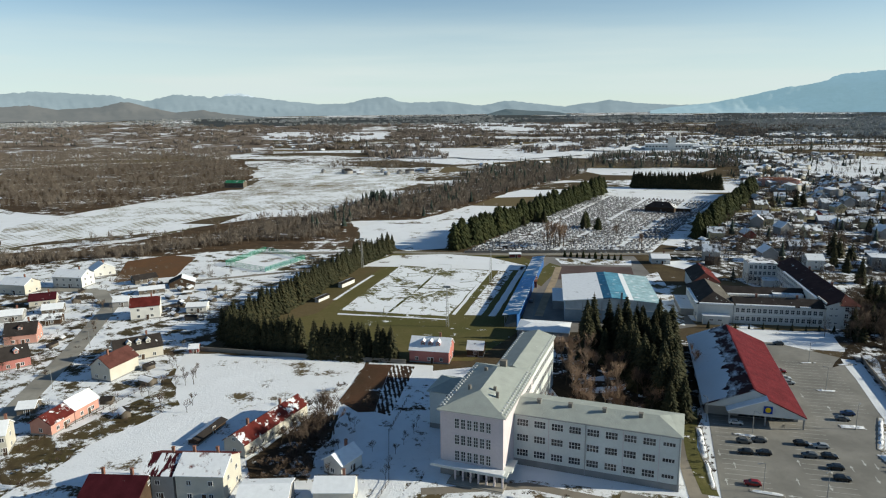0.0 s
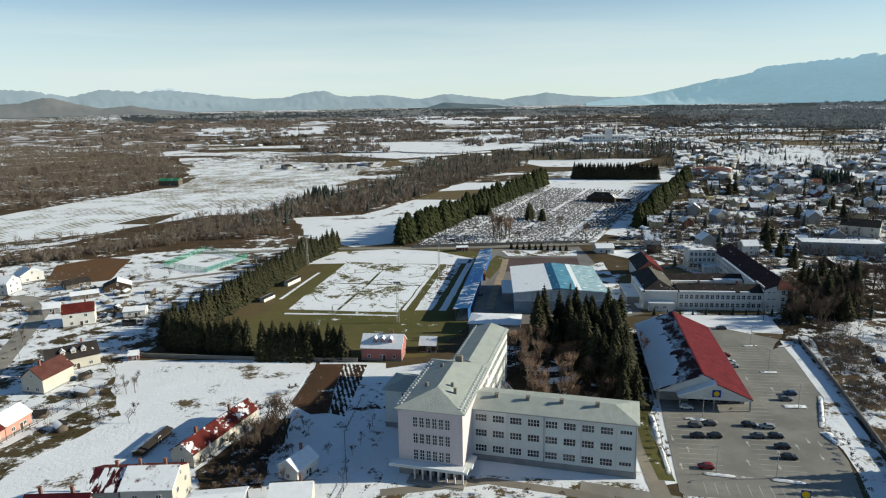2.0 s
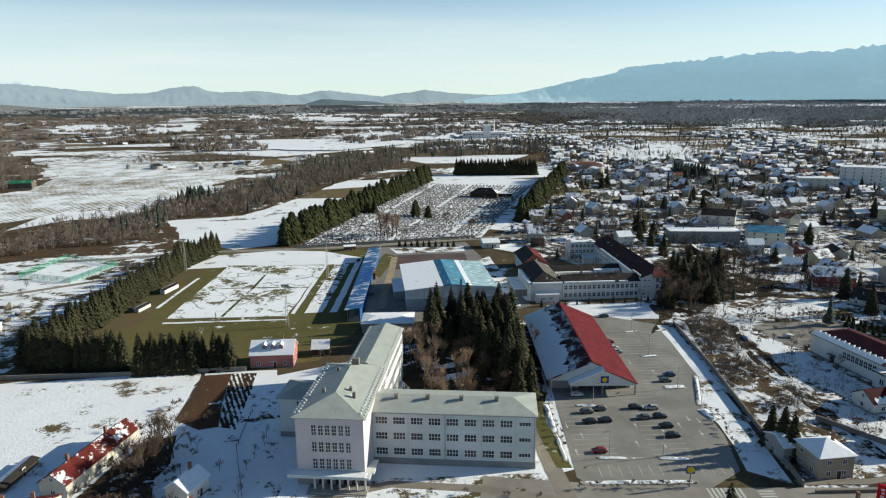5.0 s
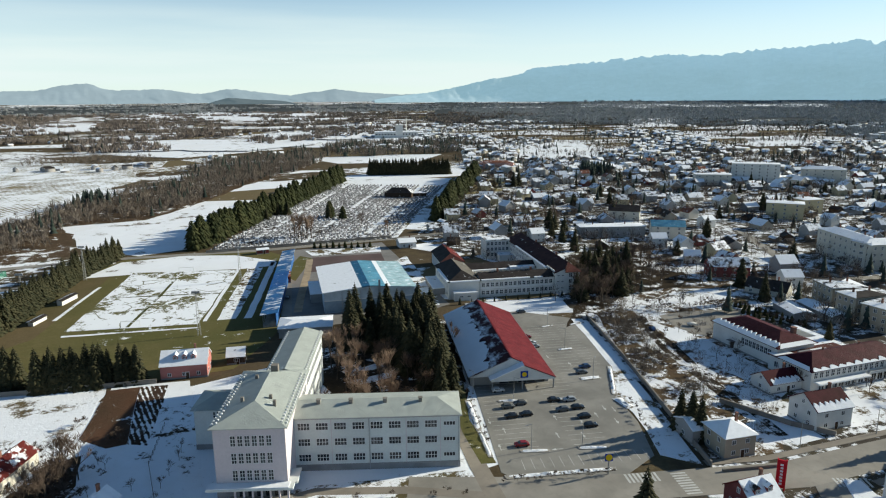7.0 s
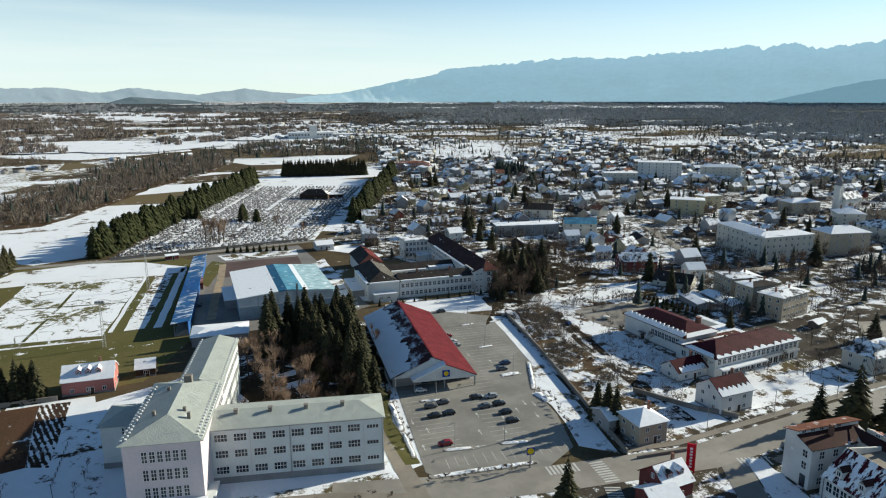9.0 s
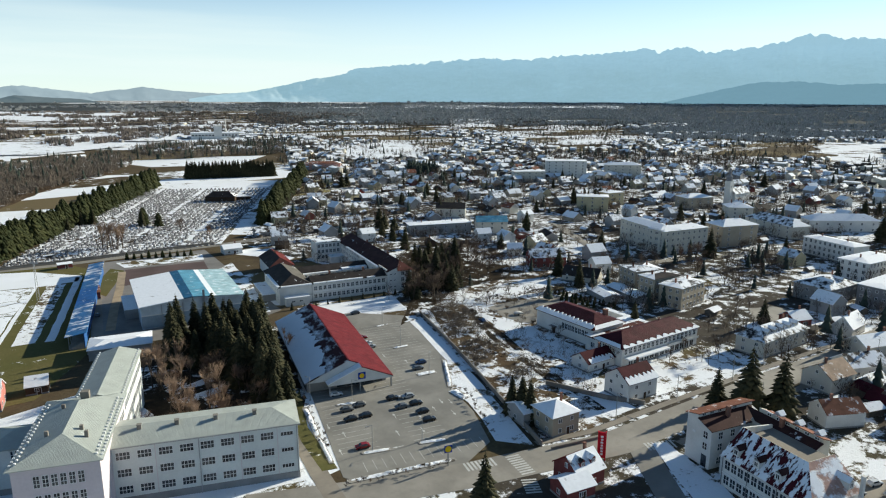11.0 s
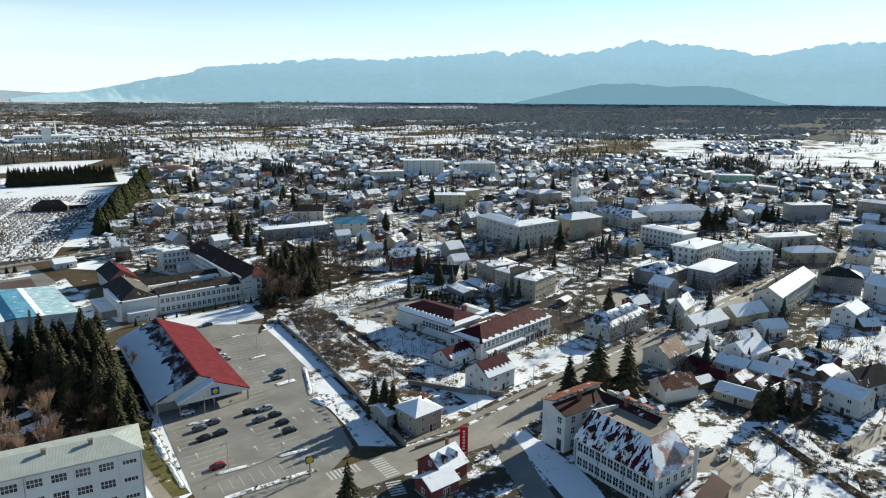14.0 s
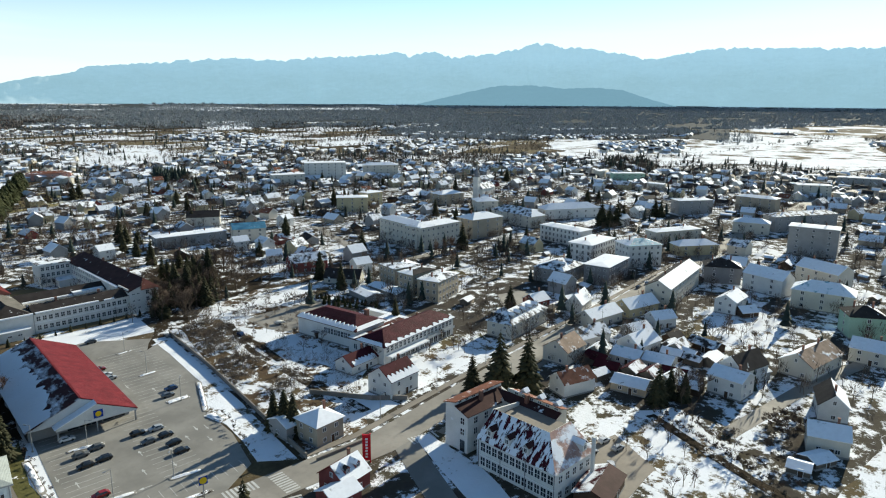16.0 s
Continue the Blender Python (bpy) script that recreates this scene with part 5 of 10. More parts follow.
    slab("east_roof_slope", [(49.3, 76.5, 9.9), (49.3, -1.7, 9.9), (54.6, -1.7, 11.9), (58.2, 4.5, 13.4), (58.2, 76.5, 13.4)], 0.2, r_brown, s)
    slab("hip_slope", [(54.6, -1.7, 9.95), (62.7, -1.7, 9.9), (58.2, 4.5, 13.4)], 0.2, r_rust, s)
    child("gable_infill", prism("gable_infill", [(50.0, 9.9), (54.5, 9.9), (54.5, 11.6)], -1.0, 0.2, 1, m_white), s)
    child("eave_snow", boxes("eave_snow", [(48.9, 10, 9.6, 50.3, 58, 10.1)], m_snowfield), s)
    for z in (1.5, 4.6, 7.5):
        for c in range(2):
            child("window", win, s, pose(57.4 + c * 2.4, -1.0 - e, z))
        child("window", window_mesh(1.2, 0.7, 2, 1, m_frame, False), s, pose(51.6, -1.0 - e, z + 0.6))
        child("window", window_mesh(1.2, 0.7, 2, 1, m_frame, False), s, pose(53.6, -1.0 - e, z + 0.6))
        for c in range(13):
            child("window", win, s, pose(50 - e, 40 + c * 2.7, z, 0, 0, -90))
    # flat-roofed north wing, court wing, red-roofed rear wing
    child("north_wing_wall", boxes("north_wing_wall", [(36, 71, 0, 50, 82, 10.6)], m_white), s)
    child("north_roof", boxes("north_roof", [(35.6, 70.6, 10.603, 49.997, 82.4, 11.0)], r_mixed), s)
    child("roof_snow", boxes("roof_snow", [(37, 71.2, 11.003, 47, 75, 11.15)], m_snowfield), s)
    for z in (1.6, 4.7, 7.8):
        for c in range(6):
            child("window", win, s, pose(37.4 + c * 2.2, 71 - e, z))
    child("low_link", boxes("low_link", [(42, 64, 0, 49.997, 70.997, 3.4)], m_white), s)
    child("low_link_roof", boxes("low_link_roof", [(41.7, 63.7, 3.403, 49.99, 70.99, 3.7)], r_bluesnow), s)
    child("court_wing_wall", boxes("court_wing_wall", [(14.2, 26, 0, 50, 37, 5.8)], m_white), s)
    slab("court_roof_slope", [(12, 25.4, 5.8), (50, 25.4, 5.8), (50, 31.5, 8.4), (14.5, 31.5, 8.4)], 0.2, r_dark, s)
    slab("court_roof_slope", [(50, 37.6, 5.8), (12, 37.6, 5.8), (14.5, 31.5, 8.4), (50, 31.5, 8.4)], 0.2, r_brown, s)
    child("eave_snow", boxes("eave_snow", [(17, 25.2, 5.7, 36, 26.6, 6.25)], m_snowfield), s)
    child("eave_snow", boxes("eave_snow", [(36.4, 25.2, 5.7, 49, 28.2, 6.9)], r_bluesnow), s)
    for c in range(12):
        child("window", win, s, pose(18 + c * 2.7, 26 - e, 3.2))
    child("rear_wing_wall", boxes("rear_wing_wall", [(5, 44, 0, 17, 70, 6.4)], m_white), s)
    slab("rear_west_slope", [(4.4, 70.6, 6.4), (4.4, 43.4, 6.4), (11, 48, 10.2), (11, 70.6, 10.2)], 0.2, r_dark, s)
    slab("rear_east_slope", [(17.6, 43.4, 6.4), (17.6, 70.6, 6.4), (11, 70.6, 10.2), (11, 48, 10.2)], 0.2, r_red, s, "bright red tiled slope")
    slab("rear_hip_slope", [(4.4, 43.4, 6.4), (17.6, 43.4, 6.4), (11, 48, 10.2)], 0.2, r_rust, s)
    chimneys(s, [(24, 4.9, 10.4), (40, 4.9, 10.4), (58.2, 20, 13), (58.2, 50, 13), (11, 60, 9.8)], 0.8, 1.4)
    return s


old_school()
house(-4.5, 234.5, -12, 14.6, 10, 4.8, 3.4, m_rose, (r_snow, r_snow), "small rose-red club house with three gables under a snowy roof", name="club_house", dorm=((-2.6, 0.2, 3.0), -1, (m_rose, r_snow)), chim=1)
house(12, 238, -12, 6, 6, 3, 2.2, m_wood, (r_snow, r_dark), "dark timber shed with a pointed snowy roof", name="shed", chim=0, category="shed", sides=("front",))

# ---------------- dining hall complex on the right ----------------


def street_palace():
    """A white U-shaped building with stepped roofs round a court and a steep roof from which the snow slides."""
    s = thing("street_building", 138.5, 94.5, -103, "white building with a steep dark red roof shedding snow", "building", "street houses")
    e = 0.012
    win = window_mesh(1.5, 1.9, 2, 2, m_frame, False)
    broad = window_mesh(1.62, 2.35, 2, 2, m_frame, False)
    high = window_mesh(1.3, 0.75, 2, 1, m_frame, False)
    # street wing: thin outer roof, a row of high windows, dark slope to the court
    child("street_wall", prism("street_wall", [(0, 0), (8.0, 0), (8.0, 10.4), (3.6, 11.9), (3.6, 13.0), (0, 12.0)], 0, 18, 1, m_white), s)
    slab("street_roof", [(-0.5, 18.5, 12.05), (-0.5, -0.5, 12.05), (4.1, -0.5, 13.3), (4.1, 18.5, 13.3)], 0.2, r_tile, s, "thin brick-red outer roof")
    slab("court_roof", [(3.62, 18.0, 12.1), (3.62, -0.4, 12.1), (8.5, -0.4, 10.4), (8.5, 13.2, 10.4)], 0.2, r_brown, s, "dark red slope towards the court")
    for y in (1.6, 4.2, 6.8, 9.4, 12.0):
        child("clerestory_window", high, s, pose(3.6 + e, y, 12.15, 0, 0, 90))
    for z in (1.0, 4.6, 7.6):
        child("window", win, s, pose(6.2, -e, z))
        for y in (3, 7, 11):
            child("window", win, s, pose(8.0 + e, y, z, 0, 0, 90))
    child("door", boxes("door", [(5.4, -0.1, 0.05, 7.0, -0.014, 3.2)], m_glass), s)
    child("plaque", boxes("plaque", [(2.0, -0.06, 7.6, 2.9, -0.003, 8.2)], m_frame), s)
    # low link and the front wing
    child("link_wall", boxes("link_wall", [(9.9, 1.5, 0, 13.997, 6.5, 4.6)], m_white), s)
    child("link_roof", boxes("link_roof", [(9.8, 1.2, 4.603, 13.997, 6.6, 4.9)], m_snowfield), s)
    child("window", win, s, pose(11.8, 1.5 - e, 1.2))
    child("front_wall", boxes("front_wall", [(14, -2.2, 0, 37, 12.9, 8)], m_white), s)
    child("band", boxes("band", [(13.9, -2.32, 7.4, 37.1, -2.203, 7.9)], m_frame), s)
    child("ledge", boxes("ledge", [(13.95, -2.36, 3.5, 37.05, -2.203, 3.75)], m_frame), s)
    for z in (0.8, 4.6):
        for k in range(12):
            child("window", broad, s, pose(15.4 + k * 1.86, -2.2 - e, z))
        for k in range(5):
            child("window", win, s, pose(37 + e, 0 + k * 2.7, z, 0, 0, 90))
    for x in (13.95, 21.0, 28.6, 36.9):
        child("downpipe", boxes("downpipe", [(x, -2.42, 0, x + 0.14, -2.28, 7.4)], m_darkgrey), s)
    slab("roof_slope", [(13.6, -2.9, 7.9), (37.6, -2.9, 7.9), (31.5, 2.8, 14.0), (14.5, 2.8, 14.0)], 0.25, r_streak, s, "dark red slope with sliding snow")
    slab("hip_slope", [(37.6, -2.9, 7.9), (37.6, 13.2, 7.9), (31.5, 11.0, 14.0), (31.5, 2.8, 14.0)], 0.25, r_pink, s, "faded pink end slope half under snow")
    child("side_gable", prism("side_gable", [(-2.2, 8.003), (12.9, 8.003), (12.9, 12.4), (2.9, 13.7)], 13.9, 14.3, 0, m_white), s)
    child("ridge_wall", boxes("ridge_wall", [(14.4, 2.85, 8.003, 31.4, 3.2, 13.8), (31.1, 3.203, 8.003, 31.45, 11.0, 13.75)], m_cream), s)
    child("terrace", boxes("terrace", [(14.4, 3.203, 8.003, 31.097, 12.9, 11.6)], m_path), s, label="bare sandy terrace roof")
    # rear wing with its own row of high windows
    child("rear_wall", prism("rear_wall", [(13.0, 0), (18, 0), (18, 12.6), (15.6, 13.5), (15.6, 12.3), (13.0, 11.2)], 8.003, 25.5, 0, m_cream), s)
    slab("rear_roof", [(9.4, 18.4, 12.7), (9.4, 15.2, 13.8), (25.8, 15.2, 13.8), (25.8, 18.4, 12.7)], 0.2, r_tile, s)
    slab("rear_court_roof", [(4.2, 15.58, 12.5), (9.4, 12.6, 11.25), (25.7, 12.6, 11.25), (25.7, 15.58, 12.5)][::1], 0.2, r_brown, s, "dark red slope towards the court")
    for k in range(6):
        child("clerestory_window", high, s, pose(11 + k * 2.6, 15.6 - e, 12.55))
    for k in range(3):
        x = 12.5 + k * 5.4
        dm = child("roof_gable", prism("roof_gable", [(-0.8, 0), (0.8, 0), (0.8, 0.7), (0, 1.5), (-0.8, 0.7)], 0, 1.6, 1, m_white), s, pose(x, 16.6, 12.7))
        slab("gable_roof", [(-0.95, -0.15, 0.7), (0, -0.15, 1.62), (0, 1.8, 1.62), (-0.95, 1.8, 0.7)][::-1], 0.12, r_snow, dm)
        slab("gable_roof", [(0.95, -0.15, 0.7), (0, -0.15, 1.62), (0, 1.8, 1.62), (0.95, 1.8, 0.7)], 0.12, r_snow, dm)
    child("chimney", boxes("chimney", [(38.2, 10.2, 0, 38.9, 10.9, 12.6), (38.1, 10.1, 12.603, 39.0, 11.0, 12.8)], m_white), s)
    for x, y in ((15.4, 14.6), (5.2, 8.0)):
        child("chimney", boxes("chimney", [(x - 0.45, y - 0.45, 11, x + 0.45, y + 0.45, 14.2)], m_chimney), s)
    for k in range(4):
        if k < 3:
            at = pose(17.2 + k * 5.6, -0.6, 9.2)
        else:
            at = pose(35.6, 9.2, 9.2, 0, 0, 90)
        dm = child("dormer", boxes("dormer", [(-0.8, -1.5, 0, 0.8, 2.2, 1.7)], m_white), s, at)
        slab("dormer_roof", [(-1.05, -1.7, 1.62), (0, -1.7, 2.6), (0, 2.4, 2.6), (-1.05, 2.4, 1.62)][::-1], 0.1, r_snow, dm)
        slab("dormer_roof", [(1.05, -1.7, 1.62), (0, -1.7, 2.6), (0, 2.4, 2.6), (1.05, 2.4, 1.62)], 0.1, r_brown, dm)
        child("window", window_mesh(1.0, 1.2, 2, 1, None, False), dm, pose(0, -1.512, 0.3))
    TAKEN.append((142, 76, 27))
    return s


street_palace()

# ---------------- mountains and hills round the plain ----------------


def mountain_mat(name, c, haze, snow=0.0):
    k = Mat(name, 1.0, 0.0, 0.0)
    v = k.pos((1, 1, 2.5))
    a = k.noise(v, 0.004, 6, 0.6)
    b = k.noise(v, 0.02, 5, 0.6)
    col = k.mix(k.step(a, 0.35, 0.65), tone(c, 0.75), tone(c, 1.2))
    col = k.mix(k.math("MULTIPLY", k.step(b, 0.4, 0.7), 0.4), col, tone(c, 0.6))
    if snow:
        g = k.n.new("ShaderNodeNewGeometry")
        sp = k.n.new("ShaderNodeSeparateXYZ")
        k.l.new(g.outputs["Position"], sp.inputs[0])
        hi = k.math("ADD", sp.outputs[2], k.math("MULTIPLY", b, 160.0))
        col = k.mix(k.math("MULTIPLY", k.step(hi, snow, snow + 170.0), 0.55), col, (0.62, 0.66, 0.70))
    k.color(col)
    # aerial haze in front of the range is put in as an even glow
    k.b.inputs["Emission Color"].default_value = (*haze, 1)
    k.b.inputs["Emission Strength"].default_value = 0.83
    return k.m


def ridge(name, crest, r_top, r_foot, material, label, z_foot=50.0, rug=0.16, step=0.13, jag=0.10):
    """A mountain range round the horizon: crest = (azimuth, elevation) in degrees as seen from the plain's middle."""
    az = np.arange(crest[0][0], crest[-1][0] + step, step)
    el = np.interp(az, [c[0] for c in crest], [c[1] for c in crest])
    rows = 14
    v, f = [], []
    for i, (a, e) in enumerate(zip(az, el)):
        top = 90 + math.tan(radians(e)) * r_top
        for j in range(rows):
            s = j / (rows - 1)
            spur = 0.45 - 1.3 * abs(noise.fractal((a * 0.42 + s * 0.35, s * 0.5, 7.3), 0.75, 2.1, 6))
            r = r_foot + (r_top - r_foot) * s + spur * 50 * math.sin(math.pi * min(1, s * 1.05))
            h = s ** 1.15
            h += rug * spur * math.sin(math.pi * s) + 0.0
            z = z_foot + (top - z_foot) * h
            if j == rows - 1:
                z = top + (top - z_foot) * jag * (0.55 - 1.6 * abs(noise.fractal((a * 0.9, 0.0, 1.7), 0.65, 2.1, 6)))
            v.append((r * math.sin(radians(a)), r * math.cos(radians(a)), z))
    n = len(az)
    for i in range(n - 1):
        for j in range(rows - 1):
            p = i * rows + j
            f.append((p, p + 1, p + rows + 1, p + rows))
    me = quick(name, v, f, material)
    me.polygons.foreach_set("use_smooth", [True] * len(me.polygons))
    return tagged(new(name, me), label, "mountain", kind="structure")


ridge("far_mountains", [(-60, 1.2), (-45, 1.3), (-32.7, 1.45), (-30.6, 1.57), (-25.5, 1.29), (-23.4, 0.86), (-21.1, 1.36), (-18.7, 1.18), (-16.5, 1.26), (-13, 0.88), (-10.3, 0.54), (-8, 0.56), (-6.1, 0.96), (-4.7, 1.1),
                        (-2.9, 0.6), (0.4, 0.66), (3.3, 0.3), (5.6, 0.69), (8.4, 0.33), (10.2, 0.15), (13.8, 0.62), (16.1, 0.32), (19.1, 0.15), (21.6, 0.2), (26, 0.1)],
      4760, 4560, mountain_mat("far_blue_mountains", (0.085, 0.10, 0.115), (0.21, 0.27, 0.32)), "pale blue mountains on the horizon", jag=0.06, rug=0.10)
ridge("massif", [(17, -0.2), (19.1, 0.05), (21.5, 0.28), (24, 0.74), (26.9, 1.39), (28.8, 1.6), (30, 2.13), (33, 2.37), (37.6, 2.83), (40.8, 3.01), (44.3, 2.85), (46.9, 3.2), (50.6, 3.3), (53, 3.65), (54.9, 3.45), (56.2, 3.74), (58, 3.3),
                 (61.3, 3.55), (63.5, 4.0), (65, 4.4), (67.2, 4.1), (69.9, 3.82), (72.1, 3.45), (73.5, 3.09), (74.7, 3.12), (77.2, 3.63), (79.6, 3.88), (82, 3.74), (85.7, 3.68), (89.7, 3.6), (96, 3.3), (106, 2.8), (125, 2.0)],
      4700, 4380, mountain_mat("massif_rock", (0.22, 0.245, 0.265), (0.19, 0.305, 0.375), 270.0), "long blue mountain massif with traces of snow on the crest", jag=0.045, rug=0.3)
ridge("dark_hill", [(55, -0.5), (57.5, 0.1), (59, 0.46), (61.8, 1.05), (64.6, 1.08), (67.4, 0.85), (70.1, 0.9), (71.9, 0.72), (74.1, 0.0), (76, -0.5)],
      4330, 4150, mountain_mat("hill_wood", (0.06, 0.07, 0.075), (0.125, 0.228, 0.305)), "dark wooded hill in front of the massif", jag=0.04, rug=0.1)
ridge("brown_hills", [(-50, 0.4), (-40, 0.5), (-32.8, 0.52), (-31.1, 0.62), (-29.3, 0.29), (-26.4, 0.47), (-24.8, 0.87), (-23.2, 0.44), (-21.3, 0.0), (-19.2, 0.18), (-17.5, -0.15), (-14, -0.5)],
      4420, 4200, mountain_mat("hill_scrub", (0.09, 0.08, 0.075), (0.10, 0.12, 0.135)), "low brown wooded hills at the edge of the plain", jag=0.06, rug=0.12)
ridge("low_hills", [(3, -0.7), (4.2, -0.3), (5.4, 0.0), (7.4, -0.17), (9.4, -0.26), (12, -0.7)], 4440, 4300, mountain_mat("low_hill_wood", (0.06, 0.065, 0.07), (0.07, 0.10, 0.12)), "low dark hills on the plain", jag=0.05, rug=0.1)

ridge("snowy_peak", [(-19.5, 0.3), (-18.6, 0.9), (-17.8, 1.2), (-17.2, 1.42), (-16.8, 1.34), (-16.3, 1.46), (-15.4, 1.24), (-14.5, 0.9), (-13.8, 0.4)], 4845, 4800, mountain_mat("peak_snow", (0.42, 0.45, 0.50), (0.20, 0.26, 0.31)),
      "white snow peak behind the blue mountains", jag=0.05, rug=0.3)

# ---------------- plants ----------------


def leaf_mat(name, c, c2, rough=0.9):
    k = Mat(name, rough, 0.0, 0.1)
    g = k.n.new("ShaderNodeNewGeometry")
    info = k.n.new("ShaderNodeObjectInfo")
    f = k.math("FRACT", k.math("ADD", g.outputs["Random Per Island"], info.outputs["Random"]))
    col = k.mix(f, c, c2)
    col = k.mix(k.math("MULTIPLY", k.step(k.noise(k.pos(), 0.06, 3), 0.35, 0.65), 0.5), col, tone(c, 0.65))
    k.color(col)
    return k.m


m_needles = leaf_mat("spruce_needles", (0.026, 0.030, 0.017), (0.062, 0.056, 0.030))
m_far_grey = leaf_mat("grey_beech_wood", (0.15, 0.125, 0.108), (0.23, 0.195, 0.17))
# distant woods: the haze before them is put into these pale bluish colours
m_haze_wood = leaf_mat("haze_tinted_beech_wood", (0.32, 0.33, 0.335), (0.37, 0.38, 0.385))
m_haze_pine = leaf_mat("haze_tinted_pines", (0.15, 0.175, 0.178), (0.20, 0.225, 0.225))
m_far_pine = leaf_mat("grey_green_pines", (0.04, 0.052, 0.046), (0.07, 0.085, 0.072))
m_cypress = leaf_mat("cypress_green", (0.024, 0.032, 0.014), (0.052, 0.054, 0.022))
m_bark = plain_mat("bark", (0.075, 0.058, 0.045), 0.95, size=0.4)
m_twig = leaf_mat("bare_twigs", (0.085, 0.062, 0.048), (0.15, 0.11, 0.085))
m_twig_red = leaf_mat("reddish_twigs", (0.14, 0.09, 0.065), (0.23, 0.155, 0.11))
m_birch = leaf_mat("birch_twigs", (0.24, 0.165, 0.12), (0.36, 0.26, 0.19))
m_wood_far = leaf_mat("winter_wood", (0.125, 0.104, 0.087), (0.220, 0.183, 0.150))
m_pine_far = leaf_mat("far_pines", (0.03, 0.042, 0.036), (0.05, 0.065, 0.052))


class Soup:
    """Many small triangles gathered into one mesh."""

    def __init__(self):
        self.v, self.t, self.m, self.n = [], [], [], 0

    def add(self, v, t, m=0):
        self.v.append(v)
        self.t.append(t + self.n)
        self.m.append(np.full(len(t), m, np.int32) if np.isscalar(m) else m)
        self.n += len(v)

    def put(self, shape, x, y, z, s, turn, m=None):
        v, t, mi = shape
        c, k = math.cos(turn), math.sin(turn)
        w = np.empty_like(v)
        sx = s if np.isscalar(s) else s[0]
        sz = s if np.isscalar(s) else s[1]
        w[:, 0] = (v[:, 0] * c - v[:, 1] * k) * sx + x
        w[:, 1] = (v[:, 0] * k + v[:, 1] * c) * sx + y
        w[:, 2] = v[:, 2] * sz + z
        self.add(w, t, mi if m is None else m)

    def mesh(self, name, mats):
        v = np.concatenate(self.v).astype(np.float32)
        t = np.concatenate(self.t).astype(np.int32)
        m = np.concatenate(self.m).astype(np.int32)
        me = bpy.data.meshes.new(name)
        me.vertices.add(len(v))
        me.vertices.foreach_set("co", v.ravel())
        me.loops.add(3 * len(t))
        me.loops.foreach_set("vertex_index", t.ravel())
        me.polygons.add(len(t))
        me.polygons.foreach_set("loop_start", np.arange(0, 3 * len(t), 3, dtype=np.int32))
        me.polygons.foreach_set("loop_total", np.full(len(t), 3, np.int32))
        for q in mats:
            me.materials.append(q)
        me.polygons.foreach_set("material_index", m)
        me.update(calc_edges=True)
        return me


def tube(soup, a, b, ra, rb, m=0, n=3):
    a, b = np.array(a, float), np.array(b, float)
    d = b - a
    d /= np.linalg.norm(d) + 1e-9
    u = np.cross(d, (0.3, 0.5, 0.81))
    u /= np.linalg.norm(u) + 1e-9
    w = np.cross(d, u)
    ring = [(math.cos(2 * math.pi * k / n), math.sin(2 * math.pi * k / n)) for k in range(n)]
    v = [a + (u * c + w * s) * ra for c, s in ring] + [b + (u * c + w * s) * rb for c, s in ring]
    t = []
    for k in range(n):
        j = (k + 1) % n
        t += [(k, j, n + j), (k, n + j, n + k)]
    soup.add(np.array(v), np.array(t), m)


def bare_tree(seed, h=9.0, spread=0.45, twigs=3, width=0.045):
    """Trunk and twig meshes of a leafless tree, grown by forking."""
    rng = random.Random(seed)
    trunk, crown = Soup(), Soup()

    def grow(p, d, length, r, level):
        q = p + d * length
        tube(trunk if level < 2 else crown, p, q, r, r * 0.6, 0, 4 if level == 0 else 3)
        if level >= 3:
            for _ in range(twigs):
                e = d + np.array([rng.gauss(0, 0.55), rng.gauss(0, 0.55), rng.uniform(-0.1, 0.6)])
                e /= np.linalg.norm(e)
                s = p + d * length * rng.uniform(0.3, 1.0)
                k = length * rng.uniform(0.7, 1.4)
                side = np.cross(e, (rng.random(), rng.random(), rng.random()))
                side /= np.linalg.norm(side) + 1e-9
                crown.add(np.array([s - side * width, s + side * width, s + e * k]), np.array([(0, 1, 2)]))
            return
        m = 4 if level == 0 else 3
        for i in range(m + (level > 0)):
            e = d * 0.9 + np.array([rng.gauss(0, spread), rng.gauss(0, spread), rng.uniform(0.0, 0.35)])
            e /= np.linalg.norm(e)
            s = p + d * length * (rng.uniform(0.55, 1.0) if i else 1.0)
            grow(s, e, length * rng.uniform(0.55, 0.8), r * 0.5, level + 1)
    grow(np.zeros(3), np.array([rng.gauss(0, 0.04), rng.gauss(0, 0.04), 1.0]), h * 0.36, h * 0.018, 0)
    return trunk, crown


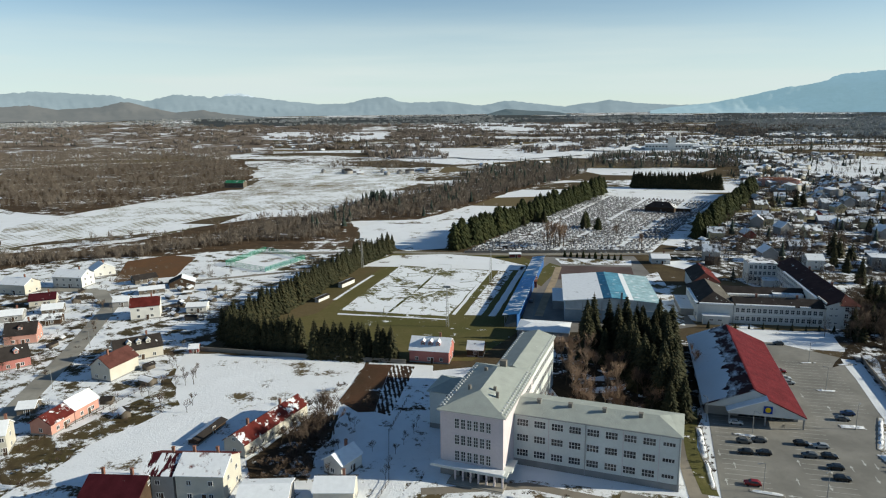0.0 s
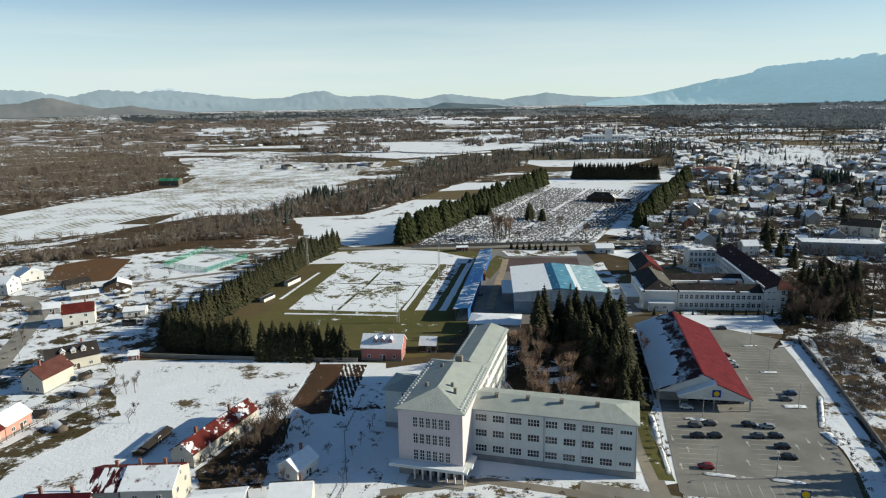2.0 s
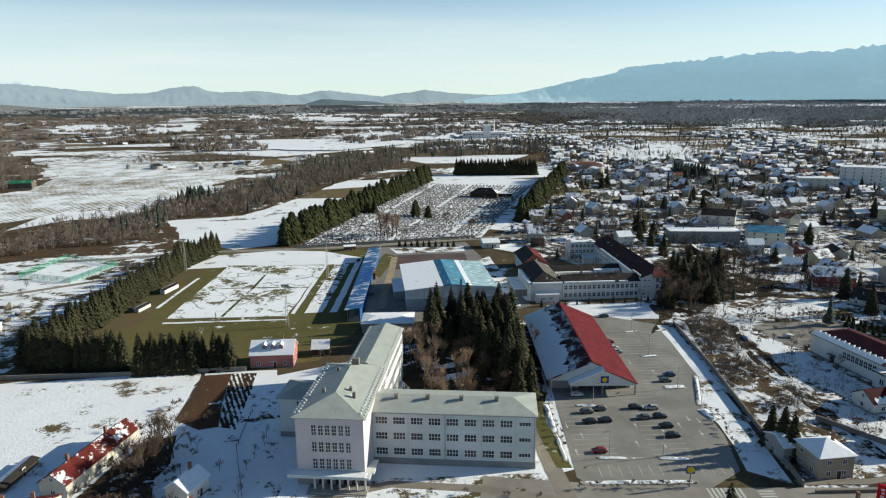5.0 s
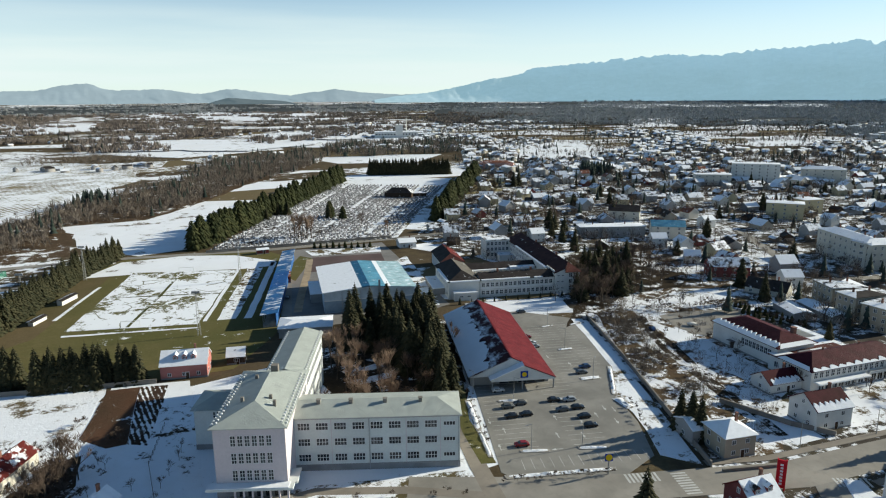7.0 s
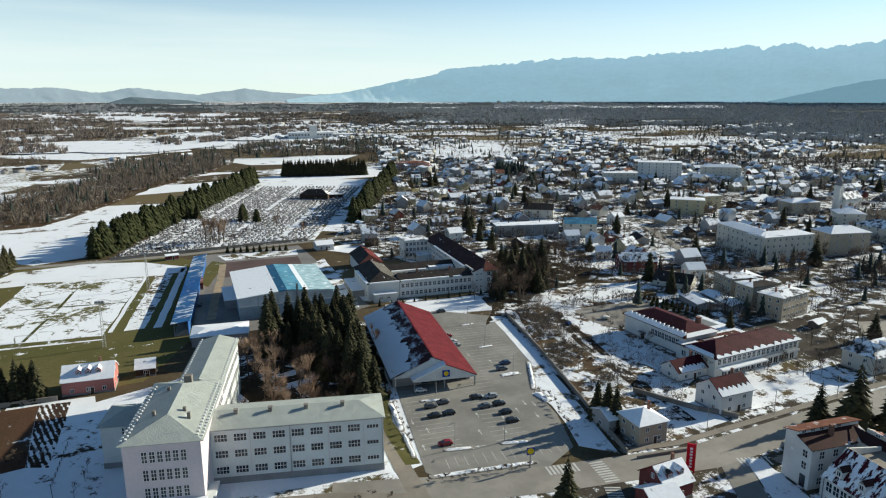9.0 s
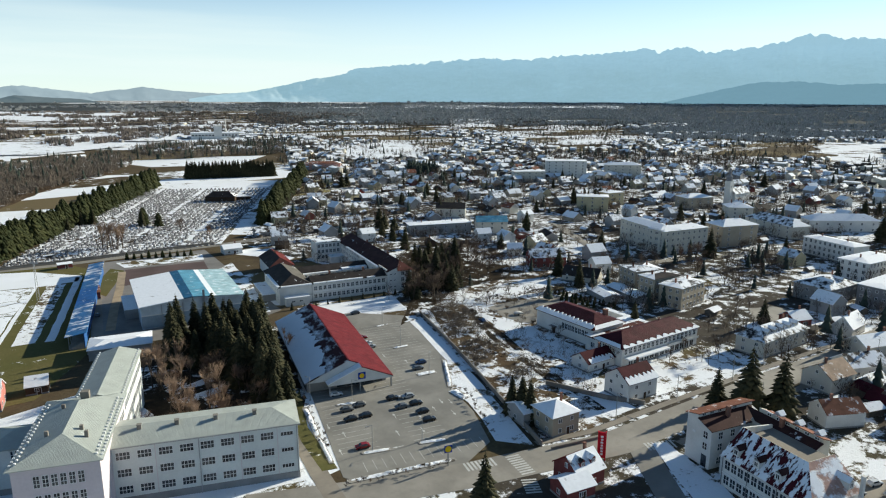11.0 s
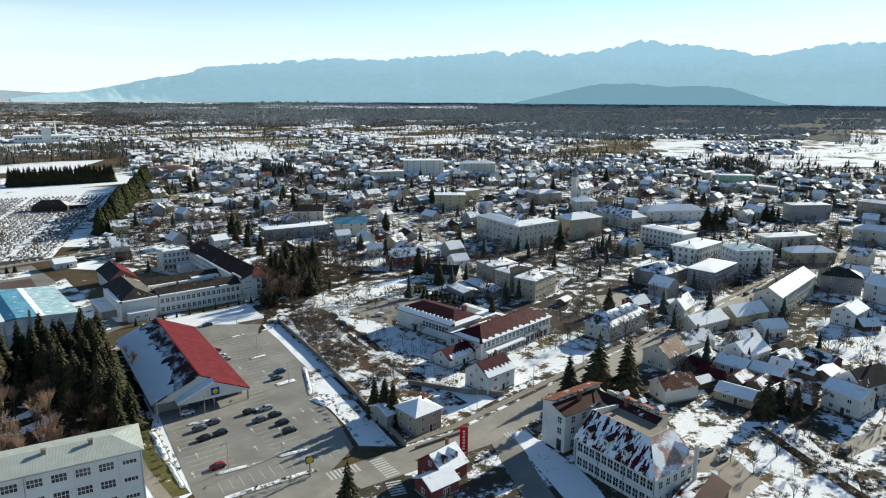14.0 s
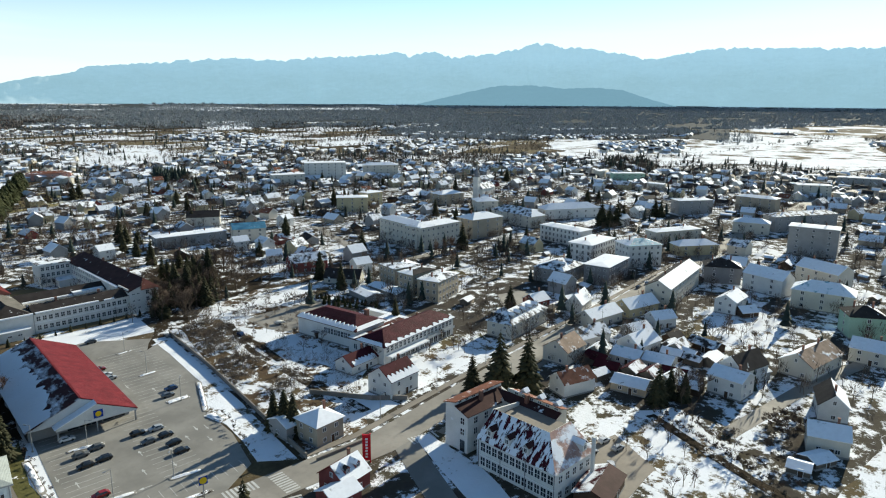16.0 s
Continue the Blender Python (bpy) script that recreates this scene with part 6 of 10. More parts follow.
def spruce(seed, h=14.0, r=3.0, tiers=15, per=10, droop=0.35, blunt=0.85):
    """Trunk and crown meshes of a spruce: tiers of ragged drooping boughs."""
    rng = random.Random(seed)
    trunk, crown = Soup(), Soup()
    tube(trunk, (0, 0, -0.2), (0, 0, h * 0.96), 0.02 * h, 0.01, 0, 5)
    for i in range(tiers):
        f = i / (tiers - 1)
        z = h * (0.07 + 0.90 * f)
        rr = r * (1 - f) ** blunt * rng.uniform(0.86, 1.12) + 0.12
        n = max(4, int(per * (1 - f * 0.55)))
        for k in range(n):
            a = 2 * math.pi * (k + rng.random() * 0.8) / n + i
            l = rr * rng.uniform(0.72, 1.18)
            d = np.array([math.cos(a), math.sin(a), 0])
            s = np.array([-math.sin(a), math.cos(a), 0]) * l * rng.uniform(0.24, 0.36)
            up = np.array([0, 0, 1.0])
            z0 = z + h / tiers * rng.uniform(0.2, 0.9)
            tip = d * l + up * (z - l * droop * rng.uniform(0.6, 1.3))
            root = up * z0
            mid = d * l * 0.55
            crown.add(np.array([root, mid + s + up * (z - l * droop * 0.55), tip, mid - s + up * (z - l * droop * 0.55), mid + up * (z + 0.12 * h / tiers)]),
                      np.array([(0, 1, 4), (1, 2, 4), (2, 3, 4), (3, 0, 4), (0, 3, 1), (1, 3, 2)]))
    return trunk, crown


def tree_kind(name, trunk, crown, bark, leaf, label, group):
    e = thing(name, 0, 0, 0, label, "tree", group)
    child("trunk", trunk.mesh("trunk", [bark]), e)
    child("crown", crown.mesh("crown", [leaf]), e)
    return e


KINDS = {}


def plant(kind, x, y, s=1.0, sz=None, z=0.0):
    """Sets a copy of a kind of tree; the first is the model itself."""
    models, used = KINDS[kind]
    i = prng.randrange(len(models))
    m = Matrix.LocRotScale((x, y, z), Euler((0, 0, prng.uniform(0, 6.283))), None)
    if i not in used:
        used.add(i)
        ob = models[i]
    else:
        ob = copy_thing(models[i], m)
    ob.matrix_basis = m @ Matrix.Diagonal((s, s, sz or s, 1.0))
    return ob


prng = random.Random(11)
KINDS["spruce"] = ([tree_kind("spruce", *spruce(k, 14, 2.9 + 0.25 * k, 21 + k, 16, 0.35, 0.66), m_bark, m_needles, "tall dark green spruce with drooping boughs", "spruces") for k in range(4)], set())
KINDS["cypress"] = ([tree_kind("conifer", *spruce(20 + k, 11, 3.3 + 0.25 * k, 18, 15, 0.6, 0.45), m_bark, m_cypress, "slim green conifer in a planted row", "planted conifers") for k in range(3)], set())
KINDS["bare"] = ([tree_kind("bare_tree", *bare_tree(40 + k, 9, 0.42, 5, 0.032), m_bark, m_twig, "leafless brown tree in winter", "bare trees") for k in range(4)], set())
KINDS["red"] = ([tree_kind("bare_tree", *bare_tree(60 + k, 11, 0.30, 6, 0.03), m_bark, m_twig_red, "leafless tree with reddish twigs", "reddish trees") for k in range(2)], set())
KINDS["fir"] = ([tree_kind("fir", *spruce(90 + k, 14, 4.0 + 0.3 * k, 17, 13, 0.28), m_bark, m_needles, "broad dark fir tree beside the street", "broad firs") for k in range(2)], set())
SHRUBS = [[np.concatenate(q) for q in zip(*[(np.concatenate(s.v), np.concatenate(s.t)) for s in bare_tree(70 + k, 4.5, 0.75, 5, 0.06)[1:]])] for k in range(3)]


def bushes(poly, count, s, label="tangled leafless bushes", line=None):
    """Leafless bushes in one mesh, over a patch or along a line."""
    soup = Soup()
    k = 0
    while k < count:
        if line:
            p = Vector(line[0]).lerp(Vector(line[1]), (k + 0.5) / count)
            x, y = p.x + prng.uniform(-0.5, 0.5), p.y + prng.uniform(-0.5, 0.5)
        else:
            xs, ys = [q[0] for q in poly], [q[1] for q in poly]
            x, y = prng.uniform(min(xs), max(xs)), prng.uniform(min(ys), max(ys))
            if not inside(x, y, poly):
                continue
        k += 1
        v, t = SHRUBS[prng.randrange(3)]
        soup.put((v, t, 0), x, y, 0.0, s * prng.uniform(0.7, 1.25), prng.uniform(0, 6.28), 0)
    tagged(new("bushes", soup.mesh("bushes", [m_twig])), label, "bushes", kind="stuff")


KINDS["birch"] = ([tree_kind("birch", *bare_tree(80 + k, 12, 0.26, 7, 0.03), m_bark, m_birch, "leafless birch with pale pinkish twigs", "birches") for k in range(2)], set())


def row(kind, a, b, step, s, wob=0.6, ds=0.18):
    a, b = Vector(a), Vector(b)
    n = max(1, int((b - a).length / step))
    for k in range(n + 1):
        p = a.lerp(b, k / n)
        q = s * prng.uniform(1 - ds, 1 + ds)
        plant(kind, p.x + prng.uniform(-wob, wob), p.y + prng.uniform(-wob, wob), q)


def fill(kind, poly, count, s, ds=0.25, avoid=None):
    xs, ys = [p[0] for p in poly], [p[1] for p in poly]
    k = 0
    while k < count:
        x, y = prng.uniform(min(xs), max(xs)), prng.uniform(min(ys), max(ys))
        if inside(x, y, poly):
            k += 1
            q = s * prng.uniform(1 - ds, 1 + ds)
            plant(kind, x, y, q)


# rows by the pitch, the copse, the cemetery hedges
row("spruce", (-84, 252), (-54, 242.5), 2.5, 1.0, 0.8, 0.10)
row("fir", (-82, 254), (-54, 244.5), 4.0, 0.98)
fill("red", [(52, 222), (60, 226), (70, 205), (70, 186), (60, 190)], 10, 1.0)
row("spruce", (-48, 237), (-20, 233), 2.3, 1.0, 0.8, 0.10)
row("spruce", (-87, 256), (-70, 308), 3.3, 1.02)
row("spruce", (-70, 308), (-50, 386), 3.2, 1.0)
row("fir", (-89, 260), (-73, 312), 5.0, 0.98)
row("fir", (-48, 238), (-20, 234), 4.2, 0.95)
row("spruce", (-50, 386), (-33, 428), 3.4, 0.95)
fill("spruce", [(50, 232), (57, 254), (80, 250), (86, 242), (78, 208), (71, 186), (66, 178), (64, 200), (60, 222)], 74, 1.2, 0.22)
fill("spruce", [(62, 178), (68, 176), (73, 194), (66, 198)], 6, 0.95)
fill("birch", [(28, 190), (36, 214), (44, 236), (54, 216), (58, 190), (44, 178)], 20, 1.05)
fill("red", [(30, 182), (36, 206), (64, 196), (70, 172), (50, 172)], 18, 0.85)
plant("red", 85.9, 219.1, 1.0)
bushes([(30, 182), (40, 232), (64, 226), (72, 180), (50, 172)], 30, 0.8)
row("cypress", (8, 430), (174, 722), 4.3, 1.66, 1.6)
row("cypress", (180, 461), (325, 698), 4.7, 1.66, 2.0)
row("spruce", (218, 764), (306, 735), 3.4, 1.38, 0.5, 0.08)
row("spruce", (220, 769), (306, 741), 4.4, 1.38, 0.5, 0.08)
row("cypress", (75.5, 405.0), (107, 393.5), 3.6, 0.36, 0.2)

# ---------------- village houses beside the meadow ----------------
V = "village houses"
r_spot = roof_mat("red_roof_with_snow_spots", RED, 0.24, edge=0.03)
house(-115.8, 222.6, -109, 13.0, 8.4, 5.2, 3.2, m_cream, (r_rust, r_rust), "cream village house with a brown gable roof", group=V)
house(-115.5, 239.6, 32, 16.5, 9.0, 4.4, 3.4, m_cream, (r_dark, r_mixed), "cream house with a dark roof and pointed dormers", group=V, dorm=((-3, 0.4, 3.6), -1, (m_cream, r_mixed)))
house(-134.1, 290.4, 18, 12.1, 9.0, 6.2, 2.8, m_white, (r_red, r_snow), "tall white house with a bright red roof", group=V)
house(-197.4, 347.5, -10, 17.1, 10.0, 6.0, 2.8, m_white, (r_snow, r_snow), "white two-storey farmhouse with a snowy roof", group=V)
house(-194.3, 371.7, -47, 10.0, 11.1, 4.2, 3.0, m_white, (r_snow, r_snow), "small white gabled barn under snow", group=V)
house(-218.9, 335.7, -14, 15.9, 10.0, 5.2, 2.6, m_cream, (r_snow, r_dark), "cream village house with a snowy roof", group=V)
house(-193.2, 312.3, 22, 11.3, 8.0, 3.2, 2.4, m_cream, (r_maroon, r_snow), "low house with a dark red roof", group=V)
house(-180.3, 297.9, 21, 8.6, 8.0, 2.8, 1.6, m_plank, (r_snow, r_snow), "low shed with a flat snowy roof", group=V, name="shed", category="shed", chim=0)
house(-170.2, 258.8, 18, 11.4, 10.0, 4.4, 3.6, m_pink, (r_dark, r_mixed), "pink house with a dark pointed roof", group=V, dorm=((0.0,), -1, (m_pink, r_dark)))
house(-157.7, 232.0, 39, 9.8, 10.0, 4.0, 3.4, m_rose, (r_dark, r_mixed), "rose-red house with a dark roof", group=V, dorm=((1.0,), -1, (m_rose, r_mixed)))
house(-114.5, 181.4, 78, 9.0, 7.0, 3.6, 2.2, m_pink, (r_spot, r_spot), "long low pink house with a rusty tiled roof", group=V, chim=0)
house(-112.3, 190.9, 75, 9.5, 7.0, 3.8, 2.4, m_pink, (r_snow, r_snow), "low pink house end with a white roof", group=V, chim=0)
house(-128.3, 192.8, 12, 5.0, 6.0, 2.4, 1.2, m_plank, (r_snow, r_snow), "small grey shed with a snowy roof", group=V, name="shed", category="shed", chim=0)
house(-120.2, 169.5, 18, 1.9, 8.0, 6.0, 2.4, m_cream, (r_snow, r_snow), "cream house wall beside the lane", group=V)
house(-162.5, 353.5, 43, 11.9, 7.0, 2.6, 1.8, m_plank, (r_dark, r_mixed), "weathered timber barn with a dark roof", group=V, name="barn", category="barn", chim=0)
house(-149.4, 332.0, 24, 12.2, 7.0, 2.4, 1.0, m_plank, (r_snow, r_snow), "long low shed under snow", group=V, name="shed", category="shed", chim=0)
house(-138.3, 344.2, -71, 9.0, 12.5, 2.8, 2.6, m_wood, (r_dark, r_bluesnow), "dark timber barn with a steep roof", group=V, name="barn", category="barn", chim=0)
house(-113.9, 298.6, 9, 8.9, 7.0, 3.0, 1.0, m_white, (r_snow, r_snow), "low white shed under snow", group=V, name="shed", category="shed", chim=0)
house(-95.7, 243.9, 9, 3.3, 4.0, 2.2, 1.0, m_brick, (r_snow, r_spot), "small red garden shed in snow", group=V, name="shed", category="shed", chim=0)
house(-153.8, 309.1, 13, 6.9, 7.0, 2.8, 1.5, m_grey, (r_snow, r_dark), "small grey shed by the road", group=V, name="shed", category="shed", chim=0)
house(-193.1, 288.4, 20, 8.7, 8.0, 3.0, 1.6, m_grey, (r_snow, r_snow), "low grey house with a white roof", group=V)
house(-173.9, 281.4, 16, 12.2, 7.0, 2.8, 1.6, m_wood, (r_mixed, r_mixed), "dark shed with patchy snow", group=V, name="shed", category="shed", chim=0)
house(-50.4, 176.7, 65, 27.7, 7.0, 4.0, 2.3, m_cream, (r_spot, r_spot), "long low cream stable with a red roof", group=V, name="stable", chim=2)
house(-67.7, 176.5, 74, 13.3, 3.0, 1.6, 0.5, m_wood, (r_dark, r_snow), "low dark lean-to shed beside the stable", group=V, name="shed", category="shed", chim=0, sides=())
house(-57.3, 148.0, -4, 11.5, 11, 7.0, 2.6, m_cream, (r_snow_red, r_red), "cream two-storey house, its red roof half under snow", group=V, chim=2)
house(-67.5, 148.8, -4, 7.8, 11, 6.8, 2.4, m_grey, (r_streak, r_red), "grey house end with a streaky red roof", group=V, chim=1)
house(-41.4, 139.7, 2, 11.3, 8.0, 5.0, 1.2, m_grey, (r_snow, r_snow), "low building with a flat white roof", group=V, chim=0)
house(-25.8, 142.4, -1, 9.2, 7.0, 4.6, 1.8, m_cream, (r_snow, r_dark), "cream house with a white roof", group=V)
house(-26.2, 156.7, 56, 7.7, 6.0, 3.8, 2.0, m_white, (r_snow, r_snow), "small white house under snow", group=V)
house(-76.5, 143.0, -4, 14.0, 10.0, 4.4, 2.6, m_wood, (r_maroon, r_snow), "dark house with a red-brown roof", group=V, chim=2)
house(-251.2, 815.1, -6, 23.4, 12.0, 6.0, 2.5, m_plank, (roof_mat("green_sheet_roof", (0.03, 0.16, 0.09), 0.1), r_snow), "long farm hall with a green roof", group=V, name="farm_hall", category="barn", chim=0, sides=())

# ---------------- buildings beside the main street ----------------
S = "street houses"
house(252.5, 254.1, -29, 19.5, 10.0, 6.0, 3.6, m_brick, (r_mixed, r_dark), "red brick two-storey house with a dark snowy roof", group=S)
house(245.8, 222.5, -65, 17.9, 9.0, 3.2, 3.6, m_cream, (r_dark, r_snow), "long cream house with a steep dark roof", group=S)
house(256.9, 283.4, -40, 8.4, 9.0, 4.4, 2.6, m_cream, (r_snow, r_mixed), "cream house with snow on its roof", group=S)


def eave_lobes(parent, L, W, eave, rise, n=7, over=0.5, reach=0.30):
    """Snow left along the lower edge of the front slope, in rounded lobes."""
    k = rise / (W / 2)
    v, f = [], []
    steps = n * 8
    for i in range(steps + 1):
        x = -L / 2 - 0.3 + (L + 0.6) * i / steps
        q = reach + 0.16 * abs(math.sin(math.pi * i / 8)) + 0.10 * noise.noise((x * 0.6, 0.0, L))
        for s, lift in ((0.0, 0.22), (0.0, 0.40), (q * 0.85, 0.42), (q, 0.22)):
            y = -W / 2 - over + s * (W / 2 + over)
            v.append((x, y, eave - over * k + (y + W / 2 + over) * k + lift))
    for i in range(steps):
        a = i * 4
        f += [(a, a + 4, a + 5, a + 1), (a + 1, a + 5, a + 6, a + 2), (a + 2, a + 6, a + 7, a + 3)]
    child("eave_snow", quick("eave_snow", v, f, m_snowfield), parent, label="scalloped rim of snow above the eaves")


r_hall = roof_mat("dark_maroon_sheet_roof", (0.060, 0.013, 0.018), 0.0, ribs=0.8, rough=0.6)


def dining_hall():
    """A white hall with a hipped maroon roof, snow sliding off its lower edge."""
    s = thing("school_hall", 186.2, 172.5, -93, "white school hall with a hipped dark red roof", "school")
    L, W, H, R = 30.0, 16.0, 7.3, 2.7
    walls(s, L, W, H, R, m_white, True, 0.6)
    hip_roof(s, L, W, H, R, (r_hall,) * 4, 0.9, 7.0)
    eave_lobes(s, L - 1.0, W, H, R, 14, 0.85, 0.22)
    slab("eave_snow", [(L / 2 + 0.95, -W / 2, H - 0.05), (L / 2 + 0.95, W / 2, H - 0.05), (L / 2 - 0.9, W / 2 - 2, H + 0.75), (L / 2 - 0.9, -W / 2 + 2, H + 0.75)], 0.16, m_snowfield, s)
    for k in range(8):
        child("window", window_mesh(1.55, 2.3, 2, 2, m_frame, False), s, pose(-0.2 + k * 1.72, -W / 2 - 0.012, 3.4))
    door_on(s, -5.0, -W / 2 - 0.012, 0, 1.8, 2.4)
    child("door_canopy", boxes("door_canopy", [(-6.4, -W / 2 - 1.6, 2.9, -3.6, -W / 2, 3.1)], m_darkgrey), s)
    windows_on(s, -6, 6, "right", L / 2 + 0.012, [3.6], 3, 1.6, 1.8, 2, 1)
    child("flue", boxes("flue", [(8.0, 4.4, H + 0.5, 9.4, 5.8, H + 3.4), (7.85, 4.25, H + 3.4, 9.55, 5.95, H + 3.6)], m_chimney), s)


def dining_wing():
    """The two-storey front wing: a band of windows above, glass and canopy below."""
    s = thing("school_wing", 191.2, 144.6, -4, "white two-storey school wing with a long dark red roof", "school")
    L, W, H, R = 40.0, 12.5, 7.4, 2.9
    walls(s, L, W, H, R, m_white, True, 0.5)
    hip_roof(s, L, W, H, R, (r_hall,) * 4, 0.9, 6.2)
    eave_lobes(s, L - 0.6, W, H, R, 12, 0.88, 0.05)
    slab("eave_snow", [(-L / 2 - 0.95, W / 2, H - 0.1), (-L / 2 - 0.95, -W / 2, H - 0.1), (-L / 2 + 0.6, -W / 2 + 1.5, H + 0.62), (-L / 2 + 0.6, W / 2 - 1.5, H + 0.62)], 0.16, m_snowfield, s)
    for k in range(17):
        child("window", window_mesh(1.5, 2.0, 2, 2, m_frame, False), s, pose(-L / 2 + 1.8 + k * 2.27, -W / 2 - 0.012, 4.5))
    for k in range(13):
        child("window", window_mesh(2.2, 2.5, 2, 1, m_frame, False), s, pose(-L / 2 + 4.5 + k * 2.7, -W / 2 - 0.012, 0.4))
    cn = child("canopy", boxes("canopy", [(-L / 2 + 1.0, -W / 2 - 2.6, 3.25, 2.0, -W / 2 - 0.02, 3.55)], m_frame), s)
    child("canopy_snow", boxes("canopy_snow", [(-L / 2 + 1.1, -W / 2 - 2.5, 3.553, 1.9, -W / 2 - 0.1, 3.72)], m_snowfield), cn)
    for k in range(5):
        child("column", boxes("column", [(-L / 2 + 1.6 + k * 4.7, -W / 2 - 2.45, 0, -L / 2 + 1.85 + k * 4.7, -W / 2 - 2.2, 3.25)], m_metal), s)
    child("balcony_rail", boxes("balcony_rail", [(3.0, -W / 2 - 1.0, 3.3, L / 2 - 0.5, -W / 2 - 0.02, 3.5), (3.0, -W / 2 - 1.05, 3.503, L / 2 - 0.5, -W / 2 - 0.95, 4.2)], m_white), s)
    for k in range(3):
        child("window", window_mesh(1.7, 1.9, 2, 2, m_frame, False), s, pose(-L / 2 - 0.012, 4.0 - k * 2.3, 4.5, 0, 0, -90))
    chimneys(s, [(6, 0.3, H + R), (-9, 0.3, H + R)], 0.5, 0.8)


def dining_link():
    """Low flat-roofed rooms between hall and wing, their roofs partly white."""
    s = thing("school_link", 187.0, 154.6, -4, "low flat-roofed link with red-brown roofs and strips of snow", "school")
    child("wall", boxes("wall", [(-12, -3.9, 0, 16, 3.9, 5.0)], m_white), s)
    child("roof_deck", boxes("roof_deck", [(-12.4, -3.897, 5.003, 16.4, 4.2, 5.35)], r_rust), s)
    child("roof_snow", boxes("roof_snow", [(-12.2, 0.8, 5.353, -5, 4.1, 5.55)], m_snowfield), s)
    child("roof_snow", boxes("roof_snow", [(2.5, -3.0, 5.353, 9.0, 1.5, 5.6)], m_snowfield), s)
    child("rooflight", boxes("rooflight", [(-3.5, -2.6, 5.353, 1.5, 0.6, 6.1)], m_darkgrey), s)
    child("rear_room_wall", boxes("rear_room_wall", [(8, 3.903, 0, 20, 12, 4.4)], m_white), s)
    child("rear_room_roof", boxes("rear_room_roof", [(7.7, 3.906, 4.403, 20.3, 12.3, 4.7)], r_snow), s)
    child("parapet_wall", boxes("parapet_wall", [(18.5, -4, 0, 20.5, 24, 4.2)], m_white), s)
    child("parapet_snow", boxes("parapet_snow", [(18.2, -4.2, 4.203, 20.8, 24.2, 4.45)], m_snowfield), s)
    for x in (-10, -7, -4):
        child("window", window_mesh(1.8, 2.0, 2, 1, m_frame, False), s, pose(-12 - 0.012, x * 0.25 + 1.5, 1.6, 0, 0, -90))


dining_hall()
dining_wing()
dining_link()
TAKEN += [(186, 172, 18), (181, 144, 14), (200, 144, 14), (190, 156, 14)]

eave_lobes(house(157.5, 126.0, -7, 12, 10, 6.0, 3.4, m_white, (r_maroon, r_maroon), "white house with a steep dark red roof", group=S), 12, 10, 6.0, 3.4)
eave_lobes(house(165.0, 147.1, -5, 12.3, 8.0, 3.4, 2.6, m_white, (r_maroon, r_maroon), "low white house with snow along its eaves", group=S), 10, 8, 3.4, 2.6)
house(122.6, 124.6, -8, 9, 9, 6.0, 2.2, m_beige, (r_snow, r_snow, r_snow, r_snow), "beige house with a snowy hipped roof", hip=True, group=S)
house(119.5, 133.5, -8, 6.5, 8, 4.0, 1.6, m_grey, (r_bluesnow, r_snow), "low side building with a snowy roof", group=S, chim=0)
house(108.0, 103.2, -4, 8.3, 8.5, 4.2, 3.2, m_brick, (r_snow, r_red), "red brick shop with a steep snowy roof and dormers", group=S, dorm=((-1.8, 1.6), -1, (m_brick, r_mixed)))
house(102.5, 100.2, -11, 7.9, 6.5, 3.2, 1.6, m_brick, (r_snow, r_snow), "low red brick annex under snow", group=S, chim=0)
house(137.3, 51.6, 2, 13, 8, 3.2, 1.6, m_wood, (r_brown, r_mixed_red), "dark low garage roof beside the yard", group=S, name="garage", category="garage", chim=0, sides=())
house(231.5, 119.5, -4, 28, 11, 6.2, 3.4, m_cream, (r_mixed, r_snow), "cream two-storey house with dormers and a snowy roof", hip=True, group=S, dorm=((-9, -4.5, 0, 4.5, 9), -1, (m_cream, r_snow)))
house(313.5, 79.5, -2, 49, 11, 9.5, 3.2, m_cream, (r_snow, r_dark), "long cream apartment house with a snowy roof", group=S, chim=5, category="apartment house")
house(312, 136.0, -6, 22, 17, 7.2, 3.2, m_grey, (r_mixed, r_snow), "grey two-storey house with a broken roofline", hip=True, group=S, dorm=((-5, 3), -1, (m_grey, r_snow)))
house(269.9, 108.8, -178, 13.0, 7.2, 4.0, 4.0, m_white, (r_snow, r_snow), "white gabled house with a steep snowy roof", group=S)
house(263.1, 126.1, -19, 8.7, 8.0, 3.4, 2.6, m_brick, (r_snow, r_mixed), "small brick house under snow", group=S)
house(211.5, 91.4, -189, 12.0, 9.8, 5.2, 3.4, m_cream, (r_tan, r_tan), "cream house with a faded tile roof", group=S)
house(188.1, 78.9, -209, 12.0, 7.4, 4.6, 2.6, m_white, (r_snow_red, r_tile), "white house with a red roof half under snow", group=S)
house(193.5, 80.4, -31, 7.8, 7.0, 2.8, 1.6, m_plank, (r_snow, r_maroon), "low timber outhouse with a dark red roof", group=S, chim=0)
house(213.6, 36.8, -105, 10.7, 9.0, 6.2, 2.0, m_white, (r_snow, r_snow), "white two-storey house with a snowy roof", group=S)
house(226.1, 35.3, -25, 13.3, 9.0, 6.0, 3.8, m_white, (r_dark, r_mixed), "house with a steep dark roof", group=S)
house(248.5, 17.4, -20, 21.9, 11.0, 5.0, 3.4, m_cream, (r_tan, r_snow), "long cream house with a faded tile roof", group=S, chim=2)
house(214.8, 9.5, -171, 13.0, 7.6, 5.0, 3.4, m_white, (r_dark, r_snow), "white house with a dark gable roof", group=S)
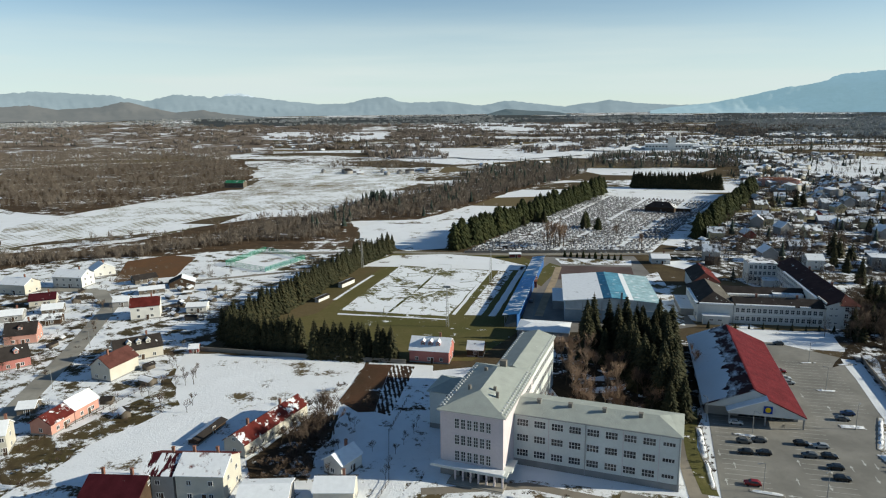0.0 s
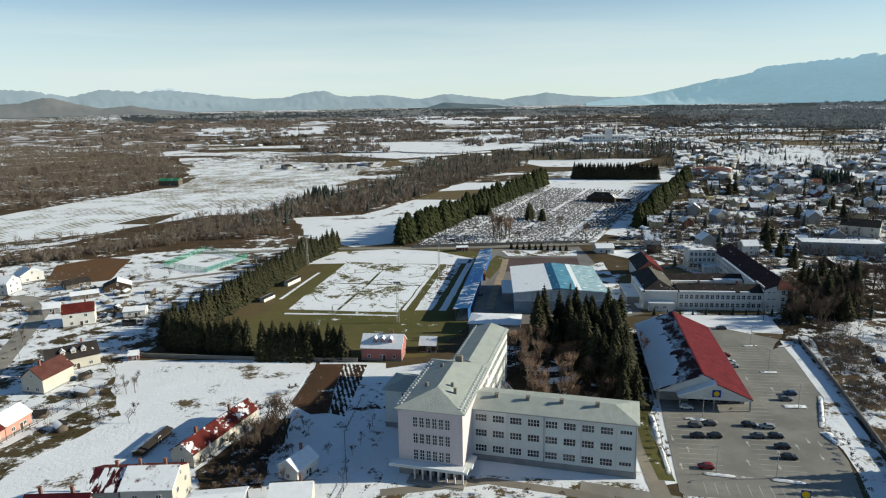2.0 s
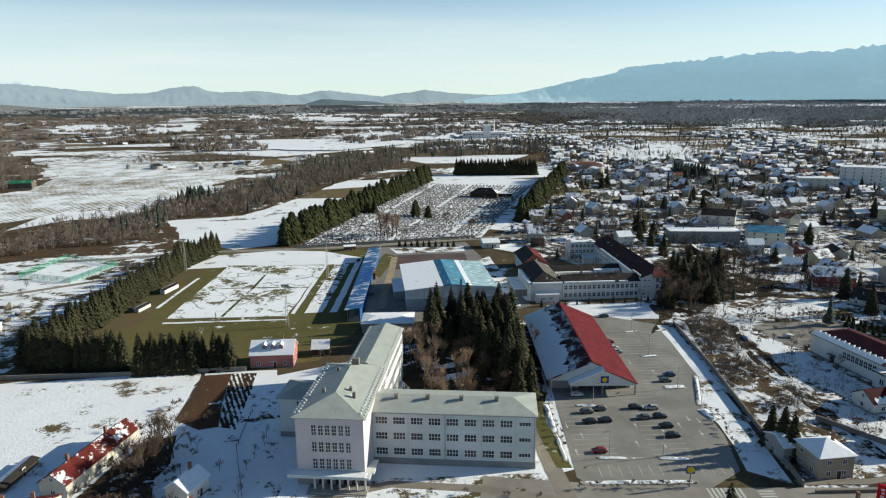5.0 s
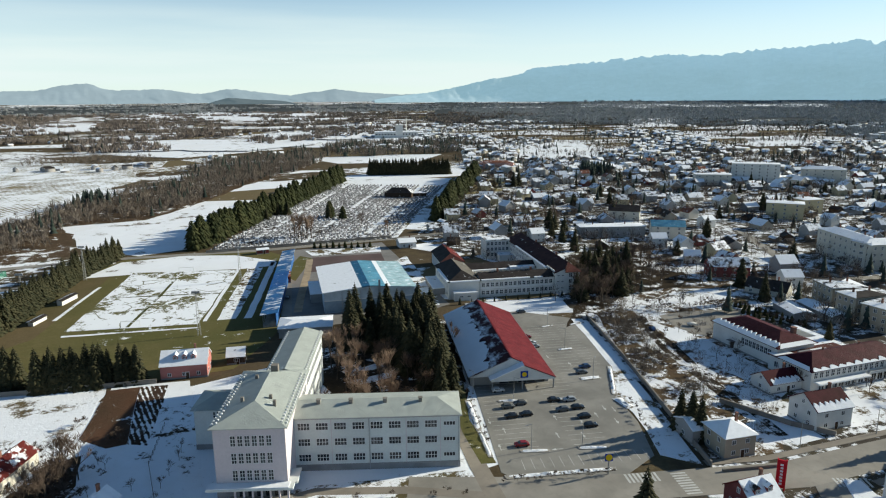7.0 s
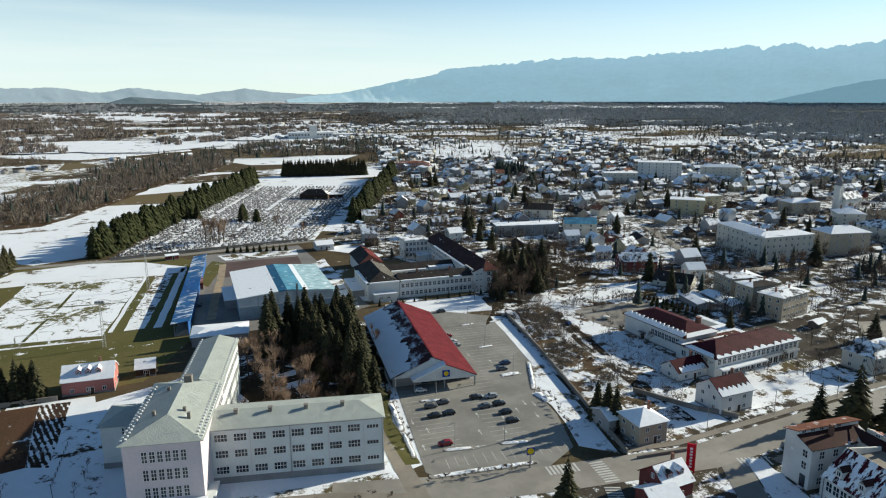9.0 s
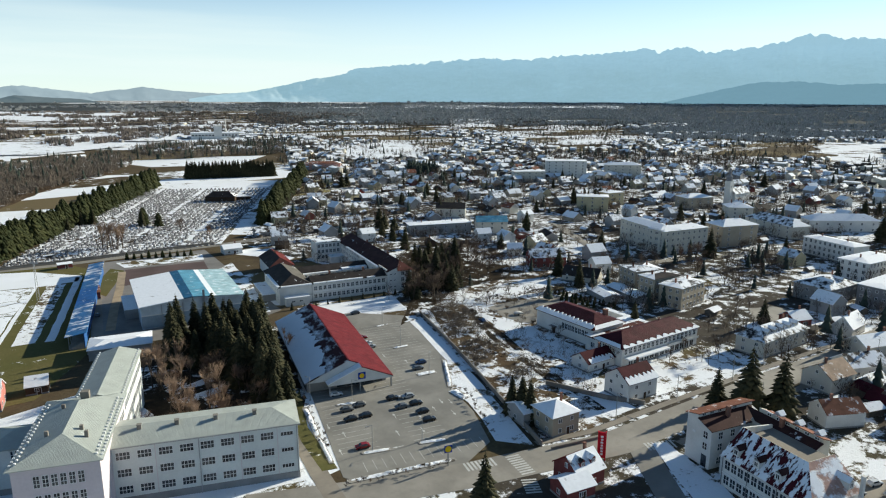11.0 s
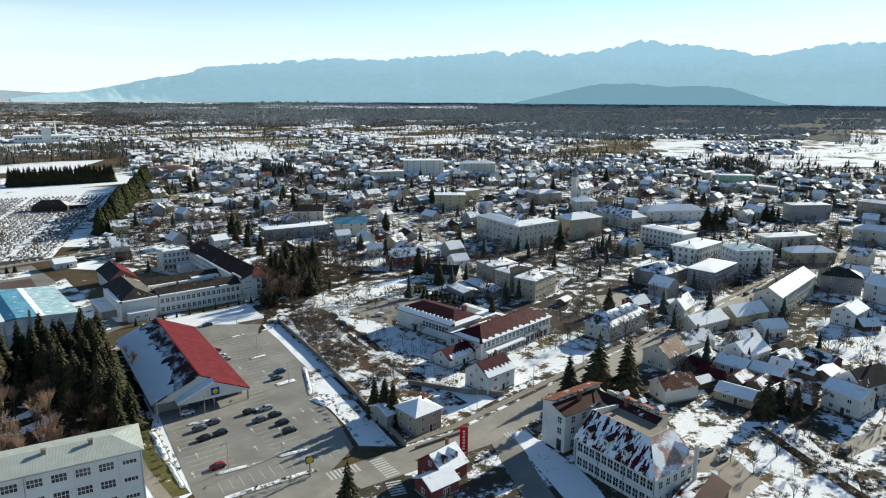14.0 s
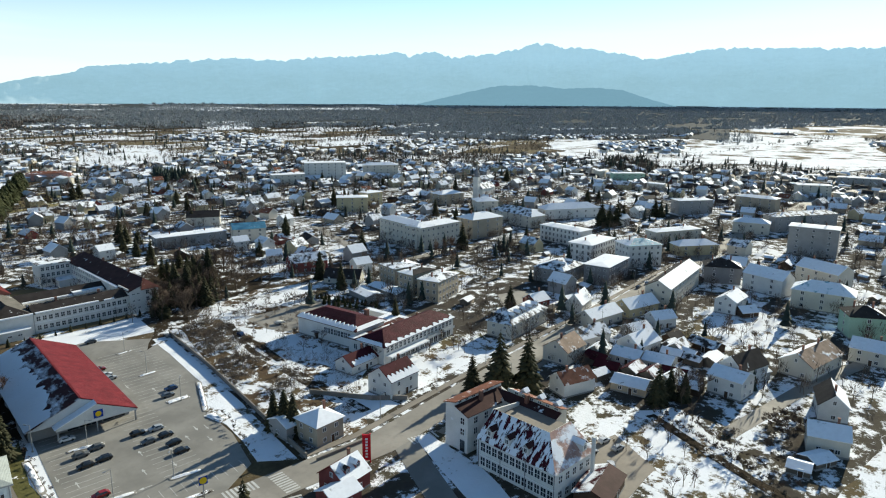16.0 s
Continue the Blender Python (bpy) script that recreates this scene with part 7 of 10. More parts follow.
house(190.6, 9.0, -82, 9.7, 8.0, 5.0, 2.4, m_cream, (r_snow, r_maroon), "cream house with snow on its lower roof", group=S)
house(174.0, 13.8, -92, 5.2, 5.0, 2.0, 0.8, m_plank, (r_snow, r_snow), "garden shed under snow", group=S, name="shed", category="shed", chim=0, sides=())
house(180.9, 10.3, -37, 7.0, 5.0, 2.0, 0.8, m_plank, (r_snow, r_snow), "garden shed under snow", group=S, name="shed", category="shed", chim=0, sides=())
house(221.6, 71.5, -95, 9.8, 8.0, 3.0, 2.0, m_cream, (r_bluesnow, r_snow), "low house with a snowy roof", group=S)
house(222.7, 61.0, -93, 9.7, 8.0, 3.0, 1.8, m_cream, (r_snow, r_mixed), "low row house with a snowy roof", group=S)
house(199.1, 63.4, -91, 10.8, 8.0, 2.8, 1.6, m_beige, (r_snow, r_snow), "low outbuilding under snow", group=S, chim=0)
house(247.7, 51.1, -112, 11.6, 6.0, 2.8, 1.6, m_wood, (r_mixed, r_dark), "dark barn with patchy snow", group=S, name="barn", category="barn", chim=0, sides=())
house(256.2, 94.7, -19, 18.6, 9.0, 4.2, 2.8, m_cream, (r_snow, r_snow), "cream house with a bright snowy roof", group=S)
house(277.3, 85.9, -24, 18.2, 9.0, 4.4, 3.2, m_yellow, (r_snow, r_bluesnow), "yellow house with a steep snowy roof", group=S)
house(231.7, 90.1, -24, 14.3, 9.0, 4.0, 3.0, m_white, (r_mixed, r_snow), "white house with a dark snowy roof", group=S)
house(268.3, 0.4, -98, 11.5, 10.0, 5.5, 2.6, m_cream, (r_snow, r_snow), "cream house with a broad white roof", group=S)
house(229.8, 32.4, -32, 8.4, 6.0, 3.0, 1.2, m_grey, (r_snow, r_snow), "small garage under snow", group=S, chim=0)

house(303.5, 52.5, -9, 14, 9, 6.0, 2.6, m_white, (r_snow, r_mixed), "white two-storey house with a porch and snowy roof", group=S)
house(299.0, 45.5, -42, 8, 6, 2.6, 2.0, m_wood, (r_snow, r_dark), "small dark barn with one white slope", group=S, name="barn", category="barn", chim=0, sides=())
house(233.5, 71.5, -18, 13, 9.5, 4.4, 3.4, m_white, (r_snow, r_snow), "white gabled house under smooth snow", group=S)
house(266.0, 72.5, -38, 10, 7, 4.2, 2.4, m_white, (r_snow, r_snow), "small white house among the gardens", group=S)
house(251.0, 78.0, -28, 10, 7, 3.0, 1.8, m_grey, (r_bluesnow, r_snow), "low house with smooth blue-white snow on the roof", group=S, chim=0)
house(324.5, 115.5, -3, 27, 13, 9.6, 0.5, m_darkgrey, (r_snow, r_snow), "dark grey cafe block with a flat white roof", hip=True, group=S, category="building", chim=0, per=3.0)
house(241.0, 191.0, 75, 21.5, 8.0, 3.0, 0.9, m_grey, (r_bluesnow, r_snow), "long low garage row with a pale blue roof", group=S, name="garage_row", category="garage", chim=0)
house(231.0, 197.0, 70, 16.0, 8.0, 2.8, 0.8, m_grey, (r_snow, r_snow), "low garage row under smooth snow", group=S, name="garage_row", category="garage", chim=0)


def block(x, y, yaw, L, W, H, wall_m, roofs, label, rise=1.2, per=3.2, hip=True, chim=2, name="apartment_block", win=(1.3, 1.6)):
    """A larger town building of several storeys."""
    return house(x, y, yaw, L, W, H, rise, wall_m, roofs, label, hip=hip, name=name, floors=max(2, round(H / 3.3)), per=per * 2.1, win=win, chim=chim, sides=("front", "left"), category="building", group="town buildings", over=0.5, doors=False)


ALLSNOW = (r_snow, r_snow, r_snow, r_snow)
block(258.5, 197.5, -20, 15, 14, 10.0, m_beige, (r_mixed, r_dark, r_mixed, r_snow), "beige three-storey apartment block with patchy snow", rise=0.8, per=1.4, chim=3)
block(251.5, 182.2, -8, 16, 9.5, 10.6, m_beige, (r_dark, r_mixed, r_snow, r_mixed), "beige stepped apartment block with snow", rise=0.8, per=1.4, chim=3)
block(251.0, 170.0, 3, 19, 11, 9.8, m_beige, (r_mixed, r_mixed, r_snow, r_snow), "beige corner block with a snowy roof", rise=0.8, per=1.5)
block(337, 250, -109, 41, 13, 14.5, m_cream, ALLSNOW, "long cream four-storey building under snow", rise=1.8, per=2.0)
block(342, 233, -12, 34, 13, 14.0, m_cream, ALLSNOW, "cream four-storey wing with a snowy roof", rise=1.8, per=2.0)
block(385, 224, -20, 26, 16, 13.0, m_beige, ALLSNOW, "beige corner building with a hipped roof", rise=3)
block(368, 139.5, -7, 29, 15, 10.0, m_white, ALLSNOW, "white school block with tall windows and a snowy roof", rise=0.9, per=1.5, win=(1.4, 2.0))
block(397, 168, -106, 32, 12, 10.0, m_white, ALLSNOW, "white school wing with tall windows and a snowy roof", rise=0.9, per=1.5, win=(1.4, 2.0))
block(364, 111.5, -42, 20, 15, 12.5, m_white, (r_blue, r_snow, r_bluesnow, r_snow), "pale ornate corner building with a blue-grey roof", rise=2.4, per=1.7)
block(447, 32, -91, 26, 13, 17.0, m_grey, ALLSNOW, "grey five-storey block of flats", rise=0.8)
block(330, 19, -92, 24, 13, 8.5, m_cream, (r_bluesnow, r_snow, r_bluesnow, r_snow), "cream building with a long grey-blue snowy roof", rise=3.6)
block(344, 43, -115, 20, 10, 8.5, m_white, (r_snow, r_dark), "white building with two gables", rise=3.6, hip=False)
block(370.5, 21.5, -121, 22.2, 12.0, 9.0, m_cream, (r_snow, r_mixed), "cream gabled apartment house", rise=3.4, hip=False)
block(298.7, 3.6, -70, 13.3, 12.0, 9.0, m_mint, (r_dark, r_mixed), "mint green apartment house", rise=3.0)
block(260.3, 360.8, -20, 42.5, 11.0, 7.0, m_grey, ALLSNOW, "long grey low building with a flat roof", rise=0.5)
block(307.0, 407.0, -41, 22.1, 16.0, 7.0, m_cream, (r_dark, r_snow), "cream hall with a dark gable roof", rise=3.4, hip=False)
block(288.6, 339.7, -34, 20.6, 11.0, 8.5, m_cream, (r_blue, r_blue), "cream house with a blue-grey gable roof", rise=3.0, hip=False)
block(558.9, 521.0, -44, 44.7, 18.0, 20.0, m_white, ALLSNOW, "white five-storey hospital block", rise=0.6)
block(507.7, 527.4, -31, 34.2, 14.0, 11.0, m_cream, ALLSNOW, "long pale building with a flat roof", rise=0.6)
block(413.7, 359.0, -49, 24.5, 14.0, 12.0, m_yellow, ALLSNOW, "yellow apartment block with a flat roof", rise=0.8)
block(449.3, 368.6, -11, 16.6, 12.0, 11.0, m_yellow, ALLSNOW, "yellow apartment wing beside the block", rise=0.8)
block(621.9, 492.1, -46, 40.1, 14.0, 14.0, m_cream, ALLSNOW, "cream stepped apartment block", rise=2.5)
block(494.7, 319.4, -19, 24.8, 16.0, 9.0, m_beige, ALLSNOW, "beige hall with a snowy roof", rise=2.5)
block(476.5, 271.1, -44, 17.7, 16.0, 9.0, m_cream, ALLSNOW, "cream town house with a hipped snowy roof", rise=3.0)
block(485.9, 202.4, -40, 45.9, 14.0, 8.0, m_white, ALLSNOW, "white town hall with a snowy hipped roof", rise=3.5)
block(440.3, 223.3, -110, 41.9, 14.0, 8.5, m_cream, (r_mixed, r_snow, r_snow, r_snow), "cream town house with roof windows", rise=4.0)
block(730.6, 234.0, -55, 34.4, 12.0, 11.0, m_mint, ALLSNOW, "pale green block of flats", rise=0.5)
block(600.8, 84.1, -101, 31.3, 12.0, 12.0, m_beige, ALLSNOW, "beige block of flats under snow", rise=1.5)
block(498.8, 73.3, -86, 23.0, 12.0, 8.0, m_cream, ALLSNOW, "cream town house with a broad snowy roof", rise=2.5)
block(442.4, 111.9, -36, 36.1, 11.0, 7.5, m_cream, ALLSNOW, "pale low town building", rise=1.0)
block(353.5, 65.7, -74, 17.1, 12.0, 8.5, m_darkgrey, (r_dark, r_mixed), "dark town house with a grey roof", rise=3.0)
block(408.4, 91.6, -46, 25.6, 11.0, 6.5, m_yellow, ALLSNOW, "yellow corner house under snow", rise=2.5)
block(533.5, 46.7, -40, 54.7, 12.0, 11.0, m_grey, (r_mixed, r_snow, r_mixed, r_snow), "long grey apartment block with patchy snow", rise=2.0)
block(721.1, 53.2, -70, 29.2, 12.0, 12.0, m_cream, ALLSNOW, "cream apartment block with a snowy roof", rise=1.0)
block(562.7, 127.7, -45, 30.3, 12.0, 11.0, m_grey, ALLSNOW, "grey apartment block with a snowy roof", rise=1.0)
block(837.5, 18.0, -89, 40.9, 12.0, 10.0, m_grey, ALLSNOW, "long grey building with a snowy roof", rise=1.0)
block(385.3, 765.5, -31, 42.7, 16.0, 8.0, m_pink, (r_tile, r_snow, r_tile, r_snow), "long building with a red roof", rise=2.0)


def factory():
    """A long white hall with a tall tower and a stack, far outside the town."""
    f = thing("factory", 485, 1446, -18, "long white factory hall with a tower and stack far outside town", "factory", z=float(far_rise(1525)) - 0.3)
    child("hall_wall", boxes("hall_wall", [(-48, -18, 0, 48, 18, 12.6)], m_white), f)
    child("hall_roof", boxes("hall_roof", [(-48.6, -18.6, 12.603, 48.6, 18.6, 13.4)], r_snow), f)
    child("tower_wall", boxes("tower_wall", [(-2, -20, 0, 14, -4, 27)], m_white), f)
    child("tower_roof", boxes("tower_roof", [(-2.5, -20.5, 27.003, 14.5, -3.5, 28)], m_white), f)
    sk = Soup()
    tube(sk, (22, 0, 0), (22, 0, 42), 1.6, 1.1, 0, 8)
    child("stack", sk.mesh("stack", [m_white]), f)
    for k in range(14):
        child("window", window_mesh(4.0, 3.0, 3, 1), f, pose(-44 + k * 6.6, -18.012, 6.5))
    child("loading_shed", boxes("loading_shed", [(48.003, -12, 0, 92, 14, 8)], m_grey), f)
    child("loading_roof", boxes("loading_roof", [(48.003, -12.6, 8.003, 92.6, 14.6, 8.7)], r_snow), f)


factory()
house(192.6, 584.5, -32, 24.9, 12.0, 4.5, 4.0, m_wood, (r_dark, r_mixed), "dark cemetery chapel with a broad roof", name="chapel", hip=True, chim=0, sides=(), category="chapel")
house(210.4, 581.2, -16, 12.6, 8.0, 3.5, 1.0, m_wood, (r_snow, r_dark), "low dark hall beside the chapel", name="hall", hip=True, chim=0, sides=(), category="building")
house(127.8, 385.6, -5, 10.4, 8.0, 3.5, 1.8, m_white, (r_snow, r_snow), "small white house by the cemetery", group=S)
house(44.4, 404.1, -1, 6.9, 4.0, 2.6, 0.6, m_brick, (r_snow, r_tile), "little brick kiosk by the stadium gate", name="kiosk", chim=0, category="kiosk", sides=())
house(46.2, 337.8, -8, 4.9, 12.0, 3.4, 0.6, m_brick, (r_tile, r_tile), "brick changing room behind the stand", name="changing_room", chim=0, sides=("front",), category="building")


def church():
    x, y = [(530.7, 310.2)][0]
    c = thing("church", x, y, 0, "white church with a dark steeple among the roofs", "church")
    child("nave", boxes("nave", [(2.5, -5, 0, 26, 5, 9)], m_white), c)
    slab("nave_roof", [(2.5, -5.6, 8.8), (26, -5.6, 8.8), (26, 0, 14), (2.5, 0, 14)], 0.2, r_mixed, c)
    slab("nave_roof", [(26, 5.6, 8.8), (2.5, 5.6, 8.8), (2.5, 0, 14), (26, 0, 14)], 0.2, r_snow, c)
    child("tower", boxes("tower", [(-2.5, -2.5, 0, 2.5, 2.5, 20)], m_white), c)
    ring = [(3.0, 20), (2.4, 21.5), (2.6, 23.5), (1.5, 25), (0.9, 26), (1.0, 27.5), (0.15, 31)]
    v, f = [], []
    for r, z in ring:
        v += [(r * math.cos(k * math.pi / 4 + 0.39), r * math.sin(k * math.pi / 4 + 0.39), z) for k in range(8)]
    for i in range(len(ring) - 1):
        f += [(i * 8 + k, i * 8 + (k + 1) % 8, (i + 1) * 8 + (k + 1) % 8, (i + 1) * 8 + k) for k in range(8)]
    child("steeple", quick("steeple", v, f, m_darkgrey), c)
    for z in (6, 14):
        child("window", window_mesh(1.0, 2.2, 2, 2), c, pose(0, -2.512, z))
    TAKEN.append((x + 10, y, 22))


church()

# ---------------- rows of ordinary houses through the town ----------------
STREETS = [[(128, 109), (205, 103.5), (280, 95.5), (375, 88), (520, 74), (760, 40)], [(184.2, 32.5), (200.6, 27.0), (228.8, 17.8), (255.3, 6.4), (278.1, -4.6)], [(349.5, 338.3), (298.2, 254.5), (303.8, 225.8), (346.7, 209.8), (403.8, 186.8)]]


def near_street(x, y, lim):
    for line in STREETS:
        for a, b in zip(line, line[1:]):
            a2, b2, p = Vector(a), Vector(b), Vector((x, y))
            d = b2 - a2
            s = max(0, min(1, (p - a2).dot(d) / d.length_squared))
            if (a2 + d * s - p).length < lim:
                return True
    return False


def free_spot(x, y, r):
    return all((x - a) ** 2 + (y - b) ** 2 > (r + c) ** 2 for a, b, c in TAKEN)


shed_rng = random.Random(21)
shed_models = [house(0, -900 - 20 * k, 0, L, W, e, r, wm, rf, text, group="garden sheds", name="shed", category="shed", chim=0, sides=(), doors=False, plinth=0) for k, (wm, rf, L, W, e, r, text) in enumerate((
    (m_plank, (r_snow, r_mixed), 6, 4, 2.3, 1.1, "weathered plank shed with snow on its roof"), (m_wood, (r_dark, r_snow), 7, 4.5, 2.4, 1.4, "dark timber shed with a half-snowy roof"),
    (m_plank, (r_mixed_red, r_maroon), 8, 5, 2.6, 1.6, "low timber outhouse with a dark red roof"), (m_beige, (r_mixed, r_snow), 9, 6, 3.0, 2.2, "small beige annex with patchy snow")))]
del TAKEN[-4:]
shed_poly = [(199, 76), (218, 87), (246, 83), (254, 66), (240, 52), (222, 50), (205, 46), (200, 62)]
shed_count, shed_used = 0, set()
for i in range(900):
    x, y = shed_rng.uniform(min(p[0] for p in shed_poly), max(p[0] for p in shed_poly)), shed_rng.uniform(min(p[1] for p in shed_poly), max(p[1] for p in shed_poly))
    if shed_count >= 20 or not inside(x, y, shed_poly) or near_street(x, y, 10) or not free_spot(x, y, 1.5):
        continue
    k = shed_rng.randrange(4)
    m = pose(x, y, 0, 0, 0, shed_rng.choice((-12, 78)) + shed_rng.gauss(0, 6))
    if k in shed_used:
        copy_thing(shed_models[k], m)
    else:
        shed_used.add(k)
        shed_models[k].matrix_basis = m
    TAKEN.append((x, y, 3.6))
    shed_count += 1

hrng = random.Random(5)
OPEN_GROUND = [[(246, 66), (300, 70), (330, 48), (335, -5), (240, -20), (200, 5), (205, 30), (240, 46)], [(250, 122), (255, 225), (330, 225), (352, 150), (300, 146), (262, 122)], [(200, 170), (240, 160), (262, 205), (245, 250), (170, 255)],
               [(165, 236), (200, 330), (240, 320), (270, 260), (235, 205)]]
town_models = []
for k, (wm, rf, L, W, e, rise, text) in enumerate((
        (m_cream, (r_mixed, r_snow), 11, 9, 5.4, 3.2, "cream house with a patchy snowy gable roof"), (m_darkgrey, (r_snow, r_mixed), 12, 9, 3.4, 3.0, "grey low house under snow"),
        (m_grey, (r_mixed, r_snow), 10, 9, 5.6, 3.4, "grey house with patchy snow on the roof"), (m_beige, (r_dark, r_snow), 13, 9, 3.4, 3.4, "beige house with a dark front roof"),
        (m_white, (r_snow, r_snow), 9, 8, 5.6, 2.6, "small white two-storey house under snow"), (m_brick, (r_mixed_red, r_snow), 11, 8, 3.2, 3.0, "brick house with a snowy red roof"),
        (m_grey, (r_dark, r_mixed), 14, 8, 3.0, 2.2, "long low grey house with a dark roof"), (m_yellow, (r_mixed, r_mixed), 11, 9, 5.0, 3.4, "yellow house with a half-snowy roof"),
        (m_cream, (r_tile, r_snow_red), 10, 9, 4.6, 3.2, "cream house with a clay tile roof"), (m_wood, (r_snow, r_dark), 8, 6, 2.6, 1.8, "dark timber outbuilding under snow"))):
    town_models.append(house(0, -400 - 30 * k, 0, L, W, e, rise, wm, rf, text, group="town houses", per=6.2, sides=("front",), category="house", doors=False, plinth=0, chim=k % 2))
    TAKEN.pop()
first = set()
placed = 0
town_poly = [(165, 250), (150, 405), (240, 560), (330, 700), (560, 800), (760, 640), (820, 300), (780, 60), (560, -60), (260, -60), (215, 20), (190, 60), (225, 150), (215, 205)]
for i in range(2600):
    x, y = hrng.uniform(150, 820), hrng.uniform(-60, 800)
    if placed >= 270 or not inside(x, y, town_poly) or near_street(x, y, 13) or not free_spot(x, y, 6.5):
        continue
    if any(inside(x, y, poly) for poly in OPEN_GROUND):
        continue
    k = hrng.randrange(len(town_models))
    m = pose(x, y, 0, 0, 0, hrng.choice((-12, 78, -12, 78, 168, -102)) + hrng.gauss(0, 9))
    if k in first:
        copy_thing(town_models[k], m)
    else:
        first.add(k)
        town_models[k].matrix_basis = m
    TAKEN.append((x, y, 6.0))
    placed += 1

# ---------------- far town, woods and fields ----------------


def house_shape(L, W, e, r):
    x, y = L / 2, W / 2
    v = np.array([(-x, -y, 0), (x, -y, 0), (x, y, 0), (-x, y, 0), (-x, -y, e), (x, -y, e), (x, y, e), (-x, y, e), (-x, 0, e + r), (x, 0, e + r),
                  (-x - .4, -y - .5, e - .2), (x + .4, -y - .5, e - .2), (x + .4, y + .5, e - .2), (-x - .4, y + .5, e - .2), (-x - .4, 0, e + r + .2), (x + .4, 0, e + r + .2)], float)
    t = np.array([(0, 1, 5), (0, 5, 4), (1, 2, 6), (1, 6, 5), (2, 3, 7), (2, 7, 6), (3, 0, 4), (3, 4, 7), (5, 6, 9), (7, 4, 8), (10, 11, 15), (10, 15, 14), (12, 13, 14), (12, 14, 15)])
    return v, t


def low_tree(seed, n=30, w=0.13, r=2.3, h=8.0):
    """A light leafless tree with a fuzzy crown of fine twigs, for woods and gardens."""
    rng = random.Random(seed)
    s = Soup()
    tube(s, (0, 0, -0.3), (rng.gauss(0, .2), rng.gauss(0, .2), h * 0.62), 0.15, 0.05)
    lean = rng.gauss(0, 0.25)
    for k in range(n):
        q = np.array([rng.gauss(0, 1), rng.gauss(0, 1), rng.gauss(0, 1)])
        q *= rng.random() ** 0.4 / (np.linalg.norm(q) + 1e-9)
        p = np.array([q[0] * r + lean * q[2], q[1] * r, h * 0.58 + q[2] * h * 0.34])
        root = np.array([0, 0, h * 0.22])
        d = (p - root) / np.linalg.norm(p - root) + np.array([rng.gauss(0, .35), rng.gauss(0, .35), rng.uniform(0, .5)])
        d /= np.linalg.norm(d)
        l = rng.uniform(0.14, 0.32) * h
        side = np.cross(d, (rng.gauss(0, 1), rng.gauss(0, 1), rng.gauss(0, 1)))
        side /= np.linalg.norm(side) + 1e-9
        a = p - d * l * 0.6
        s.add(np.array([a - side * w, a + side * w, p + d * l * 0.5]), np.array([(0, 1, 2)]))
    return np.concatenate(s.v), np.concatenate(s.t), 0


def far_clump(seed, n=34):
    """A knot of leafless treetops for woods on the horizon."""
    rng = random.Random(seed)
    s = Soup()
    for k in range(n):
        a, r = rng.uniform(0, 6.283), 4.6 * math.sqrt(rng.random())
        p = np.array([r * math.cos(a), r * math.sin(a), rng.uniform(0, 3.0)])
        d = np.array([rng.gauss(0, 0.45), rng.gauss(0, 0.45), 1.0])
        d /= np.linalg.norm(d)
        side = np.array([math.cos(a * 3 + k), math.sin(a * 3 + k), rng.gauss(0, .2)]) * rng.uniform(0.4, 0.9)
        s.add(np.array([p - side, p + side, p + d * rng.uniform(3.0, 6.5)]), np.array([(0, 1, 2)]))
    return np.concatenate(s.v), np.concatenate(s.t), 0


def low_pine(seed):
    rng = random.Random(seed)
    s = Soup()
    for i in range(4):
        z, r = 1.0 + i * 2.1, 2.3 * (1 - i / 4.6)
        ring = [np.array([r * rng.uniform(.75, 1.2) * math.cos(k * 1.047 + i), r * rng.uniform(.75, 1.2) * math.sin(k * 1.047 + i), z + rng.uniform(-.4, .4)]) for k in range(6)]
        s.add(np.array(ring + [np.array([0, 0, z + 3.4])]), np.array([(k, (k + 1) % 6, 6) for k in range(6)]))
    return np.concatenate(s.v), np.concatenate(s.t), 0


LOW = [low_tree(k, 30, 0.17) for k in range(7)]
TOWN = [low_tree(30 + k, 46, 0.085, 2.5, 7.5) for k in range(7)]
LITE = [low_tree(70 + k, 18, 0.22, 2.5, 7.5) for k in range(7)]
BUSH = [low_tree(50 + k, 34, 0.16, 4.2, 7.5) for k in range(7)]
FAR = [far_clump(k) for k in range(7)]
PINE = [low_pine(k) for k in range(4)]
frng = np.random.RandomState(3)


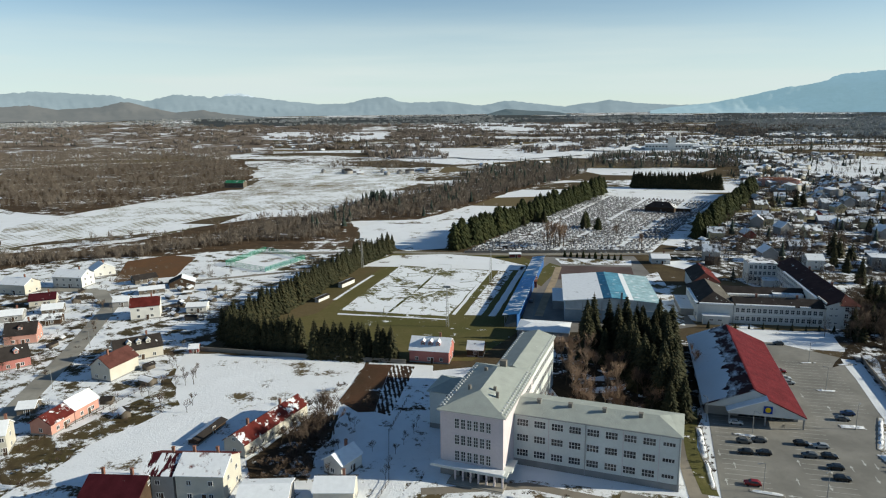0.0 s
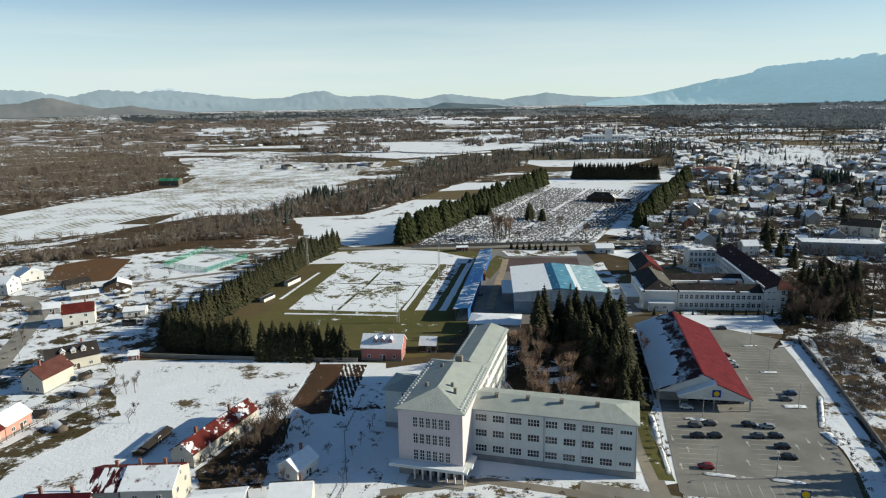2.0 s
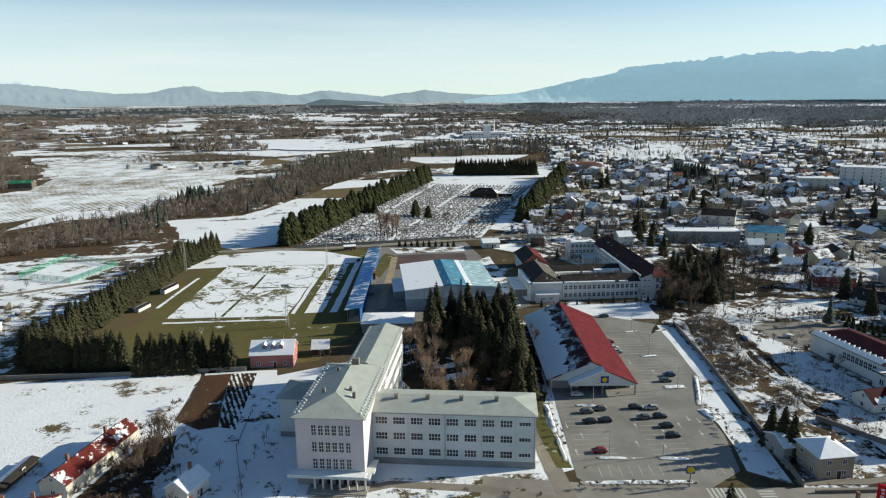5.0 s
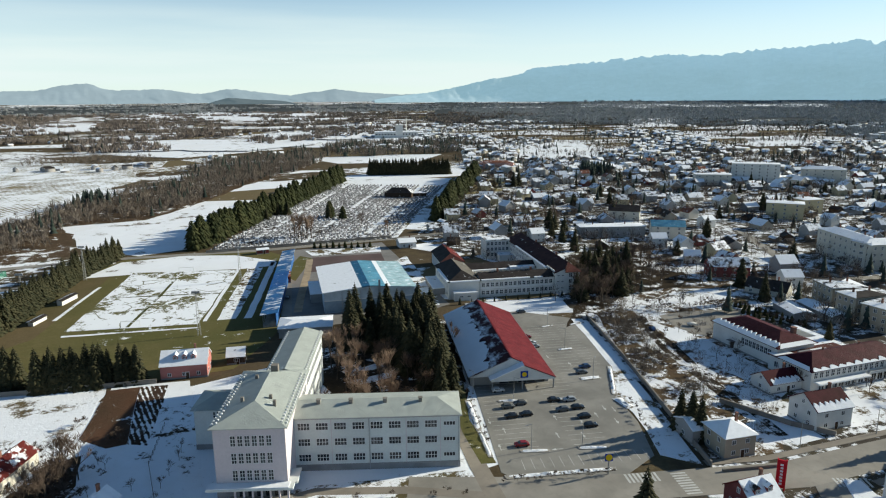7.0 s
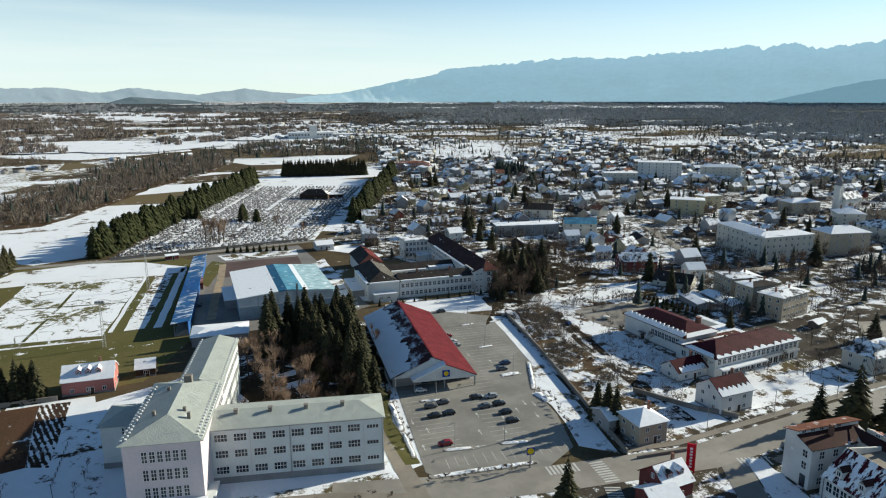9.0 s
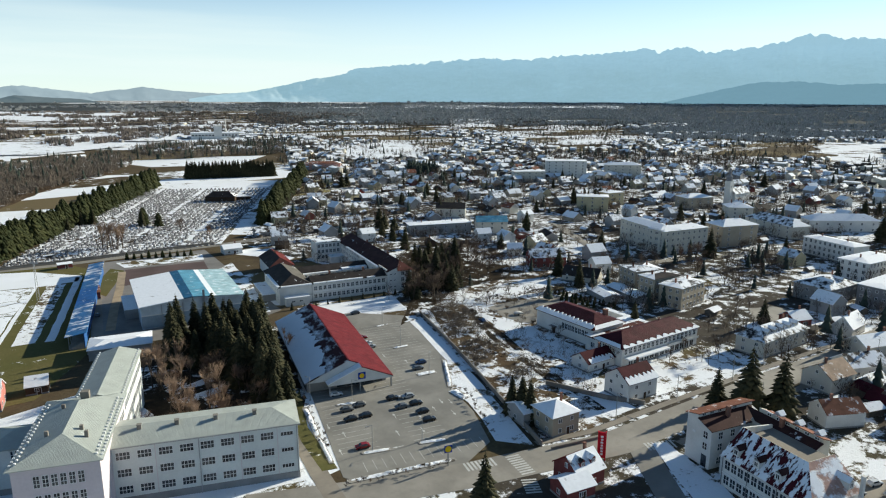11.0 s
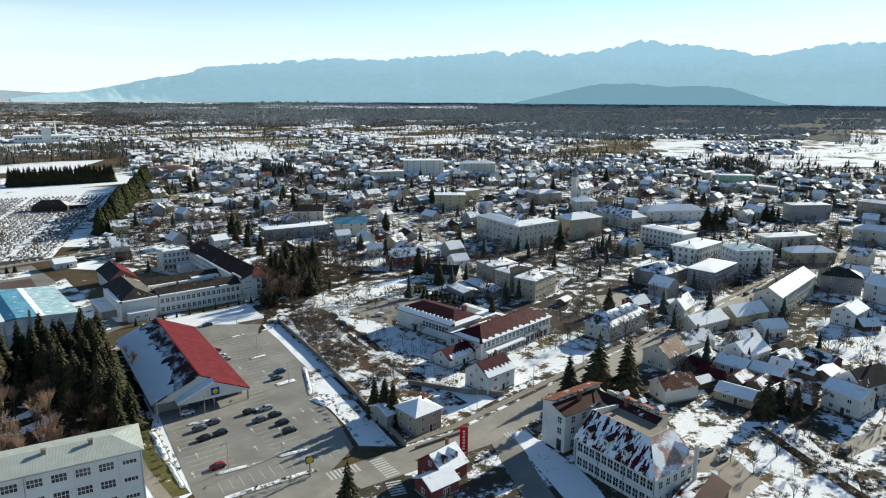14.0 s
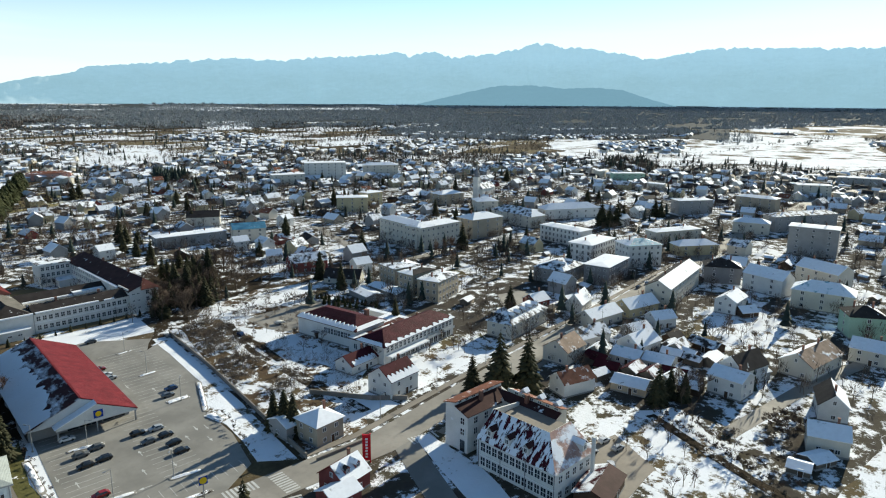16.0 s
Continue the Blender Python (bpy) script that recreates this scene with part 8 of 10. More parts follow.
def wood(name, poly, spacing, label, s=(0.8, 1.35), pines=0.0, mats=None, gap=0.0, scale=0.02, shapes=None, ragged=5.0, open_land=None):
    """Many trees of a wood in one mesh, with a ragged outer edge."""
    xs, ys = [p[0] for p in poly], [p[1] for p in poly]
    n = int((max(xs) - min(xs)) * (max(ys) - min(ys)) / spacing ** 2)
    soup = Soup()
    for x, y in zip(frng.uniform(min(xs), max(xs), n), frng.uniform(min(ys), max(ys), n)):
        wx, wy = noise.noise((x * 0.06, y * 0.06, 1.0)), noise.noise((x * 0.06, y * 0.06, 9.0))
        if not inside(x + wx * ragged, y + wy * ragged, poly):
            continue
        if open_land and inside(x, y, open_land):
            continue
        if gap and noise.noise((x * scale, y * scale * 1.6, 5.0)) < gap - 0.5:
            continue
        z = float(far_rise(math.hypot(x, y)))
        q = frng.uniform(*s)
        if frng.rand() < pines:
            soup.put(PINE[frng.randint(4)], x, y, z, q, frng.uniform(0, 6.28), 1)
        else:
            soup.put((shapes or LOW)[frng.randint(7)], x, y, z, (q, q * frng.uniform(0.85, 1.2)), frng.uniform(0, 6.28), 0)
    if soup.n:
        tagged(new(name, soup.mesh(name, mats or [m_wood_far, m_pine_far])), label, "trees", kind="stuff")


wood("bare_wood", [(-432, 649), (-352, 620), (-255, 800), (-270, 960), (-360, 1180), (-480, 1500), (-900, 1700), (-1000, 1200), (-560, 800)], 7.5, "wide leafless brown wood on the plain", (0.75, 1.25), gap=0.12, scale=0.012)
wood("bare_wood", [(-266.4, 392.5), (-247.0, 400.5), (-204.3, 406.1), (-178.7, 422.9), (-155.5, 445.0), (-131.9, 465.4), (-89.8, 467.1), (-109.7, 576.1), (-134.0, 553.7), (-148.9, 522.0), (-166.4, 480.3), (-189.2, 448.8), (-211.9, 428.1), (-260.0, 422.1), (-283.0, 418.3)], 3.2, "belt of leafless trees along the stream", (0.5, 1.05), ragged=9.0)
wood("bare_wood", [(-91.0, 463.0), (-68.9, 514.1), (-75.7, 552.5), (-20.2, 557.4), (6.0, 596.8), (39.9, 662.0), (73.2, 738.2), (158.4, 863.2), (217.9, 1005.6), (95.6, 965.8), (42.4, 876.3), (-1.8, 789.8), (-49.9, 710.0), (-79.2, 651.6), (-112.2, 576.3)], 4.3, "leafless wood beside the cemetery", (0.7, 1.25), 0.05, gap=0.16, scale=0.03, ragged=16.0)
wood("bare_wood", [(95.6, 965.8), (217.9, 1005.6), (233.9, 1172.5), (105.0, 1061.4), (13.6, 925.4), (27.3, 863.8)], 5.4, "leafless wood behind the meadow", (0.8, 1.3), 0.1, gap=0.2, ragged=20.0)
wood("field_trees", [(-254.0, 437.6), (-193.3, 464.9), (-151.9, 532.7), (-113.3, 595.8), (-99.3, 637.6), (-119.9, 631.7), (-166.4, 567.9), (-210.1, 496.6), (-264.8, 457.1)], 8.0, "thin scatter of bare trees in the snow", (0.6, 1.1), gap=0.36, scale=0.04, ragged=8.0)
wood("conifer_clump", [(-77.4, 635.8), (-51.4, 649.3), (-53.2, 674.2), (-80.6, 663.9)], 4.0, "clump of dark conifers in the field", (0.8, 1.3), 1.0)
wood("mixed_wood", [(283.3, 1290), (377.8, 1310), (560.0, 1270), (560.1, 1135.1), (433.9, 996.3), (226.1, 1004.5)], 6.2, "dark mixed wood at the edge of town", (0.8, 1.4), 0.14, gap=0.25, scale=0.02, ragged=30.0)
wood("field_trees", [(-194.1, 1172.7), (-21.4, 1147.5), (-11.0, 1056.1), (-180.0, 1058.1)], 9.0, "row of bare trees along a field", (0.8, 1.2))
wood("far_wood", [(-1700, 1600), (-900, 1700), (-520, 1500), (-250, 1500), (-100, 1250), (120, 1250), (350, 1500), (900, 1900), (1500, 2500), (500, 3200), (-1600, 3300), (-2400, 2700)], 21.0,
     "scattered leafless woods on the far plain", (1.1, 1.7), 0.05, gap=0.55, scale=0.006, shapes=FAR, ragged=60.0, mats=[m_far_grey, m_far_pine])
wood("far_wood", [(-2600, 2600), (-1500, 3100), (0, 3200), (1500, 2900), (2600, 2600), (3000, 3300), (0, 4400), (-3000, 3600)], 33.0, "far wooded edge of the plain", (1.2, 1.9), 0.12, gap=0.52, scale=0.003, shapes=FAR, ragged=60.0, mats=[m_haze_wood, m_haze_pine])
wood("far_wood", [(1000, 2000), (1350, 1500), (1700, 1250), (1930, 1250), (1960, 830), (2030, 480), (2150, 330), (2500, 150), (2900, -300), (4200, -500), (4000, 1800), (2700, 3300), (1400, 3300)], 19.0, "broad dark woods in front of the massif", (1.0, 1.35), 0.25, gap=0.12, scale=0.003, shapes=FAR, ragged=60.0, mats=[m_haze_wood, m_haze_pine])
wood("forest", [(1453.2, 1106.7), (1942.4, 1306.8), (1994.6, 832.3), (2068.8, 506.5), (1841.4, 393.8), (1548.7, 454.5), (1521.2, 635.4), (1319.7, 682.9), (1338.9, 794.1), (1214.0, 819.4)], 10.5, "dense leafless forest beyond the town", (1.0, 1.25), 0.12, shapes=FAR, ragged=60.0, mats=[m_haze_wood, m_haze_pine])
m_town_twigs = leaf_mat("town_twigs", (0.075, 0.058, 0.046), (0.15, 0.115, 0.09))
wood("waste_scrub", [(164.9, 244.7), (176.1, 230.8), (157.6, 197.4), (144.1, 149.9), (136.8, 149.7), (137.2, 165.8), (134.3, 177.1), (140.7, 192.3), (148.6, 209.5)], 1.9, "brown bare scrub on the waste ground", (0.28, 0.58), 0.0, gap=0.2, scale=0.06, shapes=BUSH, ragged=4.0)
wood("park_wood", [(837.7, 313.7), (863.6, 240.7), (978.5, 284.3), (982.0, 333.6)], 5.0, "dark bare park trees in the town", (1.0, 1.6), 0.1, mats=[m_town_twigs, m_pine_far], shapes=TOWN, ragged=12.0)
wood("town_conifers", [(457.4, 691.1), (495.9, 681.2), (464.7, 637.9), (430.9, 641.4)], 5.0, "clump of dark conifers in the town", (1.0, 1.6), 0.8, mats=[m_town_twigs, m_pine_far], ragged=8.0)
wood("park_wood", [(343.0, 212.3), (378.1, 193.9), (344.6, 163.0), (304.9, 154.0), (281.2, 166.9)], 6.0, "bare trees of the town park", (0.8, 1.3), 0.08, gap=0.3, scale=0.05, mats=[m_town_twigs, m_pine_far], shapes=TOWN)
wood("town_trees", [(150, 250), (150, 405), (330, 700), (560, 800), (820, 900), (1000, 500), (900, 0), (560, -60), (260, -60), (220, 20), (190, 60), (225, 150), (215, 205)], 6.9, "bare trees and bushes in the town gardens", (0.45, 1.25), 0.05, gap=0.40, scale=0.03, mats=[m_town_twigs, m_pine_far], shapes=TOWN)
wood("far_town_trees", [(330, 700), (560, 800), (800, 400), (900, 0), (1900, -200), (2100, 1000), (1500, 2000), (800, 1900), (450, 1200)], 10.5, "bare trees among the far roofs", (0.6, 1.2), 0.08, gap=0.32, scale=0.01, mats=[m_town_twigs, m_pine_far], shapes=LITE, open_land=VALLEY)
wood("valley_grove", [(1440, 262), (1551, 215), (1930, 285), (1816, 368)], 9.0, "grove of bare trees in the snowy valley", (0.7, 1.2), 0.15, gap=0.35, scale=0.012, mats=[m_haze_wood, m_haze_pine], shapes=LITE, ragged=25.0)
wood("valley_trees", VALLEY_VILLAGE, 15.0, "bare garden trees in the far village", (0.5, 0.9), 0.15, mats=[m_haze_wood, m_haze_pine], shapes=LITE, ragged=30.0)
wood("valley_hedge", [(1000, 400), (1080, 400), (1060, 330), (1150, 250), (1120, 235), (1010, 290), (960, 350)], 8.0, "bare trees along a stream in the snowy valley", (0.6, 1.2), 0.12, gap=0.3, scale=0.015, mats=[m_town_twigs, m_pine_far], shapes=TOWN, ragged=18.0)
wood("valley_hedge", [(1500, 130), (1850, 90), (1860, 110), (1500, 150)], 9.0, "thin hedge between snowy fields", (0.5, 0.9), 0.1, gap=0.3, scale=0.01, mats=[m_town_twigs, m_pine_far], shapes=TOWN, ragged=14.0)
wood("valley_hedge", [(930, 300), (1020, 150), (985, 60), (1010, 50), (1065, 150), (975, 310)], 7.5, "bare trees along the edge of the snowy valley", (0.5, 1.1), 0.2, gap=0.3, scale=0.02, mats=[m_town_twigs, m_pine_far], shapes=TOWN, ragged=14.0)
wood("valley_hedge", [(1180, 250), (1400, 190), (1700, 170), (1700, 182), (1400, 205), (1190, 265)], 9.0, "thin hedge between snowy fields", (0.4, 0.8), 0.1, gap=0.4, scale=0.01, mats=[m_town_twigs, m_pine_far], shapes=TOWN, ragged=14.0)
wood("village_trees", [(-227.8, 332.8), (-206.7, 395.5), (-119.0, 376.7), (-88.4, 258.7), (-95.2, 234.0), (-86.4, 187.4), (-104.4, 170.6), (-112.1, 153.4)], 8.5, "bare garden trees in the village", (0.25, 0.6), 0.0, gap=0.42, scale=0.04, shapes=TOWN)
wood("scrub_bushes", [(150, 222), (165, 250), (200, 225), (190, 185), (158, 142), (140, 122), (120, 130)], 2.8, "bare scrub on the waste ground", (0.2, 0.42), 0.0, gap=0.42, scale=0.06, shapes=BUSH)

fs = Soup()
SHAPES = [house_shape(*q) for q in ((11, 9, 5, 3.2), (13, 9, 3.4, 3), (9, 8, 5.6, 2.6), (16, 10, 6, 2), (24, 12, 9, 1.2))]
spots = 0
for i in range(12500):
    a, r = radians(frng.uniform(13, 94)), math.sqrt(frng.uniform(560 ** 2, 2300 ** 2))
    x, y = r * math.sin(a), r * math.cos(a)
    if inside(x, y, town_poly) and r < 700:
        continue
    if a < radians(24) and r < 1150 or inside(x, y, VALLEY):
        continue
    if noise.noise((x * 0.0045, y * 0.0045, 9.0)) < 0.0 + (r - 1300) / 2600:
        continue
    v, t = SHAPES[frng.choice(5, p=(0.3, 0.28, 0.28, 0.1, 0.04))]
    roof = frng.rand()
    mi = np.array([0 if frng.rand() < 0.6 else 3] * 10 + ([1] * 4 if roof < 0.62 else ([1, 1, 2, 2] if roof < 0.82 else [2] * 4)))
    fs.put((v, t, mi), x, y, float(far_rise(r)), frng.uniform(0.6, 0.92), frng.uniform(-0.5, 0.2) + frng.choice((0, 1.57)))
    spots += 1
for cx, cy, n, sp in ((-85, 985, 14, 45), (-330, 1650, 14, 110), (130, 1090, 8, 40), (420, 1500, 14, 90), (-700, 1900, 8, 120), (150, 1700, 20, 140), (620, 1900, 30, 160)):
    for k in range(n):
        x, y = cx + frng.normal(0, sp), cy + frng.normal(0, sp * 0.5)
        v, t = SHAPES[frng.randint(4)]
        mi = np.array([3] * 10 + ([1] * 4 if frng.rand() < 0.4 else [2, 2, 1, 1]))
        fs.put((v, t, mi), x, y, float(far_rise(math.hypot(x, y))), 0.75, frng.uniform(0, 3.1))
for k in range(300):
    x, y = frng.uniform(1100, 1520), frng.uniform(280, 500)
    if inside(x, y, VALLEY_VILLAGE):
        v, t = SHAPES[frng.randint(3)]
        mi = np.array([0 if frng.rand() < 0.5 else 3] * 10 + ([1] * 4 if frng.rand() < 0.7 else [1, 1, 2, 2]))
        fs.put((v, t, mi), x, y, float(far_rise(math.hypot(x, y))) + 0.4, 0.85, frng.uniform(-0.4, 0.3) + frng.choice((0, 1.57)))
tagged(new("far_town", fs.mesh("far_town", [m_cream, r_snow, r_dark, m_grey])), "hundreds of far small houses with white and dark roofs", "houses", kind="stuff")

PVIL = [(-180, 310), (-160, 270), (-190, 350), (-130, 330), (-120, 300), (-150, 345), (-175, 240), (-110, 215), (-125, 200)]
os_ = Soup()
SHED = [house_shape(*q) for q in ((5, 4, 2.2, 1.0), (7, 4, 2.3, 0.8), (4, 3, 2.0, 0.7))]
for i in range(1500):
    x, y = hrng.uniform(150, 820), hrng.uniform(-60, 800)
    if inside(x, y, town_poly) and not any(inside(x, y, poly) for poly in OPEN_GROUND) and not near_street(x, y, 9) and free_spot(x, y, -1.0) and noise.noise((x * 0.02, y * 0.02, 2.0)) > -0.15:
        v, t = SHED[hrng.randrange(3)]
        os_.put((v, t, np.array([0] * 10 + ([1] * 4 if hrng.random() < 0.6 else [2, 2, 1, 1]))), x, y, 0.0, hrng.uniform(0.8, 1.2), hrng.choice((-0.2, 1.36)) + hrng.gauss(0, 0.15))
tagged(new("outbuildings", os_.mesh("outbuildings", [m_plank, r_snow, r_dark])), "many small sheds and huts between the houses", "sheds", kind="stuff")

vs_ = Soup()
for i in range(60):
    p = PVIL[hrng.randrange(len(PVIL))]
    x, y = p[0] + hrng.gauss(0, 12), p[1] + hrng.gauss(0, 12)
    if free_spot(x, y, 0.0) and not (-165 < x < -120 and 180 < y < 250):
        v, t = SHED[hrng.randrange(3)]
        vs_.put((v, t, np.array([0] * 10 + ([1] * 4 if hrng.random() < 0.5 else [2, 2, 1, 1]))), x, y, 0.0, hrng.uniform(0.5, 0.9), hrng.uniform(0, 3))
tagged(new("garden_huts", vs_.mesh("garden_huts", [m_plank, r_snow, r_dark])), "small huts and wood stacks in the village gardens", "sheds", kind="stuff")

# ---------------- graves ----------------


def cemetery():
    s = Soup()
    rng = np.random.RandomState(8)
    bv = np.array(box_v(-0.5, -0.5, 0, 0.5, 0.5, 1), float)
    bt = np.array([t for q in BOX_F for t in ((q[0], q[1], q[2]), (q[0], q[2], q[3]))])

    def bx(x, y, z, sx, sy, sz, turn, m):
        w = bv * (sx, sy, sz)
        c, k = math.cos(turn), math.sin(turn)
        s.add(np.stack([w[:, 0] * c - w[:, 1] * k + x, w[:, 0] * k + w[:, 1] * c + y, w[:, 2] + z], 1), bt, m)
    turn = radians(-4)
    for i in range(110):
        for j in range(34):
            u, v = (j + 0.5) / 34, (i + 0.5) / 110
            if j % 11 == 5 or i % 14 == 7 or v > 0.86:
                continue
            a = Vector((12.6, 419)).lerp(Vector((128, 412)), u)
            b = Vector((177, 741)).lerp(Vector((280, 672)), u)
            p = a.lerp(b, v)
            if rng.rand() < 0.15:
                continue
            x, y = p.x + rng.normal(0, 0.25), p.y + rng.normal(0, 0.2)
            bx(x, y, 0.05, 1.7, 1.5, 0.35, turn, 0)
            if rng.rand() < 0.45:
                bx(x, y - 0.1, 0.402, 1.5, 1.2, 0.08, turn, 1)
            bx(x + rng.normal(0, .1), y + 0.75, 0.05, rng.uniform(0.7, 1.5), 0.22, rng.uniform(0.8, 1.5), turn, 0)
    tagged(new("gravestones", s.mesh("gravestones", [m_stone, m_snowfield])), "rows of dark gravestones and grave slabs dusted with snow", "graves", kind="stuff")
    for a, b in (((14, 417.8), (126, 414.3)),):
        w = new("cemetery_wall", boxes("cemetery_wall", [(0, -0.2, 0, 113, 0.2, 1.7), (0, -0.28, 1.703, 113, 0.28, 1.85)], m_wall_grey))
        w.matrix_basis = pose(a[0], a[1], 0, 0, 0, -2)
        tagged(w, "low grey cemetery wall with a coping", "wall", kind="structure")


cemetery()
for x, y, k, q in ((*[(63.2, 515.6)][0], "spruce", 0.7), (*[(74.1, 531.7)][0], "spruce", 0.7), (*[(81.6, 529.7)][0], "spruce", 0.8), (*[(107.8, 503.7)][0], "spruce", 0.9), (*[(116.6, 493.7)][0], "spruce", 0.7)):
    plant(k, x, y, q)
for x, y in [(66.5, 436.1), (71.9, 438.6), (76.0, 433.7), (75.1, 445.8), (81.1, 440.2), (127.3, 420.7), (128.3, 430.2)]:
    plant("red", x, y, 1.05)

# ---------------- cars ----------------


def car_model(name, paint, label, van=False):
    e = thing(name, 0, 0, 0, label, "car", "parked cars")
    prof = [(-2.1, 0.35), (-2.15, 0.75), (-1.95, 0.98), (-1.75, 1.02), (-1.3, 1.46), (0.35, 1.5), (1.05, 1.02), (1.95, 0.86), (2.15, 0.6), (2.1, 0.35)]
    if van:
        prof = [(-2.3, 0.35), (-2.35, 0.9), (-2.25, 1.8), (-2.1, 1.95), (0.9, 1.95), (1.5, 1.15), (2.15, 0.98), (2.3, 0.6), (2.25, 0.35)]
    n = len(prof)
    v, f = [], []
    for side in (-1, 1):
        for x, z in prof:
            w = 0.86 if z < 1.1 else 0.70
            v.append((x, side * w, z))
    f.append(tuple(range(n)))
    f.append(tuple(range(2 * n - 1, n - 1, -1)))
    for k in range(n):
        f.append((k, n + k, n + (k + 1) % n, (k + 1) % n))
    child("body", quick("body", v, f, paint), e)
    z0, z1 = (1.04, 1.42) if not van else (1.2, 1.8)
    for s in (-1, 1):
        y = s * 0.80
        gv = [(-1.45, s * 0.87, z0), (0.75, s * 0.87, z0), (0.25, s * 0.73, z1), (-1.15, s * 0.73, z1)]
        child("side_window", quick("side_window", gv + [(x, q - s * 0.1, z) for x, q, z in gv], [(0, 1, 2, 3), (7, 6, 5, 4), (0, 4, 5, 1), (1, 5, 6, 2), (2, 6, 7, 3), (3, 7, 4, 0)], m_glass), e)
    xa, xb = (0.42, 1.04) if not van else (0.95, 1.5)
    child("windscreen", quick("windscreen", [(xb, -0.72, z0), (xb, 0.72, z0), (xa, 0.64, z1 + 0.06), (xa, -0.64, z1 + 0.06), (xb - 0.1, -0.7, z0), (xb - 0.1, 0.7, z0), (xa - 0.1, 0.6, z1), (xa - 0.1, -0.6, z1)],
                              [(0, 1, 2, 3), (4, 7, 6, 5), (0, 4, 5, 1), (2, 6, 7, 3), (1, 5, 6, 2), (0, 3, 7, 4)], m_glass), e)
    ring = [(0.33 * math.cos(k * math.pi / 6), 0.33 * math.sin(k * math.pi / 6)) for k in range(12)]
    wm = quick("wheel", [(x, -0.1, z) for x, z in ring] + [(x, 0.1, z) for x, z in ring], [tuple(range(11, -1, -1)), tuple(range(12, 24))] + [(k, (k + 1) % 12, 12 + (k + 1) % 12, 12 + k) for k in range(12)], m_tyre)
    for x in (-1.35, 1.35):
        for y in (-0.80, 0.80):
            child("wheel", wm, e, pose(x, y, 0.33))
    for y in (-0.62, 0.62):
        child("headlight", boxes("headlight", [(2.05, y - 0.16, 0.62, 2.16, y + 0.16, 0.76)], m_frame), e)
    return e


m_tyre = plain_mat("tyre_rubber", (0.02, 0.02, 0.02), 0.9)
PAINT = {"black": (0.012, 0.012, 0.014), "grey": (0.10, 0.105, 0.11), "red": (0.22, 0.01, 0.012), "white": (0.62, 0.62, 0.62), "silver": (0.36, 0.37, 0.38), "blue": (0.02, 0.05, 0.13)}
cars = {k: [car_model("car", plain_mat(k + "_car_paint", c, 0.25, 0.1, vary=0.05, spec=0.6), "small %s car parked in a bay" % k), False] for k, c in PAINT.items()}


def park(colour, x, y, yaw):
    ob, used = cars[colour]
    m = pose(x, y, 0.062, 0, 0, yaw)
    if used:
        copy_thing(ob, m)
    else:
        cars[colour][1] = True
        ob.matrix_basis = m @ Matrix.Scale(0.92, 4)


for colour, spot in zip("grey grey black black black silver grey black black black red white".split(),
                        [(81.5, 168.1), (85.8, 168.6), (79.4, 162.3), (83.9, 161.7), (96.3, 166.5), (100.7, 164.8), (95.2, 160.1), (100.0, 159.5), (98.4, 154.0), (97.1, 148.8), (74.3, 147.1), (84.0, 179.2)]):
    park(colour, spot[0], spot[1], -14 + prng.choice((0, 180)))
for colour, spot in zip("red white silver grey blue grey".split(), [(115.6, 217.0), (114.2, 210.9), (113.5, 207.3), (115.7, 180.6), (119.3, 184.1), (128.5, 244.4)]):
    park(colour, spot[0], spot[1], -14 + prng.choice((0, 180)))
for colour, spot in zip("white silver silver grey black white".split(), [(155.5, 65.2), (154.4, 60.1), (161.5, 70.1), (185.3, 32.0), (215.2, 157.9), (144.3, 90.6)]):
    park(colour, spot[0], spot[1], -20 + prng.uniform(-15, 15))
for colour, spot in zip("grey white black silver blue grey".split(), [(41.6, 306.1), (54.8, 318.1), (82.8, 262.3), (89.8, 264.6), (164.9, 204.8), (148.1, 226.6)]):
    park(colour, spot[0], spot[1], 75)
for colour, spot in zip("black white grey".split(), [(232.7, 115.3), (283.0, 97.8), (316.8, 96.5)]):
    park(colour, spot[0], spot[1], -6)

# ---------------- bays, islands and lamps of the car park ----------------
U, N = Vector((math.cos(radians(-14)), math.sin(radians(-14)))), Vector((math.cos(radians(74)), math.sin(radians(74))))


def stripe(a, b, w=0.14, z=0.066):
    a, b = Vector(a), Vector(b)
    d = (b - a)
    L = d.length
    m = boxes("bay_line", [(0, -0.05, -0.03, 1, 0.05, 0.0)], m_line) if "bay" not in CACHE else CACHE["bay"]
    CACHE["bay"] = m
    ob = child("bay_line", m, lot)
    ob.matrix_basis = pose(a.x, a.y, z, 0, 0, math.degrees(math.atan2(d.y, d.x))) @ Matrix.Diagonal((L, w / 0.14, 1, 1))


lot = bpy.data.objects["parking_lot"]
for base, n, half in ((Vector((73.5, 146.5)), 17, 5.0), (Vector((92.0, 141.0)), 17, 5.0), (Vector((96.5, 193.0)), 0, 5.0), (Vector((113.0, 180.0)), 20, 5.0)):
    for k in range(n):
        p = base + N * k * 2.55
        stripe(p - U * half, p + U * half)
for k in range(14):
    p = Vector((69.5, 136.6)) + U * k * 2.5
    stripe(p, p + N * 4.8)
for k in range(18):
    p = Vector((121.5, 186.0)) + N * k * 2.55
    stripe(p, p + U * 4.8)


